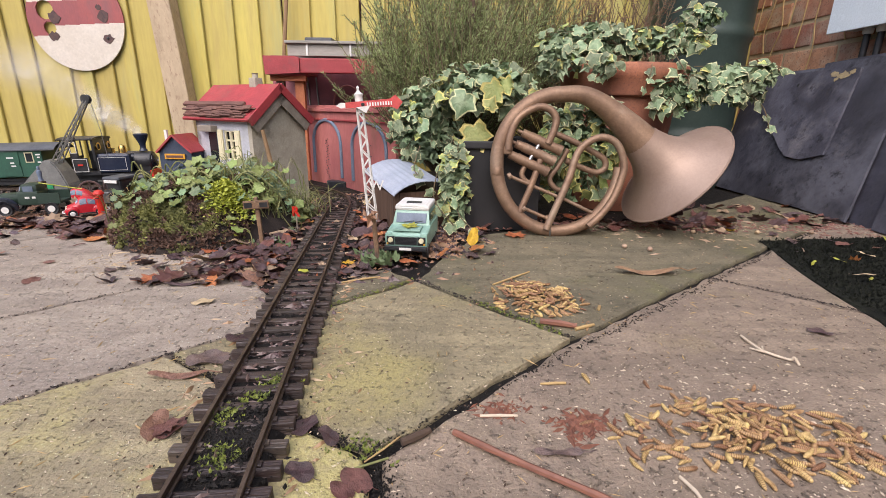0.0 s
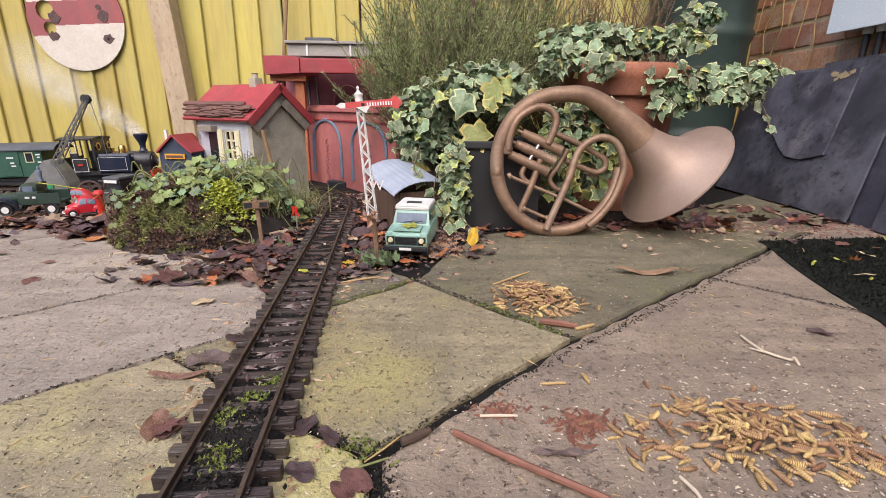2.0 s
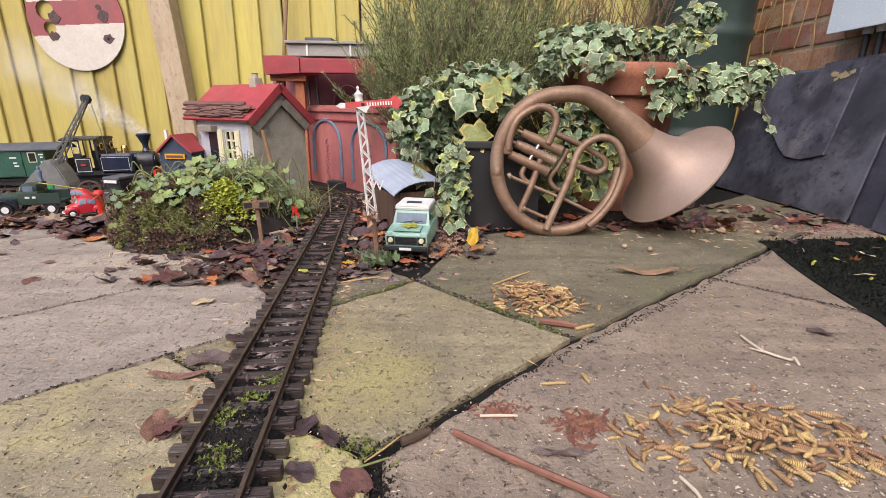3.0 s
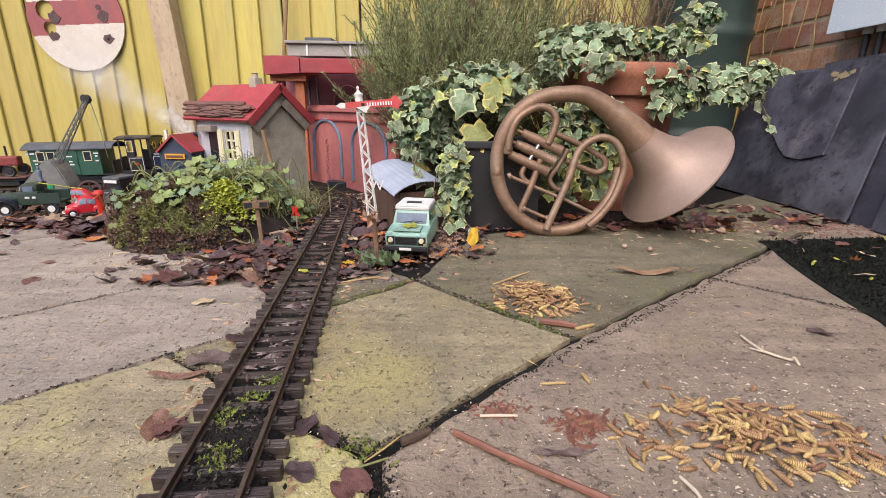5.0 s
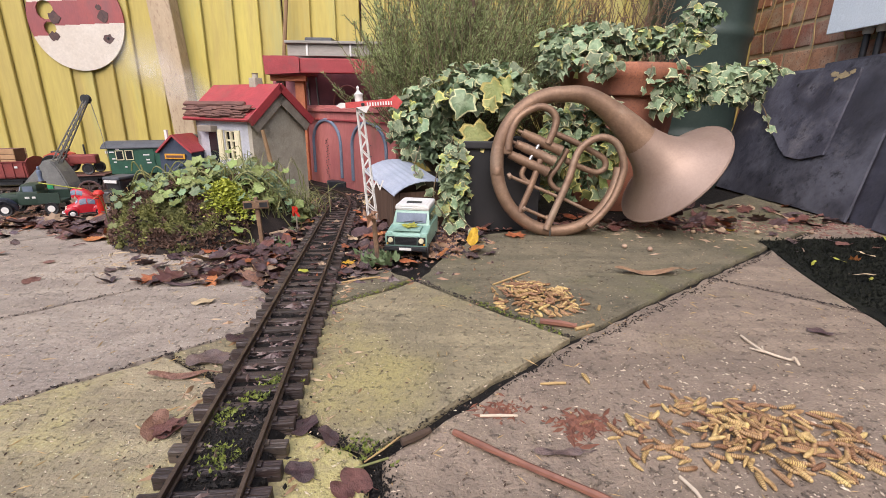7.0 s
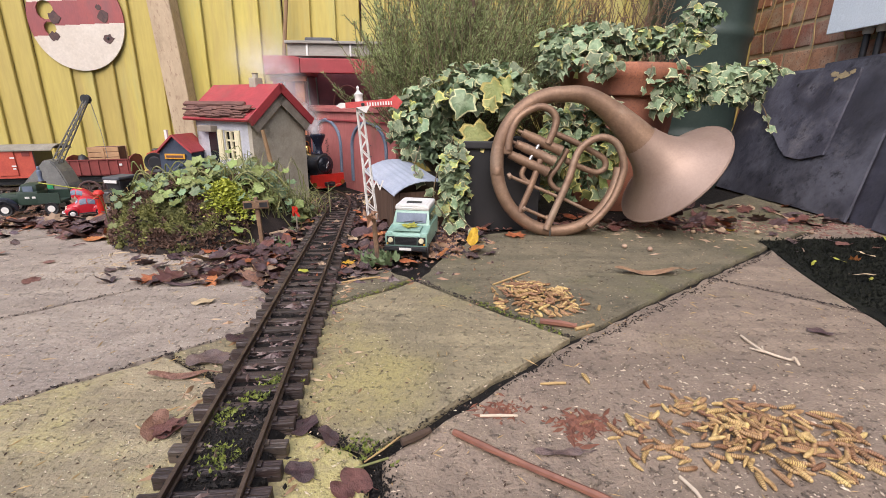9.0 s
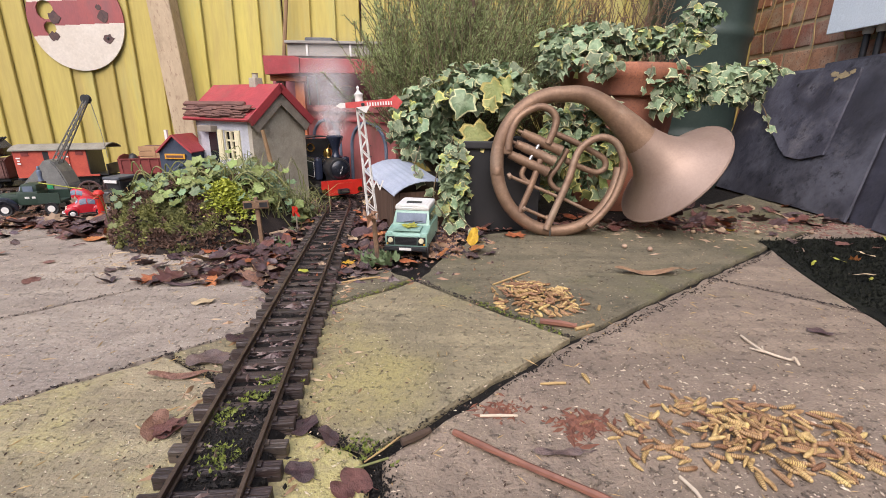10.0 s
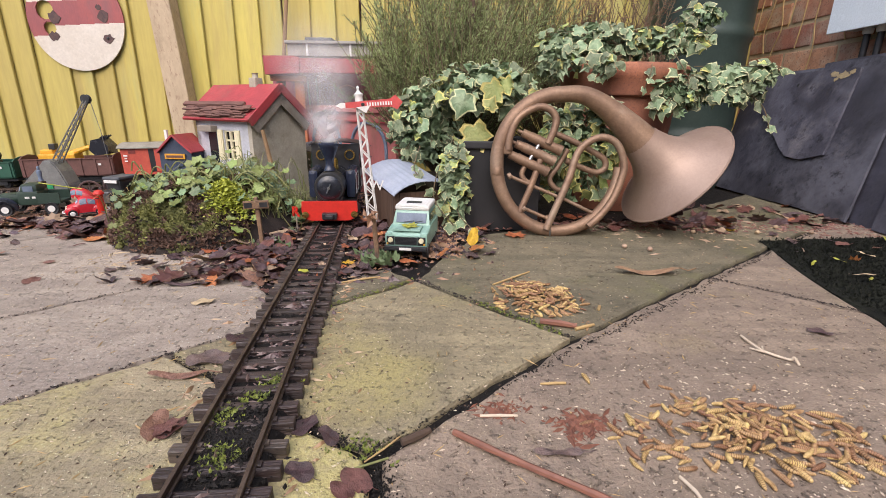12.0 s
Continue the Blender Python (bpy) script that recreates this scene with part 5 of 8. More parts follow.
def off_roader():
    t = thing("toy_off_roader", "pale green toy off-road car with a white roof", "toy car", pose(-0.052, 0.762, 0.006, 0, 0, -97) @ Matrix.Scale(0.97, 4))
    # local x forward
    W_ = 0.034
    bd = P([(-0.074, 0.012), (0.058, 0.012), (0.058, 0.034), (0.052, 0.040), (0.016, 0.043), (-0.074, 0.043)], -W_, W_)
    bmesh.ops.bevel(bd, geom=bd.edges[:], offset=0.0016, segments=2, affect="EDGES")
    part("body", bd, M["teal"], t)
    cb = bmesh.new()
    lo = [(-0.072, -0.032), (0.014, -0.032), (0.014, 0.032), (-0.072, 0.032)]
    hi = [(-0.068, -0.0285), (0.003, -0.0285), (0.003, 0.0285), (-0.068, 0.0285)]
    a = [cb.verts.new((x, y, 0.043)) for x, y in lo]
    b = [cb.verts.new((x, y, 0.066)) for x, y in hi]
    for i in range(4):
        cb.faces.new((a[i], a[(i + 1) % 4], b[(i + 1) % 4], b[i]))
    cb.faces.new(b)
    part("cabin", cb, M["teal"], t)
    part("roof", box(B(-0.033, 0, 0.0705, 0.076, 0.060, 0.009, bevel=0.004), -0.03, 0, 0.074, 0.07, 0.05, 0.004, bevel=0.0018), M["white"], t, "white roof")
    part("roof_hatch", B(-0.018, 0, 0.0765, 0.012, 0.026, 0.002, bevel=0.0008), M["black"], t, "dark roof hatch")
    ws = part("windscreen", B(0.0, 0, 0, 0.0015, 0.052, 0.017, bevel=0.0005), M["glass_blue"], t, "dusty windscreen", pose(0.0098, 0, 0.0545, 0, -25, 0))
    part("wiper", tube(T([(0.002, -0.012, -0.008), (0.002, 0.006, -0.005)], 0.0006, 5), [(0.002, 0.004, -0.008), (0.002, 0.02, -0.005)], 0.0006, 5), M["black"], ws)
    for s in (-1, 1):
        part("side_window", B(-0.03, s * 0.0312, 0.055, 0.06, 0.001, 0.013), M["dark_glass"], t, "dark side windows", pose(0, 0, 0, 0, 0, 0))
        part("wing", B(0.037, s * 0.029, 0.031, 0.042, 0.012, 0.016, bevel=0.002), M["teal"], t)
    part("bonnet", B(0.036, 0, 0.0432, 0.036, 0.044, 0.003, bevel=0.001), M["teal"], t)
    gr = B(0.0585, 0, 0.027, 0.002, 0.036, 0.013)
    for k in range(6):
        box(gr, 0.06, 0, 0.0215 + k * 0.0022, 0.001, 0.034, 0.0008)
    part("grille", gr, M["black"], t, "dark slatted grille")
    for s in (-1, 1):
        part("headlamp_panel", B(0.0585, s * 0.0255, 0.027, 0.002, 0.013, 0.014, bevel=0.0006), M["black"], t)
        part("headlamp", LT([(0, 0.0), (0.0045, 0.0), (0.004, 0.0025), (0, 0.0035)], 14, XAX), M["cream"], t, "round headlamp", pose(0.0592, s * 0.0255, 0.028), True)
        part("indicator", LT([(0, 0.0), (0.0018, 0.0), (0.0015, 0.0015), (0, 0.002)], 8, XAX), M["yellow"], t, m=pose(0.0592, s * 0.0305, 0.022))
    bp = part("bumper", B(0.062, 0, 0.015, 0.006, 0.07, 0.007, bevel=0.0012), M["black"], t, "black bumper")
    part("plate_bar", B(0.0655, 0, 0.015, 0.0008, 0.02, 0.004), M["white"], bp, "white plate")
    for x in (-0.045, 0.038):
        for s in (-1, 1):
            wh = part("wheel", wheel_mesh(0.0125, 0.009), M["black"], t, "black tyre", pose(x, s * 0.03, 0.0065), True)
            part("rim", LT([(0, -0.004), (0.007, -0.004), (0.007, 0.004), (0, 0.004)], 12, YAX), M["white"], wh)
    part("spare_wheel", wheel_mesh(0.012, 0.007), M["black"], t, m=pose(-0.079, 0, 0.035, 0, 0, 90), smooth=True)


off_roader()
M["tin"] = mat("pale_corrugated_tin", (0.42, 0.46, 0.54), (0.34, 0.38, 0.46), 30, 0.45, 0.1, bump=0.15)
M["dark_wood"] = mat("dark_brown_boards", (0.12, 0.068, 0.04), (0.08, 0.046, 0.03), 40, 0.85, bump=0.5, stretch=(1, 1, 0.25))


def tin_hut():
    t = thing("tin_roofed_hut", "dark wooden model hut with a curved pale tin roof", "model hut", pose(-0.046, 0.915, 0, 0, 0, 27) @ Matrix.Diagonal((1.12, 1, 1, 1)))
    for k in range(10):
        x = -0.046 + k * 0.0102
        part("board", B(x, 0, 0.036, 0.0096, 0.004, 0.078), M["dark_wood"], t)
    for k in range(12):
        part("board", B(-0.05, 0.006 + k * 0.012, 0.036, 0.004, 0.0112, 0.072), M["dark_wood"], t)
    part("inner", B(0.0, 0.074, 0.035, 0.09, 0.138, 0.07), M["dark_wood"], t)
    rf = bmesh.new()
    prev = None
    for i in range(25):
        a = radians(-58 + 116 * i / 24)
        x, z = 0.066 * math.sin(a), 0.045 * math.cos(a) - 0.024 + 0.0004 * (1 if i % 2 else -1)
        q = [rf.verts.new((x, -0.014, z)), rf.verts.new((x, 0.165, z)), rf.verts.new((x * 0.99, 0.165, z - 0.0014)), rf.verts.new((x * 0.99, -0.014, z - 0.0014))]
        if prev:
            for k in range(4):
                rf.faces.new((prev[k], prev[(k + 1) % 4], q[(k + 1) % 4], q[k]))
        prev = q
    part("roof", rf, M["tin"], t, "curved corrugated tin roof", pose(0, 0, 0.079, 8, -4, 0))


tin_hut()


def signpost():
    t = thing("wooden_signpost", "small weathered cross-shaped wooden signpost", "signpost", pose(-0.309, 0.76, 0, 0, -2, 8))
    part("post", B(0, 0, 0.043, 0.0065, 0.006, 0.092, bevel=0.001), M["sign_wood"], t)
    brd = part("board", B(0, -0.005, 0.077, 0.041, 0.004, 0.0135, bevel=0.001), M["sign_wood"], t)
    for x in (-0.0135, 0.0135):
        part("lettering", B(x * 0.9, -0.0075, 0.077, 0.0125, 0.001, 0.008), M["black"], brd, "dark painted panel")


signpost()


# ---- toys beside the back track ----
def toy_beetle():
    t = thing("toy_red_car", "bright red rounded toy saloon car", "toy car", pose(-0.764, 0.970, 0.005, 0, 0, 218) @ Matrix.Scale(0.78, 4))
    top = [(-0.047, 0.018), (-0.044, 0.028), (-0.036, 0.037), (-0.026, 0.045), (-0.014, 0.051), (-0.002, 0.053), (0.008, 0.0515), (0.015, 0.046), (0.0215, 0.0365), (0.03, 0.034), (0.039, 0.029), (0.045, 0.02), (0.047, 0.014)]
    px, pz = [p[0] for p in top], [p[1] for p in top]

    def skin(x, a, out=0.0):
        """A point of the shell: x along the car, a from one sill (0) over the roof to the other (1)."""
        h = float(np.interp(x, px, pz)) - 0.010
        w = 0.0215 * (1 - 0.42 * min(1.0, abs(x) / 0.05) ** 4)
        ang = math.pi * a
        c, sn = math.cos(ang), math.sin(ang)
        q = 1 - 0.16 * max(0.0, sn - 0.55) / 0.45 if h > 0.028 else 1.0
        return Vector((x, (w * q + out) * math.copysign(abs(c) ** 0.62, c), 0.010 + (h + out) * abs(sn) ** 0.72))

    def patch(x0, x1, a0, a1, out, nx=6, na=6):
        bm = bmesh.new()
        g = [[bm.verts.new(skin(x0 + (x1 - x0) * i / nx, a0 + (a1 - a0) * j / na, out)) for j in range(na + 1)] for i in range(nx + 1)]
        for i in range(nx):
            for j in range(na):
                bm.faces.new((g[i][j], g[i + 1][j], g[i + 1][j + 1], g[i][j + 1]))
        return bm

    part("body", patch(-0.047, 0.047, 0.0, 1.0, 0.0, 30, 20), M["car_red"], t, smooth=True)
    part("floor", B(0, 0, 0.012, 0.088, 0.034, 0.005, bevel=0.001), M["black"], t, "dark underside")
    for a0, a1 in ((0.14, 0.30), (0.70, 0.86)):
        part("side_window", patch(-0.022, -0.006, a0, a1, 0.0006), M["glass_blue"], t, "dull side window", smooth=True)
        part("side_window", patch(-0.003, 0.012, a0, a1, 0.0006), M["glass_blue"], t, "dull side window", smooth=True)
    part("windscreen", patch(0.0150, 0.0205, 0.30, 0.70, 0.0007), M["windscreen"], t, "windscreen with a sky reflection painted pale", smooth=True)
    for x in (-0.029, 0.030):
        for s in (-1, 1):
            wing = bmesh.new()
            bmesh.ops.create_uvsphere(wing, u_segments=18, v_segments=10, radius=1, matrix=pose(x, s * 0.0185, 0.016) @ Matrix.Diagonal((0.0165, 0.0075, 0.014, 1)))
            part("mudguard", wing, M["car_red"], t, smooth=True)
            wh = part("wheel", wheel_mesh(0.0105, 0.007), M["black"], t, "black tyre", pose(x, s * 0.0235, 0.0105), True)
            part("hubcap", LT([(0, -0.0045), (0.0045, -0.0045), (0.006, -0.0035), (0.006, 0.0035), (0.0045, 0.0045), (0, 0.0045)], 14, YAX), M["white"], wh, "white hubcap")
    for s in (-1, 1):
        part("headlamp", LT([(0, 0), (0.0045, 0), (0.004, 0.003), (0, 0.004)], 14, XAX), M["cream"], t, m=pose(0.0405, s * 0.0165, 0.0225), smooth=True)
        part("running_board", B(0.0, s * 0.022, 0.0095, 0.034, 0.007, 0.003, bevel=0.001), M["black"], t)
    for x in (-0.0505, 0.0505):
        part("bumper", tube(bmesh.new(), spline([(x * 0.9, -0.022, 0.013), (x, -0.012, 0.013), (x, 0.012, 0.013), (x * 0.9, 0.022, 0.013)], 4), 0.0017, 6), M["white"], t, "white bumper", smooth=True)
    other = tagged(copy_thing(t, pose(-0.895, 1.12, -0.004, 0, 0, 190)), "second red toy car half hidden by leaves")
    return other


M["car_red"] = mat("crimson_enamel", (0.50, 0.018, 0.028), (0.42, 0.015, 0.025), 40, 0.3, bump=0.05)
# the sky's reflection in the toy windscreens is painted as pale blue-grey
M["windscreen"] = mat("sky_sheen_windscreen", (0.42, 0.46, 0.56), (0.33, 0.37, 0.47), 60, 0.2, bump=0.05)
toy_beetle()
M["army"] = mat("dull_green_lorry", (0.026, 0.052, 0.036), (0.02, 0.04, 0.028), 40, 0.5, bump=0.1)


def toy_lorry():
    t = thing("toy_lorry", "dull green vintage toy pickup lorry with black mudguards", "toy lorry", pose(-0.874, 0.978, 0.006, 0, 0, 196) @ Matrix.Scale(0.98, 4))
    part("cab", box(B(0.003, 0, 0.036, 0.040, 0.046, 0.030, bevel=0.005), 0.001, 0, 0.054, 0.034, 0.041, 0.026, bevel=0.011), M["army"], t, smooth=True)
    part("bonnet", box(B(0.042, 0, 0.034, 0.046, 0.028, 0.024, bevel=0.010), 0.0635, 0, 0.032, 0.003, 0.014, 0.018, bevel=0.001), M["army"], t, smooth=True)
    part("windscreen", B(0, 0, 0, 0.001, 0.030, 0.010), M["windscreen"], t, "windscreen painted pale with reflected sky", pose(0.0178, 0, 0.056, 0, -14, 0))
    part("bed", box(box(B(-0.035, 0, 0.026, 0.04, 0.05, 0.005), -0.035, -0.024, 0.036, 0.04, 0.003, 0.022), -0.035, 0.024, 0.036, 0.04, 0.003, 0.022), M["army"], t)
    for s in (-1, 1):
        part("window", B(0.001, s * 0.0206, 0.056, 0.018, 0.001, 0.011), M["glass_blue"], t)
        mg = bmesh.new()
        pts = [(0.045 + 0.019 * math.cos(radians(a)), s * 0.024, 0.014 + 0.019 * math.sin(radians(a))) for a in range(-10, 200, 20)]
        tube(mg, pts, [0.003, 0.0055, 0.0065, 0.007, 0.007, 0.007, 0.007, 0.0065, 0.006, 0.005, 0.003], 8)
        part("mudguard", mg, M["black_gloss"], t, "black mudguard", smooth=True)
        part("headlamp", LT([(0, 0), (0.004, 0), (0, 0.003)], 10, XAX), M["cream"], t, m=pose(0.065, s * 0.013, 0.036))
        part("lettering", box(B(-0.008, s * 0.0234, 0.038, 0.006, 0.001, 0.004), 0.004, s * 0.0234, 0.038, 0.008, 0.001, 0.004), M["white"], t, "white door lettering")
    for x in (-0.038, 0.045):
        for s in (-1, 1):
            wh = part("wheel", wheel_mesh(0.0135, 0.009), M["black"], t, "black tyre", pose(x, s * 0.025, 0.0135), True)
            part("hubcap", LT([(0, -0.005), (0.007, -0.005), (0.007, 0.005), (0, 0.005)], 12, YAX), M["white"], wh, "white hubcap")
    part("bumper", B(0.07, 0, 0.018, 0.003, 0.05, 0.005, bevel=0.001), M["cream"], t, "pale bumper")
    part("tow_cord", T([(-0.09, 0, 0.05), (-0.05, 0, 0.058), (-0.012, 0, 0.066)], 0.0012, 6), M["leaf_lime"], t, "pale green cord")


toy_lorry()
M["crane_grey"] = mat("dull_grey_metal", (0.22, 0.22, 0.205), (0.16, 0.16, 0.15), 40, 0.5, 0.2, bump=0.2)


def toy_crane():
    t = thing("toy_crane", "grey tinplate toy crane with a long lattice jib", "toy crane", pose(-1.015, 1.2, -0.01, 0, 0, 0))
    bd = P([(-0.080, 0.018), (0.058, 0.018), (0.054, 0.045), (0.040, 0.080), (0.024, 0.104), (0.004, 0.106), (-0.036, 0.062), (-0.080, 0.028)], -0.024, 0.024)
    bmesh.ops.bevel(bd, geom=bd.edges[:], offset=0.003, segments=2, affect="EDGES")
    part("body", bd, M["crane_grey"], t, "curved grey body")
    part("base", B(-0.018, 0, 0.013, 0.13, 0.05, 0.016, bevel=0.003), M["black"], t)
    part("badge", B(0.005, -0.0255, 0.04, 0.026, 0.002, 0.012), mat("green_badge", (0.03, 0.30, 0.11), (0.02, 0.2, 0.08), 60, 0.5), t, "green badge")
    jib = bmesh.new()
    a, b = Vector((0.018, 0, 0.095)), Vector((0.126, 0, 0.250))
    for sx in (-1, 1):
        for sy in (-1, 1):
            tube(jib, [a + Vector((sx * 0.0065, sy * 0.008, -sx * 0.003)), b + Vector((sx * 0.0035, sy * 0.004, 0))], 0.0018, 5)
    for k in range(12):
        u, v = k / 12, (k + 1) / 12
        s = 1 if k % 2 else -1
        for sy in (-1, 1):
            p, q = a.lerp(b, u), a.lerp(b, v)
            wu, wv = 0.0065 - 0.003 * u, 0.0065 - 0.003 * v
            tube(jib, [p + Vector((s * wu, sy * (0.009 - 0.005 * u), 0)), q + Vector((-s * wv, sy * (0.009 - 0.005 * v), 0))], 0.0012, 4)
    jb = part("jib", jib, M["crane_grey"], t, "lattice jib")
    part("pulley", LT([(0.011, -0.005), (0.008, 0), (0.011, 0.005)], 16, YAX), M["black"], jb, m=pose(0.127, 0, 0.254))
    part("cable", T([(0.136, 0, 0.250), (0.148, 0, 0.18), (0.154, 0, 0.11)], 0.0008, 5), M["steel"], t, "thin cable")
    for x in (-0.055, 0.03):
        part("wheel", LT([(0.015, -0.036), (0.015, 0.036)], 16, YAX), M["black"], t, m=pose(x, 0, 0.012), smooth=True)


toy_crane()


def spoked_wheel():
    bm = bmesh.new()
    ring = [(0.024 * math.cos(radians(a)), 0, 0.024 + 0.024 * math.sin(radians(a))) for a in range(0, 361, 20)]
    tube(bm, ring, 0.0028, 6)
    for k in range(4):
        a = radians(k * 45)
        c, s = 0.024 * math.cos(a), 0.024 * math.sin(a)
        tube(bm, [(-c, 0, 0.024 - s), (c, 0, 0.024 + s)], 0.0015, 5)
    tagged(part("spoked_wheel", bm, M["chip"], m=pose(-0.885, 1.15, 0.0, 0, 0, 20)), "rusty spoked model wheel standing by the track", "wheel")
    bm = bmesh.new()
    for k in range(3):
        tube(bm, [(0.012 * k, 0, 0), (0.012 * k + 0.003, 0.002, 0.055 - 0.01 * k)], 0.003, 6)
    tagged(part("rusty_lever", bm, M["chip"], m=pose(-0.865, 1.17, 0.0)), "rusty metal levers by the track", "lever")


spoked_wheel()


def pillar_box():
    t = thing("pillar_box", "small red model pillar box", "pillar box", pose(-0.722, 0.958, 0.006) @ Matrix.Scale(1.08, 4))
    part("body", LT([(0.0075, 0), (0.0075, 0.004), (0.0065, 0.005), (0.0065, 0.042), (0.0072, 0.043)], 18), M["red_paint"], t, smooth=True)
    part("cap", LT([(0.009, 0.043), (0.009, 0.046), (0.006, 0.05), (0, 0.052)], 18), M["red_paint"], t, smooth=True)
    part("slot", B(0, -0.0066, 0.036, 0.006, 0.001, 0.0018), M["black"], t, "dark posting slot")


pillar_box()


def vintage_car():
    t = thing("toy_vintage_car", "black vintage toy car with a pale roof board", "toy car", pose(-0.80, 1.13, -0.012, 0, 0, 262))
    part("body", box(B(0, 0, 0.03, 0.085, 0.04, 0.032, bevel=0.006), -0.012, 0, 0.055, 0.055, 0.042, 0.03, bevel=0.007), M["black"], t)
    part("roof", B(-0.012, 0, 0.073, 0.062, 0.046, 0.008, bevel=0.004), M["grey_roof"], t, "grey roof")
    part("name_board", B(0.0195, 0, 0.066, 0.003, 0.034, 0.007, bevel=0.0005), M["white"], t, "white board")
    g = B(0.044, 0, 0.032, 0.003, 0.026, 0.026, bevel=0.001)
    for k in range(5):
        box(g, 0.046, -0.01 + k * 0.005, 0.032, 0.001, 0.001, 0.022)
    part("radiator", g, M["steel"], t, "steel radiator")
    for x in (-0.028, 0.028):
        for s in (-1, 1):
            part("wheel", wheel_mesh(0.014, 0.007), M["black"], t, m=pose(x, s * 0.023, 0.014), smooth=True)


vintage_car()


def figurine():
    prof = [(0.0, 0), (0.0075, 0.0), (0.0075, 0.004), (0.0055, 0.008), (0.006, 0.02), (0.0075, 0.03), (0.006, 0.036), (0.0025, 0.038), (0.004, 0.042), (0.0042, 0.047), (0.002, 0.051), (0, 0.0515)]
    tagged(part("figurine", LT([(0.75 * p, 0.7 * q) for p, q in prof], 12), M["blue_grey"], m=pose(-0.978, 1.12, 0.052), smooth=True), "small blue toy figurine standing by the crane", "figurine")
    tagged(part("figurine_stand", B(0, 0, 0.024, 0.014, 0.014, 0.072, bevel=0.002), M["dark_wood"], m=pose(-0.978, 1.12, -0.008)), "dark wooden block under a figurine", "block")


figurine()


# ---- plants ----
def two_tone_leaf(name, a, b, edge, vary=0.3):
    return [mat(name, a, b, 3.2, 0.5, bump=0.3, fine=16, dist=0.05, vary=vary), mat(name + "_edge", edge, tuple(0.62 * v for v in edge), 4.0, 0.55, bump=0.25, fine=16, dist=0.05, vary=0.25)]


IVY_GREEN = two_tone_leaf("ivy_green", (0.11, 0.175, 0.08), (0.25, 0.30, 0.175), (0.62, 0.61, 0.33), 0.42)
IVY_YELLOW = two_tone_leaf("ivy_yellow_green", (0.24, 0.31, 0.09), (0.38, 0.41, 0.14), (0.75, 0.66, 0.20), 0.3)


def ivy_leaf(mats, edge=0.80, seed=0):
    """A five-lobed leaf, stalk at the origin, tip along +y, with a pale margin."""
    half = [(0.0, 0.04), (0.12, -0.09), (0.28, -0.10), (0.42, 0.04), (0.40, 0.20), (0.44, 0.28), (0.56, 0.47), (0.42, 0.54), (0.28, 0.62), (0.14, 0.82)]
    jr = random.Random(seed)
    long_ = jr.uniform(0.85, 1.2)
    out = [(x * jr.uniform(0.85, 1.15) + 0.05 * (seed % 3 - 1) * y, y * long_ + jr.uniform(-0.04, 0.04)) for x, y in half + [(0.0, 1.0)] + [(-x, y) for x, y in half[:0:-1]]]
    curl, fold = jr.uniform(-0.1, 0.3), jr.uniform(0.2, 0.7)

    def lift(x, y):
        return -fold * abs(x) ** 1.3 + 0.12 * math.sin(4 * y + seed) - (0.25 + curl) * max(0, y - 0.5) + 0.07 * math.sin(9 * x + seed)
    bm = bmesh.new()
    o = [bm.verts.new((x, y, lift(x, y))) for x, y in out]
    c = (0.0, 0.34)
    i_ = [bm.verts.new((c[0] + (x - c[0]) * edge, c[1] + (y - c[1]) * edge, lift(x * edge, c[1] + (y - c[1]) * edge))) for (x, y), edge in zip(out, [min(0.96, edge * jr.uniform(0.9, 1.09)) for _ in out])]
    mid = bm.verts.new((0, 0.34, 0.04))
    n = len(out)
    for k in range(n):
        f = bm.faces.new((o[k], o[(k + 1) % n], i_[(k + 1) % n], i_[k]))
        f.material_index = 1
        bm.faces.new((i_[k], i_[(k + 1) % n], mid))
    for f in bm.faces:
        f.smooth = True
    me = bpy.data.meshes.new("ivy_leaf")
    bm.to_mesh(me)
    bm.free()
    for m in mats:
        me.materials.append(m)
    return me


IVY = [ivy_leaf(IVY_GREEN, 0.86, 1), ivy_leaf(IVY_GREEN, 0.92, 2), ivy_leaf(IVY_YELLOW, 0.80, 3), ivy_leaf(IVY_GREEN, 0.90, 4), ivy_leaf(IVY_GREEN, 0.94, 5), ivy_leaf(IVY_GREEN, 0.88, 6), ivy_leaf(IVY_YELLOW, 0.86, 7)]
PLAIN, GOLD = [IVY[0], IVY[1], IVY[3], IVY[4], IVY[5]], [IVY[2], IVY[6]]
M["stem"] = mat("ivy_stem", (0.16, 0.11, 0.06), (0.10, 0.08, 0.04), 60, 0.8)


def facing(p, normal, spin, size):
    """A leaf pose: its face towards normal, its tip hanging down and turned by spin."""
    z = Vector(normal).normalized()
    y = Vector((0.0, 0.0, -1.0)) - z * (-z.z)
    y = y.normalized() if y.length > 1e-3 else Vector((0, -1, 0))
    x = y.cross(z)
    r = Matrix((x, y, z)).transposed().to_4x4()
    return Matrix.Translation(p) @ r @ Matrix.Rotation(spin, 4, "Z") @ Matrix.Diagonal((size, size, size, 1))


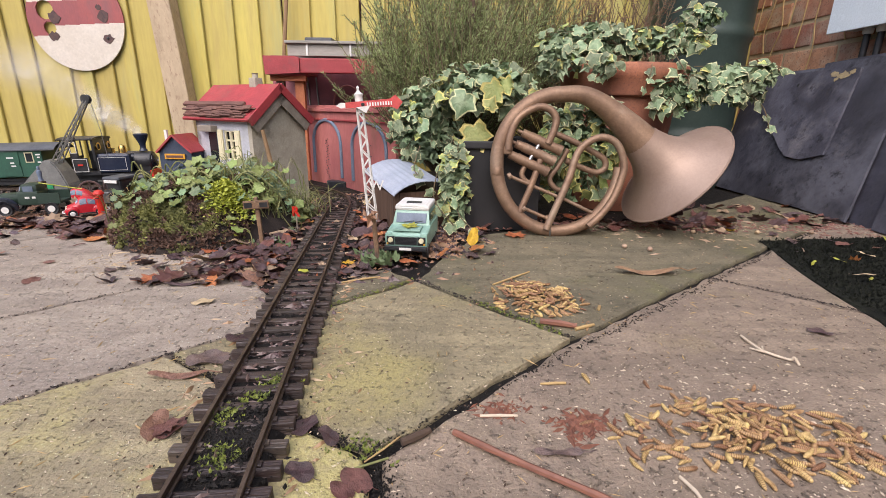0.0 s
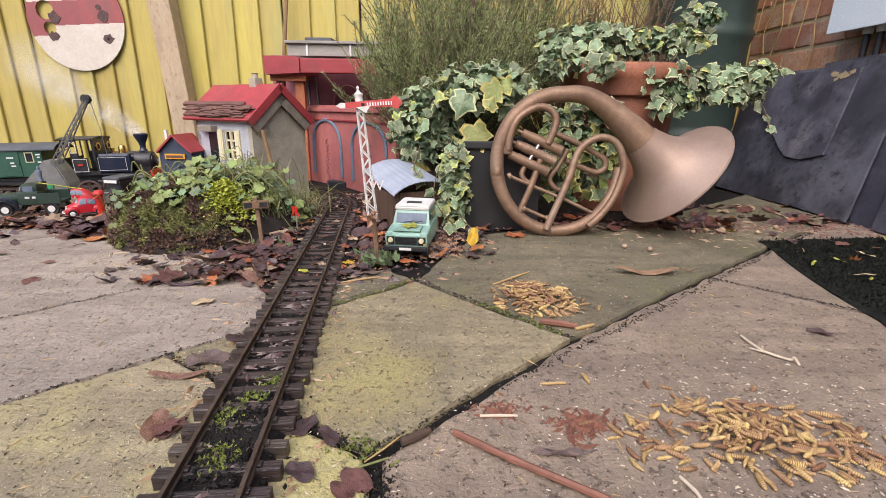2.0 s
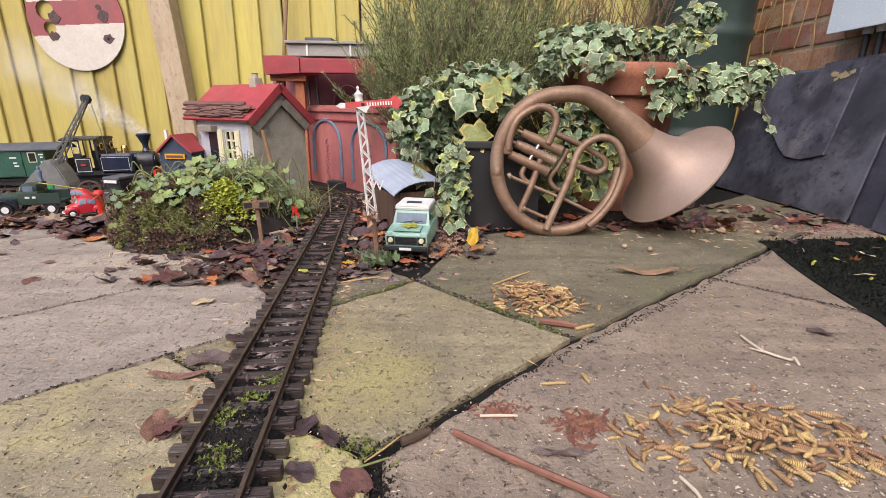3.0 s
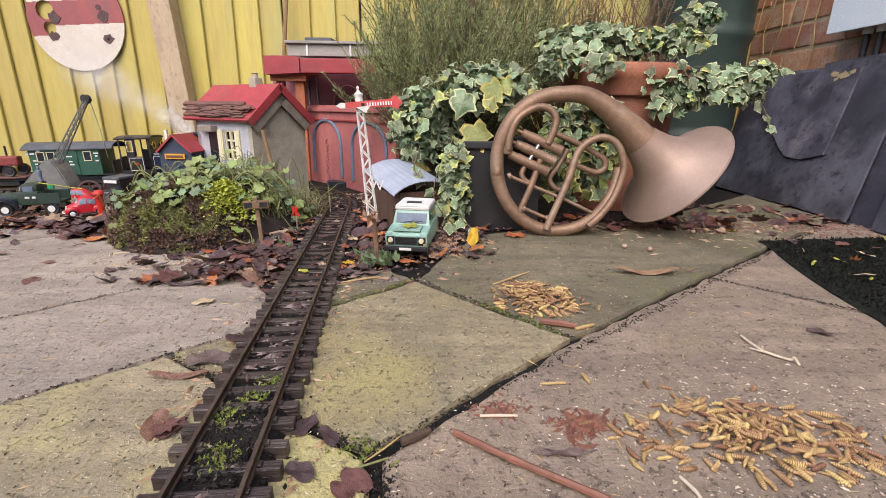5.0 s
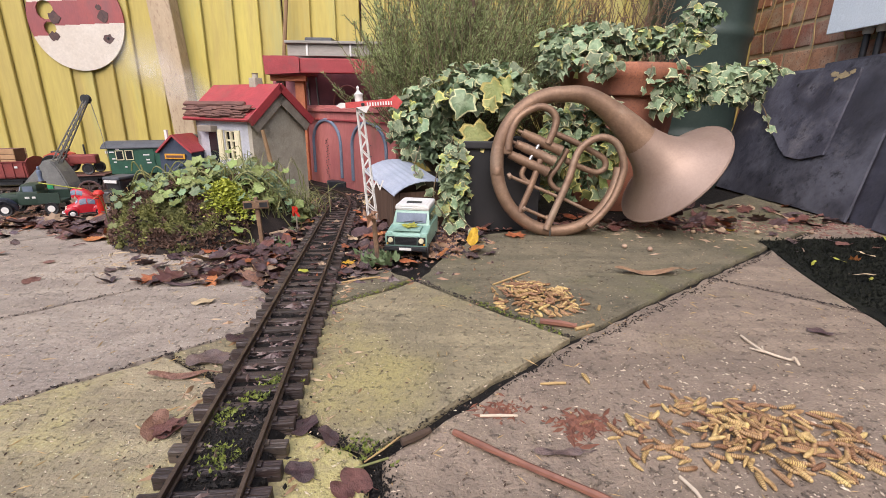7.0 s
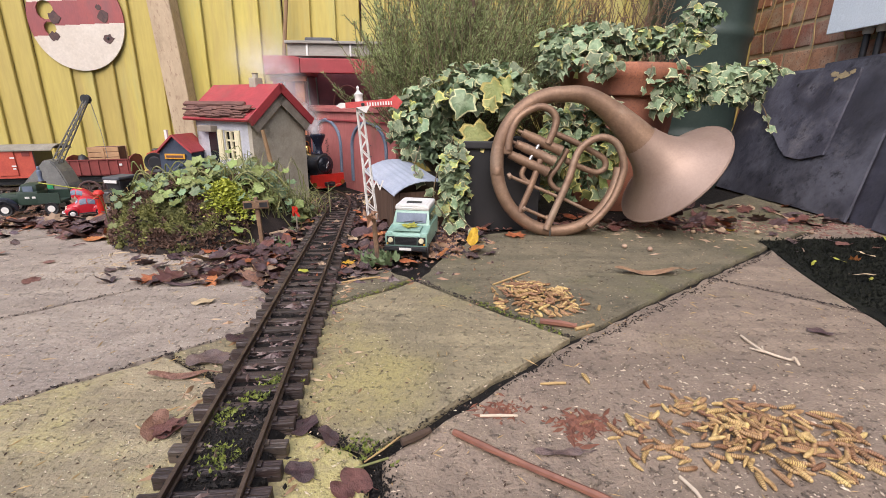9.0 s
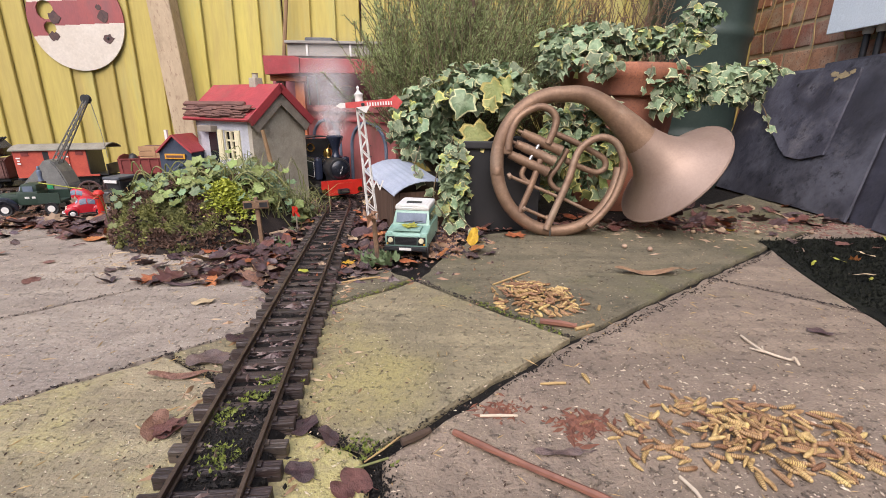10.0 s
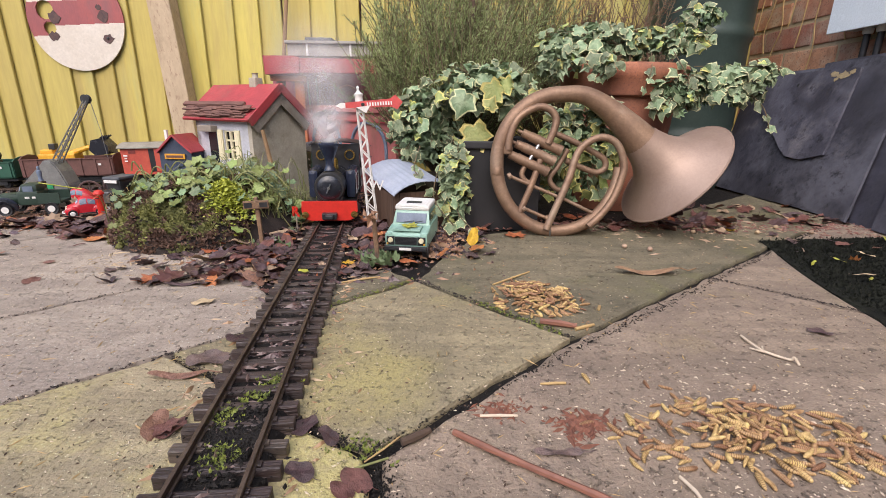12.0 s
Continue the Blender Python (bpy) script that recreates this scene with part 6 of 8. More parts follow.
def ivy_plant(label, blobs, trails, base):
    r = random.Random(len(label))
    t = thing("ivy_plant", label, "ivy", pose(*base), group="ivy")
    inv = Matrix.Translation(-Vector(base))
    stems = bmesh.new()
    under = bmesh.new()
    for c, rad, n, smin, smax, yel in blobs:
        c = Vector(c)
        for k in range(n):
            for _ in range(40):
                d = Vector((r.gauss(0, 1), r.gauss(0, 1), r.gauss(0, 1))).normalized()
                if d.y < 0.35 and d.z > -0.75:
                    break
            p = c + Vector((d.x * rad[0], d.y * rad[1], d.z * rad[2])) * r.uniform(0.72, 1.08)
            nrm = Vector((d.x * 0.5 + r.uniform(-0.9, 0.9), -0.6 + d.y * 0.4 + r.uniform(-0.5, 0.6), 0.5 + d.z * 0.4 + r.uniform(-0.6, 0.7)))
            s = r.uniform(smin, smax) * r.choice((0.7, 0.9, 1, 1.1))
            ob = new("leaf", r.choice(GOLD) if r.random() < yel else r.choice(PLAIN))
            ob.parent = t
            ob.matrix_basis = inv @ facing(p, nrm, r.gauss(0, 1.1), s)
            if k % 2:
                q = c + (p - c) * 0.35
                tube(stems, [inv @ q, inv @ (q.lerp(p, 0.5) + Vector((0, 0, 0.008))), inv @ p], 0.0009, 5)
        for k in range(n * 5):
            d = Vector((r.gauss(0, 1), r.gauss(0, 1), r.gauss(0, 1))).normalized()
            p = inv @ (c + Vector((d.x * rad[0], d.y * rad[1], d.z * rad[2])) * r.uniform(0.3, 0.92))
            s = r.uniform(0.008, 0.016)
            m = Matrix.Translation(p) @ Euler((r.uniform(-1.6, 0.6), r.uniform(-1, 1), r.uniform(0, 6.28))).to_matrix().to_4x4()
            pts = [(0, -s, 0), (s * 0.8, -s * 0.1, -s * 0.2), (s * 0.3, s * 0.3, 0), (0, s * 1.2, -s * 0.3), (-s * 0.3, s * 0.3, 0), (-s * 0.8, -s * 0.1, -s * 0.2)]
            vs = [under.verts.new(m @ Vector(q)) for q in pts]
            under.faces.new(vs[0:4])
            under.faces.new([vs[0], vs[3], vs[4], vs[5]])
    for tr in trails:
        pts = spline([Vector(p) for p in tr], 8)
        tube(stems, [inv @ p for p in pts], 0.0011, 5)
        for k in range(3, len(pts), 4):
            ob = new("leaf", r.choice(PLAIN))
            ob.parent = t
            ob.matrix_basis = inv @ facing(pts[k], (r.uniform(-0.5, 0.5), -1, r.uniform(0, 0.8)), r.gauss(0, 0.9), r.uniform(0.016, 0.028))
    part("stem", stems, M["stem"], t, "thin brown ivy stems", kind="stuff")
    part("inner_leaf", under, IVY_GREEN[0], t, "shaded inner leaves", kind="stuff")
    return t


iv = ivy_plant("variegated green and cream ivy tumbling over the black planter",
               [((-0.04, 1.09, 0.195), (0.092, 0.05, 0.095), 150, 0.013, 0.028, 0.08), ((0.085, 1.04, 0.275), (0.12, 0.07, 0.055), 90, 0.016, 0.034, 0.25),
                ((0.020, 0.905, 0.085), (0.028, 0.03, 0.095), 60, 0.013, 0.027, 0.3), ((0.275, 0.97, 0.15), (0.085, 0.03, 0.11), 120, 0.022, 0.042, 0.4)],
               [((0.03, 0.92, 0.14), (0.025, 0.88, 0.05), (0.06, 0.85, 0.012)), ((0.0, 0.93, 0.15), (-0.02, 0.90, 0.07), (0.02, 0.86, 0.02)),
                ((-0.05, 0.97, 0.16), (-0.06, 0.93, 0.12), (-0.045, 0.92, 0.10))], (0.1, 1.02, 0.15))
for x, y, z, s, sp, k in ((0.055, 0.93, 0.205, 0.062, 0.3, 2), (0.042, 0.96, 0.262, 0.058, -0.4, 0), (0.088, 0.97, 0.285, 0.05, 0.5, 2), (0.085, 0.94, 0.235, 0.032, 2.6, 2), (0.12, 0.99, 0.295, 0.04, 0.2, 2)):
    ob = new("leaf", IVY[k])
    ob.parent = iv
    ob.matrix_basis = Matrix.Translation((-0.1, -1.02, -0.15)) @ facing((x, y, z), (0.1, -1, 0.35), sp, s)
ivy_plant("variegated cream-edged ivy hanging from the terracotta pot",
          [((0.36, 1.20, 0.392), (0.13, 0.06, 0.04), 74, 0.015, 0.034, 0.2), ((0.53, 1.19, 0.392), (0.10, 0.05, 0.035), 46, 0.015, 0.034, 0.2), ((0.600, 1.09, 0.290), (0.11, 0.05, 0.048), 50, 0.018, 0.042, 0.15),
           ((0.25, 1.12, 0.34), (0.05, 0.05, 0.05), 34, 0.016, 0.034, 0.3), ((0.33, 1.06, 0.325), (0.05, 0.03, 0.03), 9, 0.016, 0.032, 0.2), ((0.50, 1.06, 0.27), (0.06, 0.02, 0.05), 24, 0.016, 0.034, 0.15), ((0.60, 1.2, 0.445), (0.06, 0.03, 0.035), 18, 0.016, 0.032, 0.2),
           ((0.70, 1.1, 0.315), (0.06, 0.03, 0.03), 14, 0.016, 0.032, 0.1)],
          [((0.45, 1.1, 0.36), (0.44, 1.06, 0.32), (0.43, 1.06, 0.28)), ((0.5, 1.1, 0.36), (0.52, 1.05, 0.29), (0.50, 1.06, 0.24)), ((0.55, 1.1, 0.33), (0.68, 1.08, 0.33), (0.74, 1.08, 0.325)),
           ((0.64, 1.1, 0.30), (0.69, 1.06, 0.25), (0.71, 1.05, 0.20)), ((0.33, 1.1, 0.36), (0.34, 1.06, 0.32), (0.33, 1.05, 0.30))], (0.435, 1.215, 0.3))

M["needle"] = mat("dark_needle_foliage", (0.29, 0.345, 0.125), (0.18, 0.225, 0.085), 14, 0.65, bump=0.1)
M["needle_brown"] = mat("dry_brown_twigs", (0.26, 0.13, 0.085), (0.17, 0.085, 0.06), 9, 0.8, bump=0.1)


def needle_shrub(name, label, base, spread, height, stems, material, needles, length, seed, lean=(0, 0)):
    """Upright twiggy shrub: stems with side sprigs set with fine needles."""
    r = random.Random(seed)
    bm, st = bmesh.new(), bmesh.new()
    for k in range(stems):
        a, q = r.uniform(0, 6.28), math.sqrt(r.random())
        ox, oy = q * math.cos(a) * spread[0], q * math.sin(a) * spread[1]
        h = height * r.uniform(0.55, 1.05) * (1 - 0.3 * q * q)
        p0 = Vector((ox * 0.25, oy * 0.3, 0))
        p2 = Vector((ox * 1.15 + lean[0] + r.uniform(-0.07, 0.07), oy + lean[1], h))
        p1 = p0.lerp(p2, 0.5) + Vector((ox * 0.25, oy * 0.2, 0.02))
        pts = spline([p0, p1, p2], 7)
        tube(st, pts, [0.0022 - 0.0014 * i / (len(pts) - 1) for i in range(len(pts))], 4, caps=False)
        d = (p2 - p1).normalized()
        sprigs = [pts[2:]]
        for q in range(6):
            k0 = r.randint(3, len(pts) - 2)
            w = (d + Vector((r.uniform(-1, 1), r.uniform(-1, 1), r.uniform(-0.35, 0.5)))).normalized() * height * r.uniform(0.12, 0.26)
            sprigs.append(spline([pts[k0], pts[k0] + w * 0.5 + Vector((0, 0, -0.004)), pts[k0] + w + Vector((0, 0, 0.012))], 4))
            tube(st, sprigs[-1], 0.0008, 3, caps=False)
        for i in range(needles):
            line = sprigs[i % 7]
            f = (r.random() ** 0.8) * (len(line) - 1)
            j = min(int(f), len(line) - 2)
            p = line[j].lerp(line[j + 1], f - j)
            w = ((line[j + 1] - line[j]).normalized() * 0.8 + Vector((r.uniform(-1, 1), r.uniform(-1, 1), r.uniform(-1, 1))) * 0.8).normalized()
            ln = length * r.uniform(0.6, 1.3)
            s = w.cross(Vector((r.uniform(-1, 1), r.uniform(-1, 1), 0.3))).normalized() * length * 0.075
            bm.faces.new([bm.verts.new(v) for v in (p - s * 0.4, p + w * ln * 0.5 - s, p + w * ln, p + w * ln * 0.5 + s)])
    t = thing(name, label, "shrub", pose(*base))
    part("foliage", bm, material, t, kind="stuff")
    part("stem", st, M["stem"], t, "thin woody stems", kind="stuff")


needle_shrub("evergreen_shrub", "dense dark green needle-leaved shrub", (0.01, 1.20, 0.08), (0.18, 0.10), 0.40, 210, M["needle"], 330, 0.0105, 3)
needle_shrub("evergreen_shrub", "tall feathery green needle-leaved shrub", (0.06, 1.34, 0.10), (0.24, 0.08), 0.55, 170, M["needle"], 330, 0.0115, 4)
needle_shrub("dry_shrub", "dry brown twiggy shrub before the fence", (0.36, 1.52, 0.12), (0.32, 0.08), 0.54, 200, M["needle_brown"], 170, 0.009, 6)
tagged(part("shrub_support", T([(0, 0, 0), (0.0, 0.0, 0.3), (-0.012, 0, 0.55)], [0.014, 0.012, 0.011], 10), M["bark"], m=pose(0.072, 1.28, 0)), "thick brown shrub trunk", "trunk")
# planter legs for the shrubs: a low black trough behind the horn box
tagged(part("back_trough", B(0.12, 1.3, 0.07, 0.28, 0.16, 0.14, bevel=0.004), M["black_plastic"]), "low black trough behind the ivy", "trough")

M["moss"] = mat("brownish_moss", (0.29, 0.285, 0.085), (0.14, 0.15, 0.052), 34, 0.85, bump=0.3)
M["moss_brown"] = mat("purple_brown_moss", (0.20, 0.115, 0.075), (0.11, 0.066, 0.05), 40, 0.85)
M["sedum"] = mat("lime_sedum", (0.42, 0.44, 0.045), (0.30, 0.34, 0.04), 50, 0.5, bump=0.1)
M["lobed"] = mat("blue_green_leaf", (0.19, 0.26, 0.12), (0.12, 0.175, 0.08), 40, 0.5, bump=0.2, vary=0.35)
M["lobed_young"] = mat("yellow_green_leaf", (0.27, 0.31, 0.085), (0.17, 0.22, 0.06), 60, 0.5, bump=0.25, vary=0.4)
M["grass"] = mat("green_grass", (0.15, 0.19, 0.055), (0.27, 0.25, 0.10), 30, 0.6, bump=0.1)
M["straw"] = mat("dry_straw", (0.52, 0.36, 0.15), (0.42, 0.28, 0.12), 30, 0.7)


def mound_z(x, y):
    d = ((x + 0.46) / 0.165) ** 2 + ((y - 0.90) / 0.185) ** 2
    return 0.125 * math.sqrt(max(0.0, 1 - d)) * (0.8 + 0.25 * noise.noise((x * 14, y * 14, 2)))


def planted_mound():
    r = random.Random(21)
    t = thing("planted_mound", "small mound of moss, trailing leaves, sedum and grass beside the track", "plants")
    bm = bmesh.new()
    n = 44
    g = [[bm.verts.new((-0.64 + 0.36 * i / n, 0.70 + 0.40 * j / n, mound_z(-0.64 + 0.36 * i / n, 0.70 + 0.40 * j / n) - 0.012)) for i in range(n + 1)] for j in range(n + 1)]
    for j in range(n):
        for i in range(n):
            bm.faces.new((g[j][i], g[j][i + 1], g[j + 1][i + 1], g[j + 1][i]))
    part("soil", bm, M["soil"], t, "dark soil", smooth=True)
    ms, mb = bmesh.new(), bmesh.new()
    for k in range(9500):
        x, y = r.uniform(-0.62, -0.34), r.uniform(0.705, 0.93)
        z = mound_z(x, y)
        if z <= 0.004 or (x > -0.38 and r.random() < 0.5):
            continue
        base = Vector((x, y, z - 0.006 + 0.02 * noise.noise((x * 40, y * 40, z * 40))))
        for q in range(6):
            w = Vector((r.uniform(-1, 1), r.uniform(-1.3, 0.7), r.uniform(-0.2, 1.2))).normalized() * r.uniform(0.003, 0.0085)
            s = w.cross(Vector((r.uniform(-1, 1), r.uniform(-1, 1), 0.2))).normalized() * 0.0016
            into = ms if noise.noise((x * 30, y * 30, 5 + z * 30)) + r.uniform(-0.2, 0.2) > 0.02 else mb
            into.faces.new([into.verts.new(v) for v in (base, base + w * 0.5 + s, base + w, base + w * 0.5 - s)])
    part("moss", ms, M["moss"], t, "olive green moss", kind="stuff")
    part("dry_moss", mb, M["moss_brown"], t, "dark purple-brown moss", kind="stuff")
    sd = bmesh.new()
    for k in range(950):
        x, y = r.gauss(-0.377, 0.016), r.gauss(0.80, 0.016)
        z = max(0.0, mound_z(x, y)) + 0.006 + 0.032 * math.exp(-((x + 0.378) / 0.03) ** 2 - ((y - 0.80) / 0.03) ** 2) * r.uniform(0.2, 1.0)
        s = r.uniform(0.0018, 0.0036)
        m = Matrix.Translation((x, y, z)) @ Euler((r.uniform(-1.2, 0.3), r.uniform(-0.7, 0.7), r.uniform(0, 6.28))).to_matrix().to_4x4()
        sd.faces.new([sd.verts.new(m @ Vector((s * math.cos(a), s * math.sin(a), 0.3 * s * math.cos(2 * a)))) for a in [math.pi * i / 3 for i in range(6)]])
    part("sedum", sd, M["sedum"], t, "bright lime-green sedum", kind="stuff")
    lf = bmesh.new()
    ring = []
    for i in range(30):
        a = 2 * math.pi * i / 30
        q = (1 + 0.07 * math.cos(5 * a)) * (0.93 + 0.07 * math.cos(10 * a)) * (0.75 if abs(a - 3 * math.pi / 2) < 0.3 else 1)
        ring.append((0.5 * q * math.cos(a), 0.5 + 0.5 * q * math.sin(a), 0.10 * math.cos(5 * a) * 0.6 + 0.08))
    c = lf.verts.new((0, 0.4, 0))
    vs = [lf.verts.new(p) for p in ring]
    for i in range(30):
        f = lf.faces.new((c, vs[i], vs[(i + 1) % 30]))
        f.smooth = True
    me = bpy.data.meshes.new("lobed_leaf")
    lf.to_mesh(me)
    lf.free()
    me.materials.append(M["lobed"])
    young = me.copy()
    young.name = "young_leaf"
    young.materials[0] = M["lobed_young"]
    stalk = bmesh.new()
    for k in range(-110, 300):
        x, y = r.uniform(-0.60, -0.35), (0.80 if k >= 0 else 0.76) + 0.2 * r.random() ** 1.2
        z = max(0.0, mound_z(x, y)) + r.uniform(0.0, 0.026)
        if k <= 215 and (mound_z(x, y) < 0.012 or (x < -0.575 and y < 0.92)):
            continue
        if 215 < k <= 245:
            x, y = r.uniform(-0.35, -0.30), r.uniform(0.88, 0.98)
            z = r.uniform(0.01, 0.035)
        if k > 245:
            x, y = r.uniform(-0.375, -0.325), r.uniform(0.80, 0.92)
            z = max(0.0, mound_z(x, y)) + r.uniform(0.004, 0.02)
        s = r.choice((0.007, 0.010, 0.014, 0.018, 0.024)) * r.uniform(0.8, 1.1)
        p = Vector((x, y, z))
        ob = new("lobed_leaf", young if noise.noise((x * 16, y * 16, 3)) + r.uniform(-0.3, 0.3) > 0.05 or k > 245 else me)
        ob.parent = t
        ob.matrix_basis = facing(p, (r.uniform(-0.7, 0.7), r.uniform(-1, 0.1), r.uniform(0.5, 1.2)), r.uniform(-2, 2), s)
        if k % 2:
            b = Vector((x + r.uniform(-0.03, 0.03), y + r.uniform(-0.01, 0.04), max(0, z - 0.06)))
            tube(stalk, spline([b, b.lerp(p, 0.5) + Vector((r.uniform(-0.01, 0.01), 0, 0.012)), p], 3), 0.0009, 4)
    for k in range(70):
        p = Vector((r.uniform(-0.40, -0.285), r.uniform(0.86, 1.0), 0))
        p.z = max(0.0, mound_z(p.x, p.y)) + r.uniform(0.01, 0.055) * (1 if p.x < -0.33 else 0.55)
        ob = new("lobed_leaf", young if r.random() < 0.45 else me)
        ob.parent = t
        ob.matrix_basis = facing(p, (r.uniform(-0.7, 0.7), r.uniform(-1, 0.1), r.uniform(0.3, 1.0)), r.uniform(-2, 2), r.choice((0.008, 0.012, 0.016, 0.022)))
        tube(stalk, spline([Vector((p.x + r.uniform(-0.04, 0.04), p.y + 0.02, 0.0)), p + Vector((r.uniform(-0.02, 0.02), 0.01, -0.005)), p], 3), 0.0008, 4)
    for k in range(34):
        b = Vector((r.uniform(-0.56, -0.36), r.uniform(0.84, 0.95), 0.09))
        e = b + Vector((r.uniform(-0.09, 0.09), r.uniform(-0.04, 0.02), r.uniform(-0.04, 0.03)))
        tube(stalk, spline([b, b.lerp(e, 0.5) + Vector((0, -0.01, 0.03)), e], 5), 0.0013, 5)
    part("stalk", stalk, M["grass"], t, "pale green stalks", kind="stuff")
    gr = bmesh.new()

    def blades(n, cx, cy, sx, sy, z, h, fall):
        for k in range(n):
            b = Vector((r.gauss(cx, sx), r.gauss(cy, sy), z))
            a, ln = r.uniform(0, 6.28), h * r.uniform(0.5, 1.2)
            o = Vector((math.cos(a), math.sin(a), 0)) * ln * fall * r.uniform(0.2, 1.1)
            pts = [b, b + o * 0.25 + Vector((0, 0, ln * 0.55)), b + o * 0.65 + Vector((0, 0, ln * 0.85)), b + o * 1.1 + Vector((0, 0, ln * r.uniform(0.55, 0.95)))]
            s = Vector((math.cos(a + 1.57), math.sin(a + 1.57), 0)) * r.uniform(0.0008, 0.0016)
            for i in range(3):
                w0, w1 = 1 - i * 0.28, 1 - (i + 1) * 0.28
                gr.faces.new([gr.verts.new(v) for v in (pts[i] - s * w0, pts[i] + s * w0, pts[i + 1] + s * w1, pts[i + 1] - s * w1)])

    blades(260, -0.335, 0.99, 0.028, 0.03, 0.0, 0.066, 1.7)
    blades(70, -0.35, 0.88, 0.02, 0.03, 0.03, 0.05, 1.2)
    blades(90, -0.42, 1.0, 0.05, 0.02, 0.06, 0.075, 1.1)
    blades(40, -0.58, 0.86, 0.015, 0.03, 0.04, 0.045, 0.7)
    part("grass", gr, M["grass"], t, "thin green grass blades", kind="stuff")
    gr = bmesh.new()
    blades(80, -0.592, 0.87, 0.012, 0.02, 0.025, 0.055, 1.2)
    part("straw", gr, M["straw"], t, "dry yellow straw", kind="stuff")


planted_mound()


def letter_marker():
    t = thing("letter_marker", "small red letter R on a thin stem among leaves", "marker", pose(-0.287, 0.88, 0.0, 0, 0, -12))
    part("stem", T([(0, 0.002, 0), (0, 0.002, 0.046)], 0.0015, 6), M["grey_wood"], t, "thin grey stem")
    cu = bpy.data.curves.new("letter_r", "FONT")
    cu.body, cu.size, cu.extrude, cu.align_x, cu.offset = "R", 0.026, 0.0012, "CENTER", 0.0008
    cu.materials.append(M["red_paint"])
    face = new("letter", cu)
    face.parent = t
    face.matrix_basis = pose(0, 0, 0.030, 90, 0, 0)
    tagged(face, "red letter R")


letter_marker()


# ---- fallen leaves ----
def leaf_mesh(kind, material, seed):
    r = random.Random(seed)
    if kind == "maple":
        half = [(0.0, -0.5), (0.06, -0.42), (0.30, -0.44), (0.24, -0.26), (0.52, -0.12), (0.34, 0.0), (0.46, 0.24), (0.22, 0.16), (0.14, 0.34)]
        out = half + [(0.0, 0.5)] + [(-x, y) for x, y in half[:0:-1]]
    else:
        w = 0.30 if kind == "oval" else 0.10
        out = [(w * math.sin(a) * (1 + 0.15 * math.sin(3 * a + seed)), -0.5 * math.cos(a)) for a in [2 * math.pi * i / 18 for i in range(18)]]
    cx, cy, tw = r.uniform(-0.1, 0.4), r.uniform(-0.05, 0.25), r.uniform(-0.4, 0.4)

    def z(x, y):
        return cx * x * x * 1.6 + cy * y * y * 0.7 + tw * x * y + 0.07 * math.sin(11 * x + seed) * math.cos(8 * y)

    bm = bmesh.new()
    lo = min(z(x, y) for x, y in out)
    o = [bm.verts.new((x, y, z(x, y) - min(lo, 0))) for x, y in out]
    i_ = [bm.verts.new((x * 0.5, y * 0.55, z(x * 0.5, y * 0.55) - min(lo, 0))) for x, y in out]
    n = len(out)
    c = bm.verts.new((0, 0, -min(lo, 0)))
    for k in range(n):
        bm.faces.new((o[k], o[(k + 1) % n], i_[(k + 1) % n], i_[k]))
        bm.faces.new((i_[k], i_[(k + 1) % n], c))
    tube(bm, [(0, -0.48, z(0, -0.48) - min(lo, 0)), (0.02, -0.62, 0.05), (0.05, -0.75, 0.08)], 0.012, 4)
    for f in bm.faces:
        f.smooth = True
    me = bpy.data.meshes.new("fallen_leaf")
    bm.to_mesh(me)
    bm.free()
    me.materials.append(material)
    return me


KINDS = {}


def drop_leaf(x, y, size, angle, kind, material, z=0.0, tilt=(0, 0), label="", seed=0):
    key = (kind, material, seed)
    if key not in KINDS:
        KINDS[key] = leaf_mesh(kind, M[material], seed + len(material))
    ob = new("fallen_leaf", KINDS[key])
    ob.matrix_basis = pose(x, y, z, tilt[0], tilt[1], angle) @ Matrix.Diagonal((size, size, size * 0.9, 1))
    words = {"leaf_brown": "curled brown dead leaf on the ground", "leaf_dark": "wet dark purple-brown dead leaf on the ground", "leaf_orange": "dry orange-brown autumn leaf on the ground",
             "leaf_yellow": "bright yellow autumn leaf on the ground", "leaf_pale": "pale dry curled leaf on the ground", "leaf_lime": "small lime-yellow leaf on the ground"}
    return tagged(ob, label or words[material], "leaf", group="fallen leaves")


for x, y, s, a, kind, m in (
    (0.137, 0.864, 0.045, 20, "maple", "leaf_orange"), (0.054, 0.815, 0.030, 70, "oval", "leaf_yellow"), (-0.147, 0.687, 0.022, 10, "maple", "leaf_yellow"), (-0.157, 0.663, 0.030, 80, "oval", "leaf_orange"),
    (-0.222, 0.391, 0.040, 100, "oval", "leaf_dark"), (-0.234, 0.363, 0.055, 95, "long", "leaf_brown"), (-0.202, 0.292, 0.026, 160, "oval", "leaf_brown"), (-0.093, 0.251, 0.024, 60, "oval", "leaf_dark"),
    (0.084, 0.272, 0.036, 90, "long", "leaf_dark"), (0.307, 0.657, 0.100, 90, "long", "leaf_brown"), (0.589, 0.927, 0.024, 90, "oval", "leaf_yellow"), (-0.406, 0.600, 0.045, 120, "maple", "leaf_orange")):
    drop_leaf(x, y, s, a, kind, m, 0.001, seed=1)
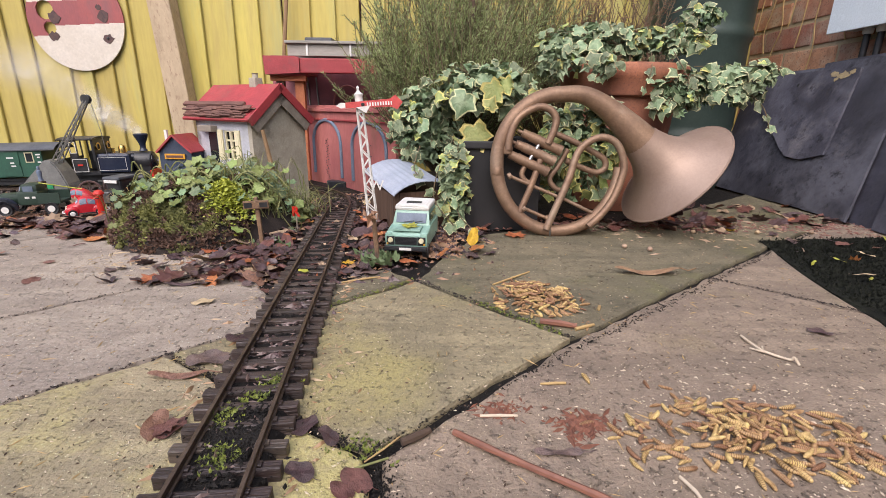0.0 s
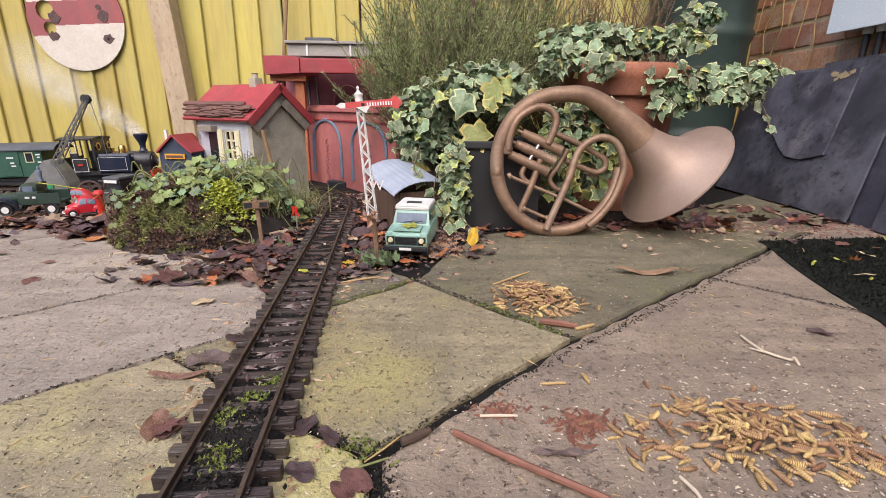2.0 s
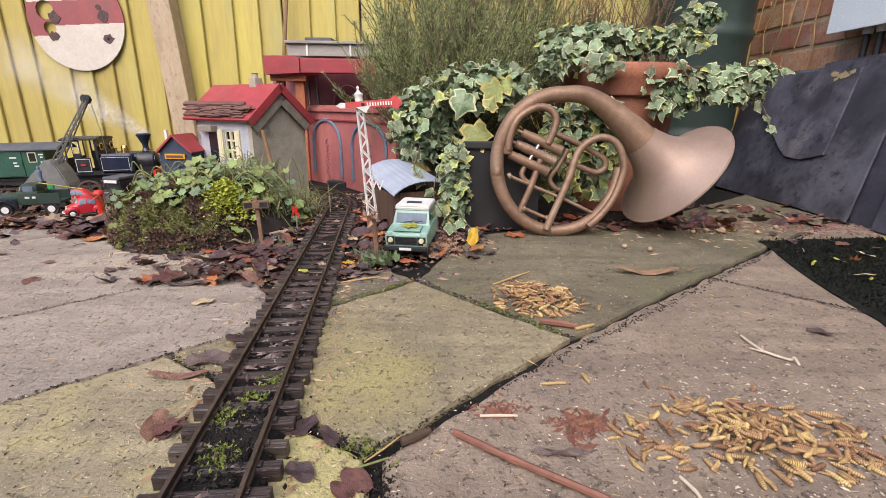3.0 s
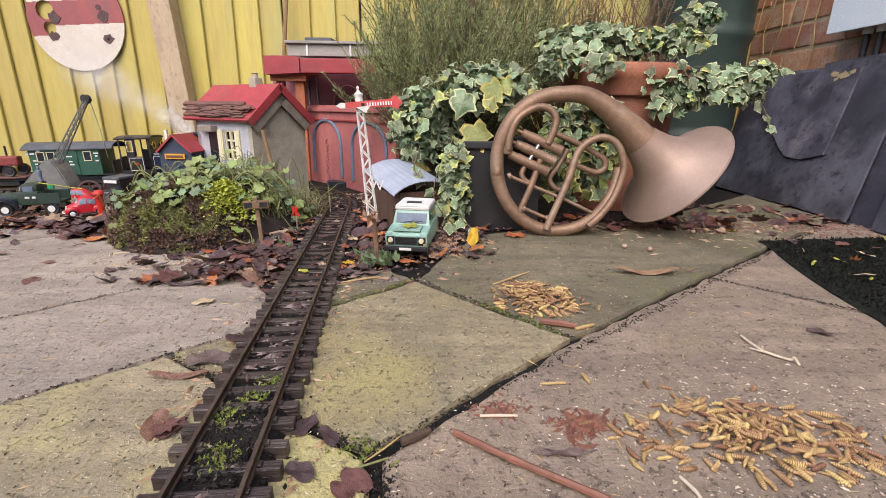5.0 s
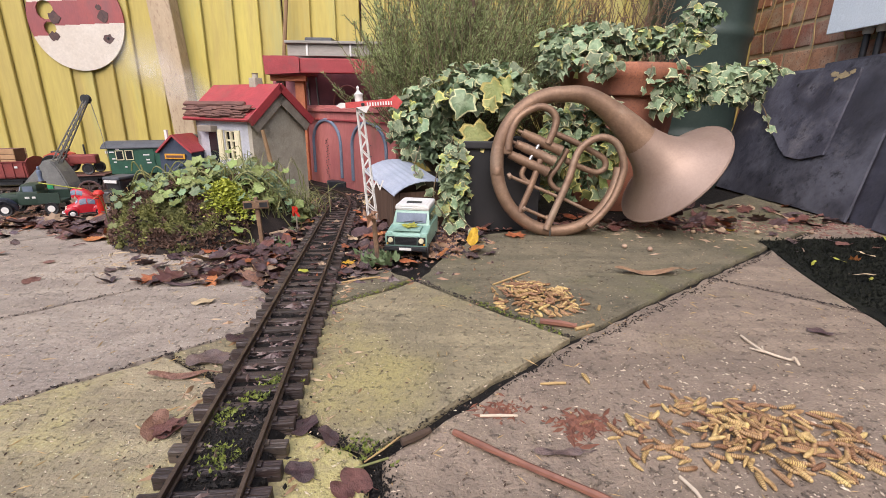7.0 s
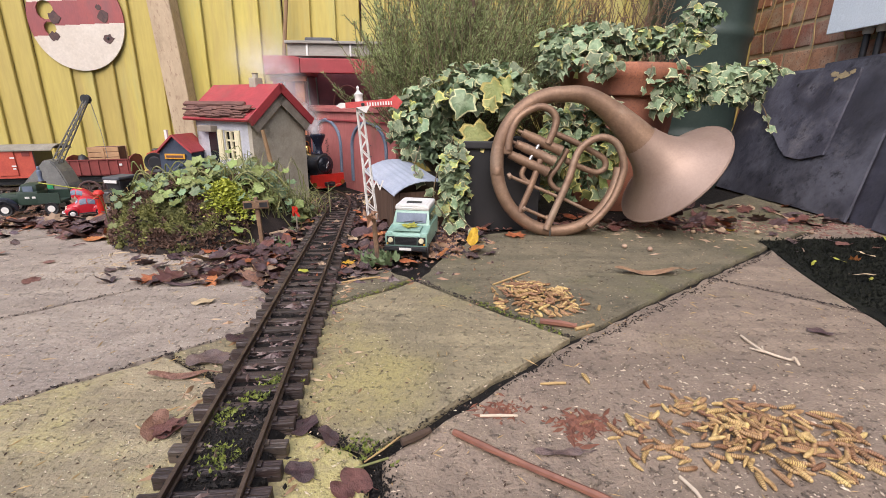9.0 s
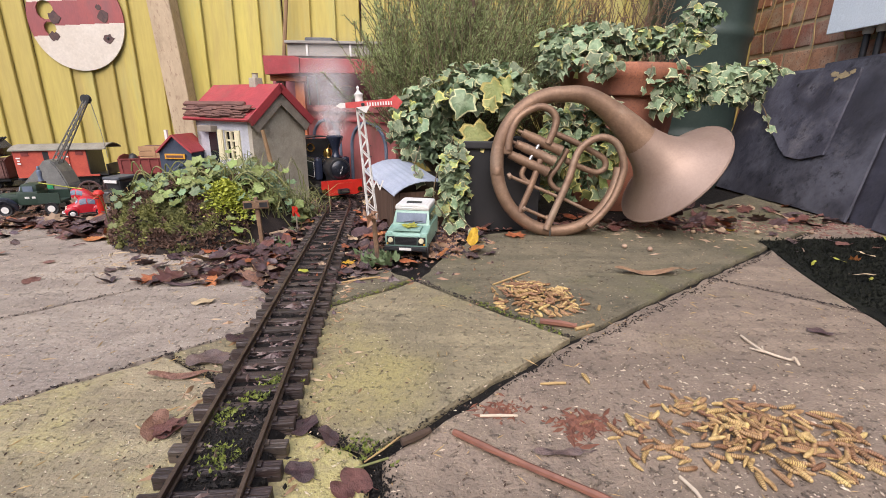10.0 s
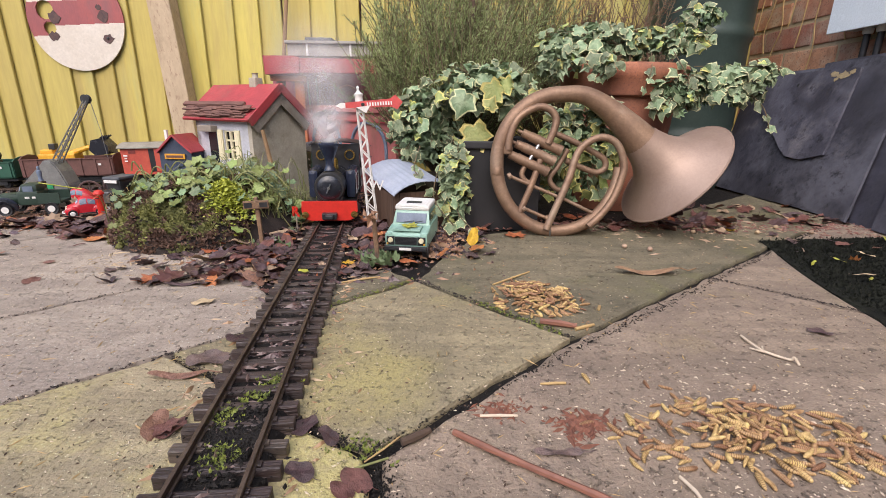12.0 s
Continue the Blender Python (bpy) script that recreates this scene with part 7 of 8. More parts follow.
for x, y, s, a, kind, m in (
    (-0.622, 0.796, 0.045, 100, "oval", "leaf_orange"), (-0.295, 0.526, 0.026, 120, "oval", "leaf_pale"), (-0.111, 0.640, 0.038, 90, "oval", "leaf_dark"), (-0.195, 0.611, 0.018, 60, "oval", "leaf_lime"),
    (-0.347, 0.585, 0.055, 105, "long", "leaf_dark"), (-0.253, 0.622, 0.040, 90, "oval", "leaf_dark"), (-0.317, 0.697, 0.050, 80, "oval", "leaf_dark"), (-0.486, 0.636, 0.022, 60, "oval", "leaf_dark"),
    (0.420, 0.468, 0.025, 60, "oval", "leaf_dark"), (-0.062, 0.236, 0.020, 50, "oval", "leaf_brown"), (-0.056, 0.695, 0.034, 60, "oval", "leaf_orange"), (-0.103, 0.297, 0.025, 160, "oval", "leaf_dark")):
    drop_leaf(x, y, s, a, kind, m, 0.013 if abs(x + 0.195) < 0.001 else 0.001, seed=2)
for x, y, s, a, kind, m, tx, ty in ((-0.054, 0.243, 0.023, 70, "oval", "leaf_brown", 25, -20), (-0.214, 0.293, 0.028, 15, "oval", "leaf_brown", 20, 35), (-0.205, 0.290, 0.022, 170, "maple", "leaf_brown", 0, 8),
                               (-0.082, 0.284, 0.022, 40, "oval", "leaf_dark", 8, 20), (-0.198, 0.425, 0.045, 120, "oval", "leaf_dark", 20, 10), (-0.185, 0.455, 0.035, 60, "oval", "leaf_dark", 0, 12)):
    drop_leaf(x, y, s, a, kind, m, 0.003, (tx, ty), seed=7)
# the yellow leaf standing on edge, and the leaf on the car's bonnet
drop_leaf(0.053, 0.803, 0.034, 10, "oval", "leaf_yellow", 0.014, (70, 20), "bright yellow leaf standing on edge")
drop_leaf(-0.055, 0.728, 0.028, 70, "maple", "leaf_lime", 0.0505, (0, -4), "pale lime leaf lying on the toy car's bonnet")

r5 = random.Random(77)
PILE = ["leaf_brown"] * 5 + ["leaf_dark"] * 6 + ["leaf_orange"] + ["leaf_pale"]


JOINED = {}


def litter(n, place, smin, smax, high=0.012, single=False, lift=0.0):
    """Scattered leaves: single ones are things, the heaps far off are joined."""
    for k in range(n):
        x, y = place()
        if (-0.97 < x < -0.69 and 0.915 < y < 1.06) or (-0.86 < x < -0.74 and y > 1.05):
            continue
        size, turn = r5.uniform(smin, smax), r5.uniform(0, 360)
        kind, material, seed = r5.choice(("oval", "oval", "oval", "oval", "oval", "maple", "long")), r5.choice(PILE), r5.randint(3, 6)
        z, tilt = 0.001 + lift + dip(x, y) + r5.random() ** 2 * high, (r5.gauss(0, 16), r5.gauss(0, 16))
        if single:
            drop_leaf(x, y, size, turn, kind, material, z, tilt, seed=seed)
            continue
        key = (kind, material, seed)
        if key not in KINDS:
            KINDS[key] = leaf_mesh(kind, M[material], seed + len(material))
        m = pose(x, y, z, tilt[0], tilt[1], turn) @ Matrix.Diagonal((size, size, size * 0.9, 1))
        vs, fs = JOINED.setdefault(material, ([], []))
        o = len(vs)
        vs += [m @ v.co for v in KINDS[key].vertices]
        fs += [[o + i for i in p.vertices] for p in KINDS[key].polygons]


litter(190, lambda: (r5.uniform(-1.05, -0.62), r5.uniform(0.90, 1.16)), 0.03, 0.065, 0.02)
litter(150, lambda: (r5.uniform(-1.08, -0.60), r5.uniform(0.865, 0.925)), 0.02, 0.042, 0.008)
litter(40, lambda: (r5.uniform(-1.08, -0.60), r5.uniform(0.80, 0.87)), 0.012, 0.028, 0.002)
litter(60, lambda: (r5.uniform(-0.70, -0.60), r5.uniform(0.80, 0.96)), 0.03, 0.06, 0.02)


def by_track(side, lo, hi, a, b):
    def f():
        y = r5.uniform(a, b)
        return -0.114 - 0.12 * y + side * r5.uniform(lo, hi), y
    return f


litter(80, by_track(-1, 0.05, 0.15, 0.58, 1.0), 0.018, 0.036, 0.010, single=True)
litter(60, by_track(1, 0.048, 0.10, 0.62, 1.2), 0.016, 0.034, 0.010, single=True)
litter(40, by_track(1, -0.025, 0.025, 0.55, 1.2), 0.016, 0.03, 0.004, single=True)
litter(70, lambda: (r5.uniform(0.08, 0.62), r5.uniform(0.905, 1.02)), 0.025, 0.05, 0.012)
litter(50, lambda: (r5.uniform(0.55, 0.95), r5.uniform(0.98, 1.2)), 0.025, 0.045, 0.008)
litter(34, lambda: (r5.uniform(-0.11, 0.08), r5.uniform(0.72, 0.95)), 0.025, 0.04, 0.01, single=True)
litter(30, lambda: (r5.uniform(-0.5, -0.25), r5.uniform(0.58, 0.75)), 0.014, 0.036, 0.003, True)
litter(12, lambda: (r5.uniform(-0.75, -0.4), r5.uniform(0.55, 0.85)), 0.014, 0.026, 0.002, single=True)
litter(16, lambda: (r5.uniform(0.62, 1.0), r5.uniform(0.62, 0.9)), 0.014, 0.028, 0.006, single=True)

litter(150, by_track(-1, 0.045, 0.19, 0.60, 0.86), 0.018, 0.045, 0.012)
litter(60, by_track(1, 0.046, 0.11, 0.64, 1.0), 0.018, 0.04, 0.012)
litter(80, by_track(1, -0.014, 0.014, 0.50, 1.12), 0.009, 0.018, 0.001, lift=0.007)
litter(26, by_track(1, 0.034, 0.048, 0.58, 1.12), 0.012, 0.022, 0.002, lift=0.006)
litter(26, by_track(-1, 0.034, 0.048, 0.55, 1.12), 0.012, 0.022, 0.002, lift=0.006)
for k in range(22):
    drop_leaf(r5.uniform(0.56, 0.95), r5.uniform(0.56, 0.86), r5.uniform(0.012, 0.026), r5.uniform(0, 360), "long", r5.choice(("leaf_lime", "leaf_pale", "leaf_pale")), 0.008, (r5.gauss(0, 8), r5.gauss(0, 8)), "small pale leaf lying on the black mat", seed=r5.randint(3, 5))

for material, (vs, fs) in JOINED.items():
    lm = bpy.data.meshes.new("leaf_litter")
    lm.from_pydata(vs, [], fs)
    lm.materials.append(M[material])
    for p in lm.polygons:
        p.use_smooth = True
    tagged(new("leaf_litter", lm), "heaped dead leaves along the track and wall", "leaf litter", kind="stuff")

# ---- mealworm heaps ----
M["worm"] = mat("dried_mealworm", (0.58, 0.385, 0.18), (0.40, 0.235, 0.10), 5, 0.42, bump=0.3, fine=24, dist=0.03, vary=0.45, dirt=(0.20, 0.10, 0.04), dirt_amount=0.35)


M["groove"] = mat("dark_groove", (0.22, 0.115, 0.045), (0.15, 0.075, 0.03), 5, 0.6, bump=0.1, vary=0.3)


def worm_mesh(bend, seed):
    """A dried grub: ten ringed segments, blunt at one end."""
    bm = bmesh.new()
    us = [u for k in range(10) for u in (k / 10, k / 10 + 0.015, k / 10 + 0.075)] + [0.985, 1.0]
    pts, rad = [], []
    for i, a in enumerate(us):
        u = a - 0.5
        pts.append((u, bend * (u * u - 0.25), 0.1))
        prof = math.sqrt(max(0.03, 1 - (2 * u) ** 2 * 0.9 if u > 0 else 1 - (2 * u) ** 4 * 0.85))
        rad.append(0.128 * prof * (0.84 if i % 3 == 0 else 1.0))
    tube(bm, pts, rad, 7)
    n = 0
    for f in bm.faces:
        f.smooth = True
        if n // 7 % 3 == 2 and len(f.verts) == 4:
            f.material_index = 1
        n += 1
    me = bpy.data.meshes.new("mealworm")
    bm.to_mesh(me)
    bm.free()
    me.materials.append(M["worm"])
    me.materials.append(M["groove"])
    return me


WORMS = [worm_mesh(b, i) for i, b in enumerate((0.0, 0.12, 0.3, -0.2, 0.55))]


def worm_heap(label, c, rx, ry, n, size, high, strays):
    t = thing("mealworm_heap", label, "mealworms", pose(c[0], c[1], 0.0), group="mealworm heaps")
    r = random.Random(n)
    for k in range(n):
        q, a = (r.random() ** 0.8, r.uniform(0, 6.28)) if k >= strays else (abs(r.gauss(0, 0.8)), r.uniform(0, 6.28))
        q = min(q, 1.9)
        x, y = q * rx * math.cos(a), q * ry * math.sin(a)
        s = size * r.uniform(0.7, 1.25)
        z = high * max(0.0, 1 - q * 1.1) * r.random() + 0.0002
        ob = new("mealworm", r.choice(WORMS))
        ob.parent = t
        ob.matrix_basis = pose(x, y, z, 0, r.gauss(0, 9) if z > 0.002 else 0, r.uniform(0, 360)) @ Matrix.Diagonal((s, s, s, 1))


worm_heap("small heap of dried golden mealworms on the paving", (0.118, 0.556), 0.056, 0.060, 300, 0.0128, 0.014, 36)
worm_heap("scattered heap of dried golden mealworms on the paving", (0.232, 0.293), 0.094, 0.048, 300, 0.0132, 0.012, 100)

# ---- sticks, straws and grit ----
M["stick"] = mat("red_brown_stick", (0.27, 0.115, 0.07), (0.17, 0.07, 0.046), 60, 0.55, bump=0.4, stretch=(0.2, 1, 1))
M["shred"] = mat("dark_red_bark", (0.235, 0.095, 0.055), (0.13, 0.052, 0.034), 150, 0.8, bump=0.5)
M["bone"] = mat("bleached_twig", (0.66, 0.56, 0.42), (0.55, 0.45, 0.33), 60, 0.8)
tagged(part("stick", T(spline([(0.010, 0.290, 0.004), (0.05, 0.262, 0.0045), (0.098, 0.233, 0.004), (0.13, 0.212, 0.004)], 6), [0.0026 + 0.0007 * noise.noise((0.9 * k, 3, 1)) for k in range(19)], 7), M["stick"], smooth=True), "straight red-brown stick on the paving", "stick")
tw = T(spline([(0.325, 0.456, 0.002), (0.323, 0.432, 0.004), (0.327, 0.419, 0.003), (0.342, 0.405, 0.0025), (0.344, 0.403, 0.006), (0.346, 0.397, 0.001)], 5), 0.0013, 6)
tube(tw, [(0.331, 0.43, 0.003), (0.325, 0.419, 0.003), (0.317, 0.428, 0.002)], 0.001, 6)
tagged(part("twig", tw, M["bone"], smooth=True), "pale forked twig on the paving", "twig")
for a, b, rr, m in (((0.031, 0.313), (0.061, 0.314), 0.0012, "bone"), ((-0.028, 0.279), (-0.008, 0.293), 0.003, "bark"), ((0.112, 0.482), (0.150, 0.470), 0.0035, "stick"), ((0.111, 0.361), (0.088, 0.359), 0.0012, "straw"),
                    ((0.07, 0.60), (0.13, 0.655), 0.0014, "straw"), ((0.148, 0.466), (0.172, 0.478), 0.002, "straw"), ((0.16, 0.252), (0.165, 0.228), 0.0012, "bone"), ((-0.036, 0.266), (-0.066, 0.252), 0.0008, "grass"), ((-0.030, 0.288), (-0.052, 0.262), 0.0007, "straw"), ((-0.14, 0.60), (-0.09, 0.625), 0.0013, "straw")):
    tagged(part("twig", T([(a[0], a[1], rr), ((a[0] + b[0]) / 2 + 0.001, (a[1] + b[1]) / 2 - 0.001, rr + 0.001), (b[0], b[1], rr)], [rr, rr * 1.1, rr * 0.8], 7), M[m], smooth=True), "short dry twig on the paving", "twig", group="twigs")


def scraps(name, label, material, n, place, smin, smax, long, seed):
    """Countless scraps lying on the ground."""
    r = random.Random(seed)
    bm = bmesh.new()
    for k in range(n):
        x, y = place(r)
        s = r.uniform(smin, smax) * (r.random() + 0.4)
        a = r.uniform(0, 6.28)
        u, v = Vector((math.cos(a), math.sin(a), 0)) * s * r.uniform(1, long), Vector((-math.sin(a), math.cos(a), 0)) * s * 0.6
        h = Vector((0, 0, s * 0.7))
        p = Vector((x, y, 0.0065 if seed in (10, 35) else 0.0095 if seed in (41, 42) else 0.0003))
        top = bm.verts.new(p + h + u * r.uniform(-0.3, 0.3))
        ring = [bm.verts.new(p + u), bm.verts.new(p + v), bm.verts.new(p - u), bm.verts.new(p - v)]
        for i in range(4):
            bm.faces.new((ring[i], ring[(i + 1) % 4], top))
    return tagged(part(name, bm, material), label, "debris", kind="stuff")


def patio(r):
    y = 0.2 + 0.75 * r.random() ** 1.3
    return r.uniform(-0.95 * y - 0.05, 0.95 * y + 0.05), y


scraps("grit", "pale grit and crumbs strewn on the paving", M["bone"], 2300, patio, 0.0004, 0.0012, 1.8, 1)
scraps("bark_crumbs", "dark crumbs of bark and soil strewn about", M["bark"], 2200, patio, 0.0004, 0.0013, 1.8, 2)
scraps("straw_bits", "short straw-coloured bits strewn about", M["straw"], 620, patio, 0.0005, 0.0011, 8, 3)
scraps("worm_crumbs", "golden crumbs about the mealworms", M["bone"], 600, lambda r: (r.gauss(0.24, 0.075), r.gauss(0.30, 0.045)), 0.0006, 0.0016, 1.6, 4)
scraps("worm_crumbs", "golden crumbs about the mealworms", M["worm"], 300, lambda r: (r.gauss(0.118, 0.05), r.gauss(0.556, 0.05)), 0.0006, 0.0016, 1.6, 9)
scraps("bark_shreds", "shredded red-brown bark on the paving", M["shred"], 150, lambda r: (r.gauss(0.112, 0.011), r.gauss(0.305, 0.009)), 0.0012, 0.0034, 3.5, 5)
scraps("bark_shreds", "shredded red-brown bark on the paving", M["shred"], 100, lambda r: (r.gauss(0.05, 0.011), r.gauss(0.324, 0.007)), 0.0008, 0.0024, 3.5, 6)


def soil_zone(r):
    y = r.uniform(0.6, 1.3)
    return -0.114 - 0.12 * y + r.gauss(0, 0.09), y


scraps("leaf_scraps", "dark leaf scraps and clods beside the track", M["leaf_dark"], 1500, soil_zone, 0.002, 0.005, 2.0, 7)
scraps("leaf_scraps", "brown leaf scraps on the soil", M["leaf_brown"], 900, soil_zone, 0.002, 0.005, 2.4, 8)
scraps("pale_scraps", "pale straw and wood scraps along the track", M["leaf_pale"], 260, lambda r: (lambda y: (-0.114 - 0.12 * y + r.choice((-1, 1)) * r.gauss(0.055, 0.014), y))(r.uniform(0.3, 0.85)), 0.0008, 0.0022, 4.0, 36)
scraps("leaf_scraps", "dark leaf scraps along the track", M["leaf_brown"], 160, lambda r: (lambda y: (-0.114 - 0.12 * y + r.choice((-1, 1)) * r.gauss(0.05, 0.012), y))(r.uniform(0.22, 0.85)), 0.0012, 0.0034, 2.4, 37)
scraps("ballast", "black wet grit between the sleepers", M["wet_soil"], 2600, lambda r: (lambda y: (-0.114 - 0.12 * y + r.gauss(0, 0.018), y))(r.uniform(0.12, 1.2)), 0.001, 0.003, 1.5, 10)
scraps("ballast", "black wet grit heaped between the sleepers", M["wet_soil"], 800, lambda r: (lambda y: (-0.114 - 0.12 * y + r.uniform(-0.017, 0.017), y))(r.gauss(0.272, 0.024)), 0.001, 0.003, 1.6, 41)
scraps("leaf_scraps", "brown scraps between the sleepers", M["leaf_dark"], 90, lambda r: (lambda y: (-0.114 - 0.12 * y + r.uniform(-0.017, 0.017), y))(r.uniform(0.2, 0.5)), 0.001, 0.003, 3.0, 42)
scraps("joint_soil", "black soil crumbs in the joint", M["wet_soil"], 1500, lambda r: (lambda u: (-0.045 + 0.92 * u + r.gauss(0, 0.0035), 0.276 + 0.745 * u + r.gauss(0, 0.0035)))(r.random()), 0.0005, 0.0015, 1.5, 11)
for n_, (x0, y0, x1, y1) in enumerate(((-0.60, 0.10, -0.175, 0.488), (-0.92, 0.075, -0.30, 0.667), (-0.037, 0.617, 0.141, 0.448), (-0.27, 0.405, -0.05, 0.27), (0.392, 0.645, 0.565, 0.49))):
    scraps("joint_soil", "black soil crumbs in the joint", M["soil"], 320, lambda r, q=(x0, y0, x1, y1): (lambda u: (q[0] + (q[2] - q[0]) * u + r.gauss(0, 0.0022), q[1] + (q[3] - q[1]) * u + r.gauss(0, 0.0022)))(r.random()), 0.0007, 0.0018, 1.5, 20 + n_)
scraps("joint_soil", "black soil crumbs spilt beside the joint", M["wet_soil"], 420, lambda r: (lambda u: (-0.046 + 0.014 * u + r.gauss(0, 0.007), 0.272 - 0.06 * u + r.gauss(0, 0.006)))(r.random()), 0.0005, 0.0014, 1.5, 43)
scraps("joint_soil", "black soil crumbs spilt beside the joint", M["wet_soil"], 260, lambda r: (lambda u: (-0.128 + 0.085 * u + r.gauss(0, 0.004), 0.312 - 0.042 * u + r.gauss(0, 0.004)))(r.random()), 0.0005, 0.0014, 1.5, 44)
scraps("leaf_scraps", "brown leaf scraps beside the wall", M["leaf_brown"], 900, lambda r: (r.uniform(0.05, 1.0), r.gauss(0.97, 0.035)), 0.002, 0.005, 2.4, 12)
scraps("leaf_scraps", "brown leaf scraps beside the toys", M["leaf_brown"], 1200, lambda r: (r.uniform(-1.2, -0.6), r.gauss(1.02, 0.08)), 0.002, 0.006, 2.4, 13)


def car_zone(r):
    y = 0.72 + 0.26 * r.random()
    return r.gauss(-0.03 + 0.1 * (y - 0.8), 0.04), y


scraps("leaf_scraps", "brown leaf scraps and clods about the toy car", M["leaf_brown"], 1500, car_zone, 0.002, 0.0055, 2.2, 31)
scraps("leaf_scraps", "dark leaf scraps about the toy car", M["leaf_dark"], 1300, car_zone, 0.002, 0.006, 2.0, 32)
scraps("pale_scraps", "pale straw scraps along the paving edge", M["leaf_pale"], 420, lambda r: (r.uniform(-0.55, -0.22), r.gauss(0.70, 0.05)), 0.001, 0.003, 3.5, 33)
scraps("pale_scraps", "pale straw scraps under the slates", M["leaf_pale"], 320, lambda r: (r.uniform(0.3, 0.95), r.gauss(0.93, 0.07)), 0.001, 0.0032, 4.0, 34)
scraps("leaf_scraps", "dark leaf scraps in the track", M["leaf_dark"], 600, lambda r: (lambda y: (-0.114 - 0.12 * y + r.gauss(0, 0.016), y))(r.uniform(0.35, 1.2)), 0.0015, 0.005, 2.2, 35)


def moss_tufts(seed, place, n, material, name, label, h=0.006, lift=0.0):
    r = random.Random(seed)
    bm = bmesh.new()
    for k in range(n):
        x, y = place(r)
        b = Vector((x, y, lift))
        for q in range(4):
            w = Vector((r.uniform(-1, 1), r.uniform(-1, 1), r.uniform(0.4, 1.3))).normalized() * r.uniform(0.5, 1.3) * h
            s = w.cross(Vector((0.3, r.uniform(-1, 1), 0.4))).normalized() * h * 0.22
            bm.faces.new([bm.verts.new(v) for v in (b, b + w * 0.5 + s, b + w, b + w * 0.5 - s)])
    tagged(part(name, bm, material), label, "moss", kind="stuff")


M["moss_bright"] = mat("bright_moss", (0.27, 0.31, 0.045), (0.09, 0.12, 0.03), 160, 0.7)
SPOTS = ((-0.163, 0.300), (-0.160, 0.290), (-0.150, 0.258), (-0.146, 0.252), (-0.14, 0.345), (-0.152, 0.322))
moss_tufts(1, lambda r: (lambda c: (r.gauss(c[0], 0.006), r.gauss(c[1], 0.006)))(r.choice(SPOTS)), 230, M["moss_bright"], "track_moss", "bright green moss between the sleepers", 0.0036, 0.0090)
moss_tufts(2, lambda r: (lambda u: (-0.037 + 0.178 * u + r.gauss(0, 0.003), 0.617 - 0.169 * u + r.gauss(0, 0.003)))(r.uniform(0.45, 0.95)), 160, M["moss_bright"], "joint_moss", "green moss in the paving joint", 0.0025)
moss_tufts(3, lambda r: (r.gauss(-0.055, 0.012), r.gauss(0.276, 0.007)), 60, M["moss_bright"], "joint_moss", "green moss in the paving joint", 0.0032)
moss_tufts(4, lambda r: (lambda u: (-0.175 + 0.138 * u + r.gauss(0, 0.003), 0.488 + 0.129 * u + r.gauss(0, 0.003)))(r.random()), 120, M["moss_bright"], "joint_moss", "green moss in the paving joint", 0.0025)
moss_tufts(5, lambda r: (r.gauss(-0.105, 0.012), r.gauss(0.70, 0.014)), 60, M["lobed"], "weeds", "small green weeds at the signal's foot", 0.018)
moss_tufts(6, lambda r: (r.gauss(-0.29, 0.012), r.gauss(0.765, 0.012)), 60, M["lobed"], "weeds", "small green weeds beside the signpost", 0.014)

# small round berries on the damp slab
for x, y in ((0.361, 0.774), (0.322, 0.79), (0.631, 0.903), (0.744, 0.909), (0.50, 0.90), (0.515, 0.93), (0.535, 0.915), (0.55, 0.95), (0.48, 0.935), (0.70, 0.95)):
    bm = bmesh.new()
    bmesh.ops.create_icosphere(bm, subdivisions=2, radius=0.0048, matrix=Matrix.Diagonal((1, 1, 0.9, 1)))
    tagged(part("seed_pellet", bm, M["leaf_pale"], m=pose(x, y, 0.0043), smooth=True), "small round tan pellet on the paving", "pellet", group="pellets")


# ---- trailing bits on fence and wall ----
def creeper(name, label, lines, material, rad):
    bm = bmesh.new()
    for ln in lines:
        tube(bm, spline(ln, 6), rad, 5)
    tagged(part(name, bm, material, smooth=True), label, "creeper")


fy = FENCE_Y - 0.012
tagged(part("bamboo_cane", T([(-0.60, fy - 0.03, 0.28), (-0.56, fy - 0.015, 0.62)], 0.007, 8), M["wood"]), "brown cane leaning on the fence", "cane")
cr = random.Random(12)
creeper("dry_creeper", "thin dry creeper stems on the fence", [[(-0.26 + 0.07 * k + cr.uniform(-0.02, 0.02) * j, fy - 0.02, 0.35 + 0.08 * j) for j in range(5)] for k in range(6)], M["stem"], 0.0022)
creeper("dry_creeper", "pale dry roots hanging on the brick wall", [[(WALL_X - 0.008, 1.8 - 0.055 * k + cr.uniform(-0.02, 0.02), 0.78 - 0.07 * j) for j in range(5 + k % 3)] for k in range(8)], M["straw"], 0.0018)

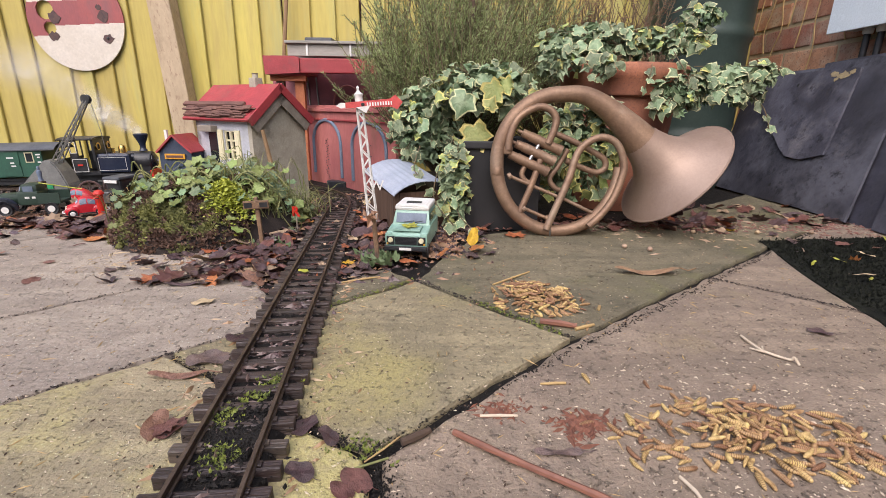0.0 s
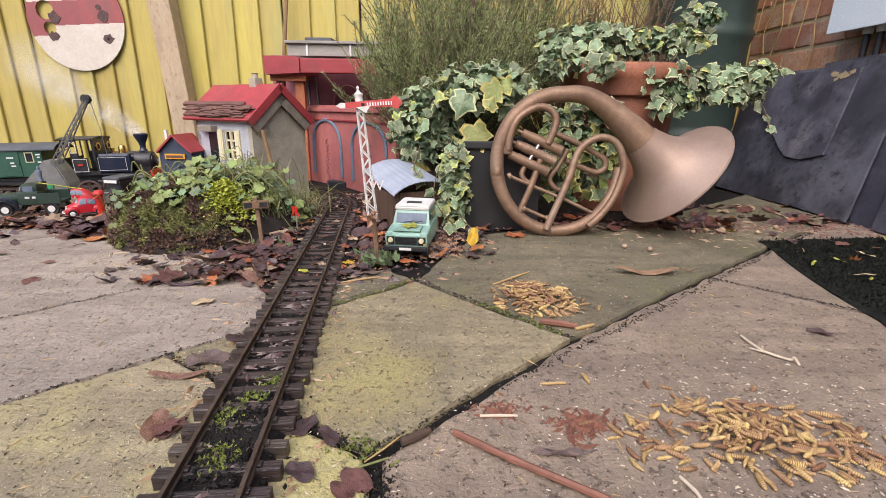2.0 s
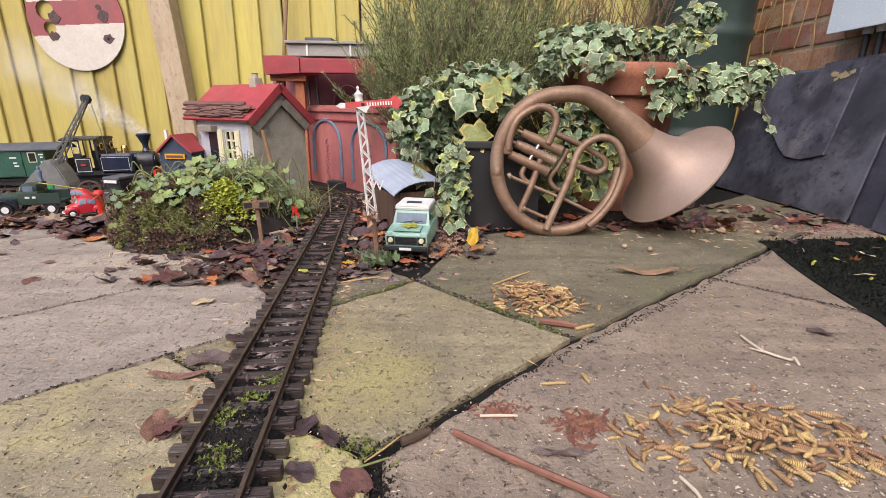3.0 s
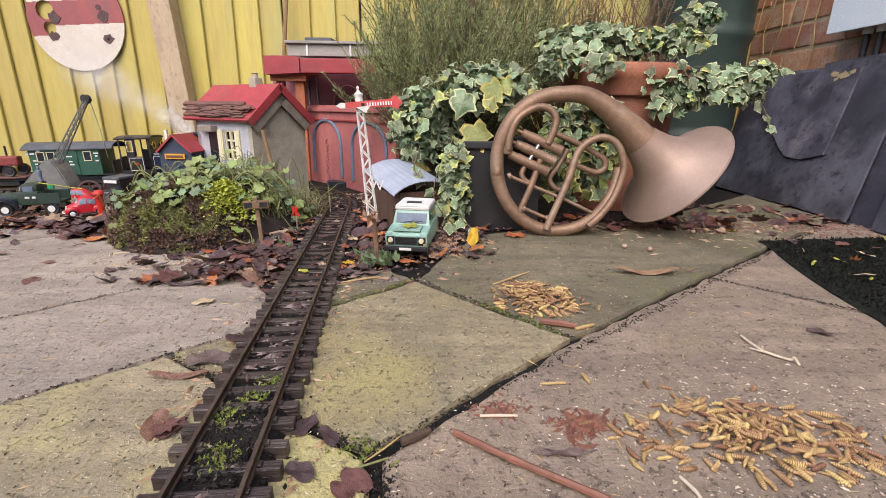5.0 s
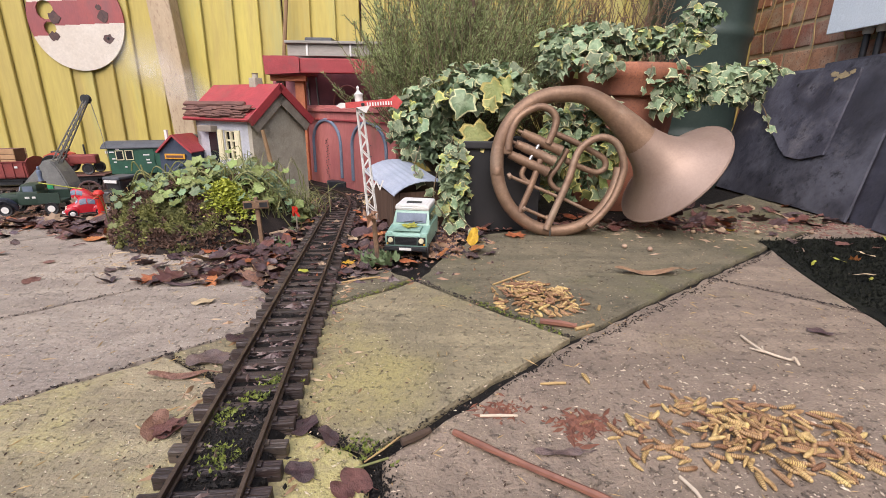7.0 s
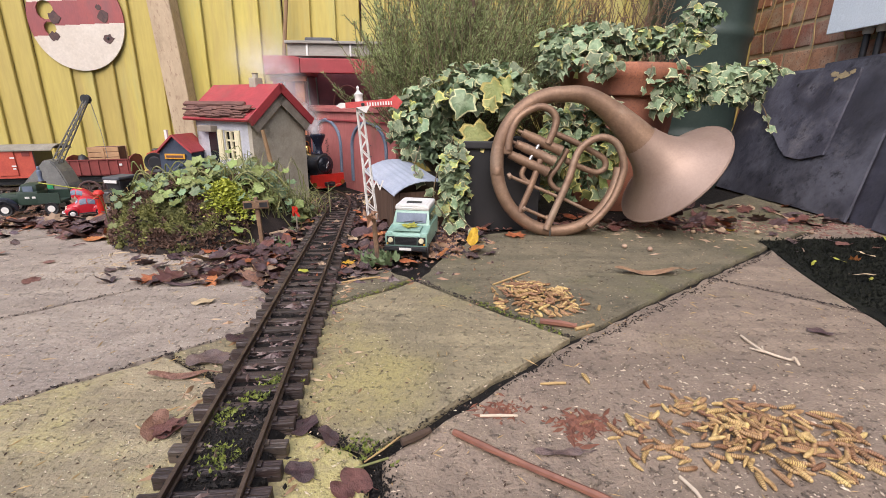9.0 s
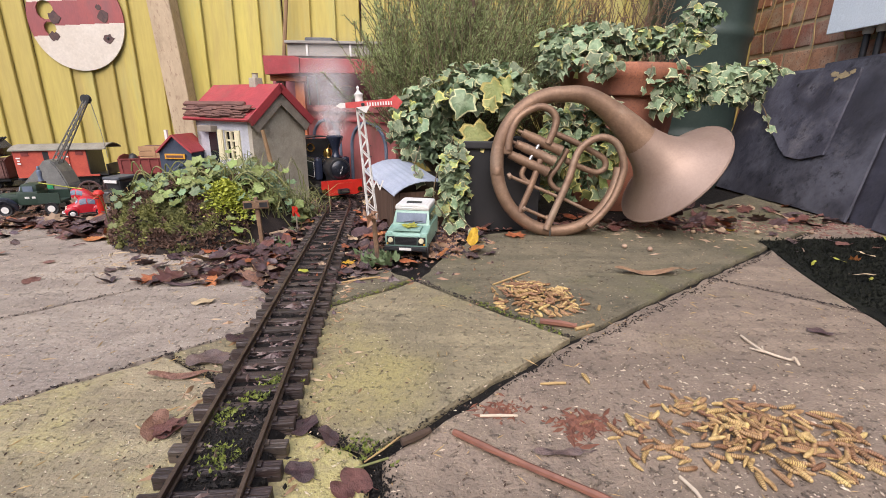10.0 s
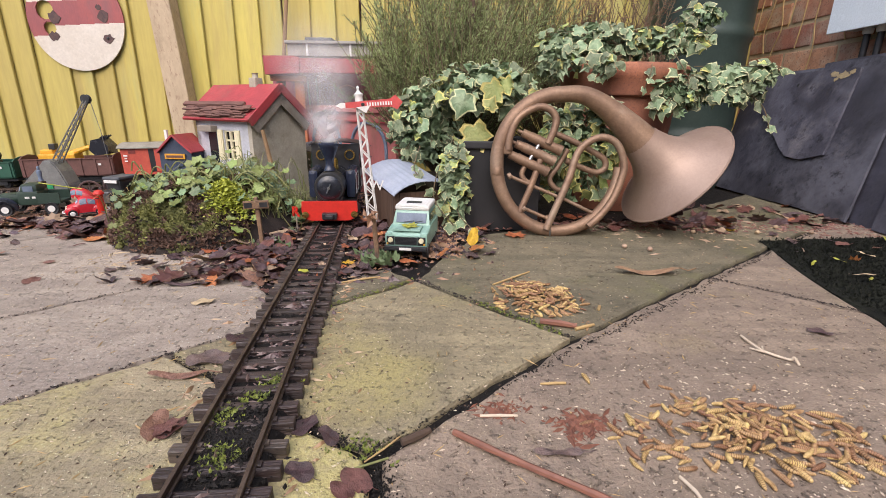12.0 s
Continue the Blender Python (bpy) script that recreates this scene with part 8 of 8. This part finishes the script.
# ---- steam: thin drifting wisps in rigid pieces ----
def steam_material(name, dense):
    m = bpy.data.materials.new(name)
    m.use_nodes = True
    sn, sl_ = m.node_tree.nodes, m.node_tree.links
    tr_, df, tl_ = sn.new("ShaderNodeBsdfTransparent"), sn.new("ShaderNodeBsdfDiffuse"), sn.new("ShaderNodeBsdfTranslucent")
    df.inputs[0].default_value = tl_.inputs[0].default_value = (0.45, 0.45, 0.46, 1)
    both, mx = sn.new("ShaderNodeAddShader"), sn.new("ShaderNodeMixShader")
    co_, nz_, gr_, mr_, mu_, sm_ = (sn.new("ShaderNode" + q) for q in ("TexCoord", "TexNoise", "TexGradient", "MapRange", "Math", "MapRange"))
    gr_.gradient_type, mu_.operation, sm_.interpolation_type = "SPHERICAL", "MULTIPLY", "SMOOTHERSTEP"
    sm_.inputs["From Min"].default_value, sm_.inputs["From Max"].default_value = 0.06, 0.95
    nz_.inputs["Scale"].default_value, nz_.inputs["Detail"].default_value, nz_.inputs["Distortion"].default_value = 1.3, 4.0, 0.6
    mr_.inputs["From Min"].default_value, mr_.inputs["From Max"].default_value, mr_.inputs["To Max"].default_value = 0.0, 1.0, dense
    for a_, b_ in ((co_.outputs["Object"], nz_.inputs["Vector"]), (co_.outputs["Object"], gr_.inputs["Vector"]), (nz_.outputs["Fac"], mr_.inputs["Value"]), (mr_.outputs["Result"], mu_.inputs[0]),
                   (gr_.outputs["Fac"], sm_.inputs["Value"]), (sm_.outputs["Result"], mu_.inputs[1]), (mu_.outputs[0], mx.inputs[0]), (tr_.outputs[0], mx.inputs[1]), (df.outputs[0], both.inputs[0]), (tl_.outputs[0], both.inputs[1]),
                   (both.outputs[0], mx.inputs[2]), (mx.outputs[0], sn["Material Output"].inputs[0])):
        sl_.new(a_, b_)
    return m


STEAM = (steam_material("steam", 0.8), steam_material("thin_steam", 0.42))


def wisp(seed, size):
    """One curled sheet of steam, dense in the middle and fading out to its rim."""
    r = random.Random(seed)
    bm = bmesh.new()
    o = r.uniform(0, 9)
    rings = [[bm.verts.new((q * math.cos(a), 0.35 * noise.noise((q * math.cos(a) * 1.5 + o, q * math.sin(a) * 1.5, o)), q * math.sin(a))) for a in [2 * math.pi * k / 20 for k in range(20)]] for q in (0.3, 0.6, 0.95)]
    bm.faces.new(rings[0])
    for a, b in zip(rings, rings[1:]):
        for k in range(20):
            bm.faces.new((a[k], a[(k + 1) % 20], b[(k + 1) % 20], b[k]))
    ob = part("steam_wisp", bm, STEAM[0] if seed < 4 else STEAM[1], smooth=True)
    ob.scale = (size, size, size)
    return tagged(ob, "thin white wisp of steam above the locomotive", "steam", group="steam")


WISPS = [wisp(k, 0.034 + 0.0095 * k) for k in range(10)]


def steam_at(k, t):
    """Wisps trail back from the standing engine and rise straight as it comes round the bend."""
    m = riding(run_at(t), 0, 0.05)
    top = m @ Vector((0.082, 0, 0.15))
    u = ((k + 0.5 + 0.35 * math.sin(1.7 * t + k)) / 10) ** 1.25
    e = max(0.0, min(1.0, (t - 8.0) / 2.2))
    e = e * e * (3 - 2 * e)
    far = 0.42 * (1 - e) + 0.165 * e
    way = Vector((-0.86, 0.05, 0.40)) * (1 - e) + Vector((0.10 - 0.25 * u, 0.12, 1.0)) * e
    sway = Vector((math.sin(2.1 * t + 1.3 * k), math.cos(1.6 * t + k), math.sin(1.3 * t + 2 * k))) * 0.010 * u
    return Matrix.Translation(top + way * far * u + sway + Vector((0, 0, 0.004 + 0.05 * (1 - e) * u))) @ pose(0, 0, 0, 0, 25 * math.sin(0.8 * t + k), 12 * math.sin(0.5 * t + k))


def steam_motions():
    for k, ob in enumerate(WISPS):
        walk(ob, [(0.5 * i, steam_at(k, 0.5 * i)) for i in range(25)])


motions()
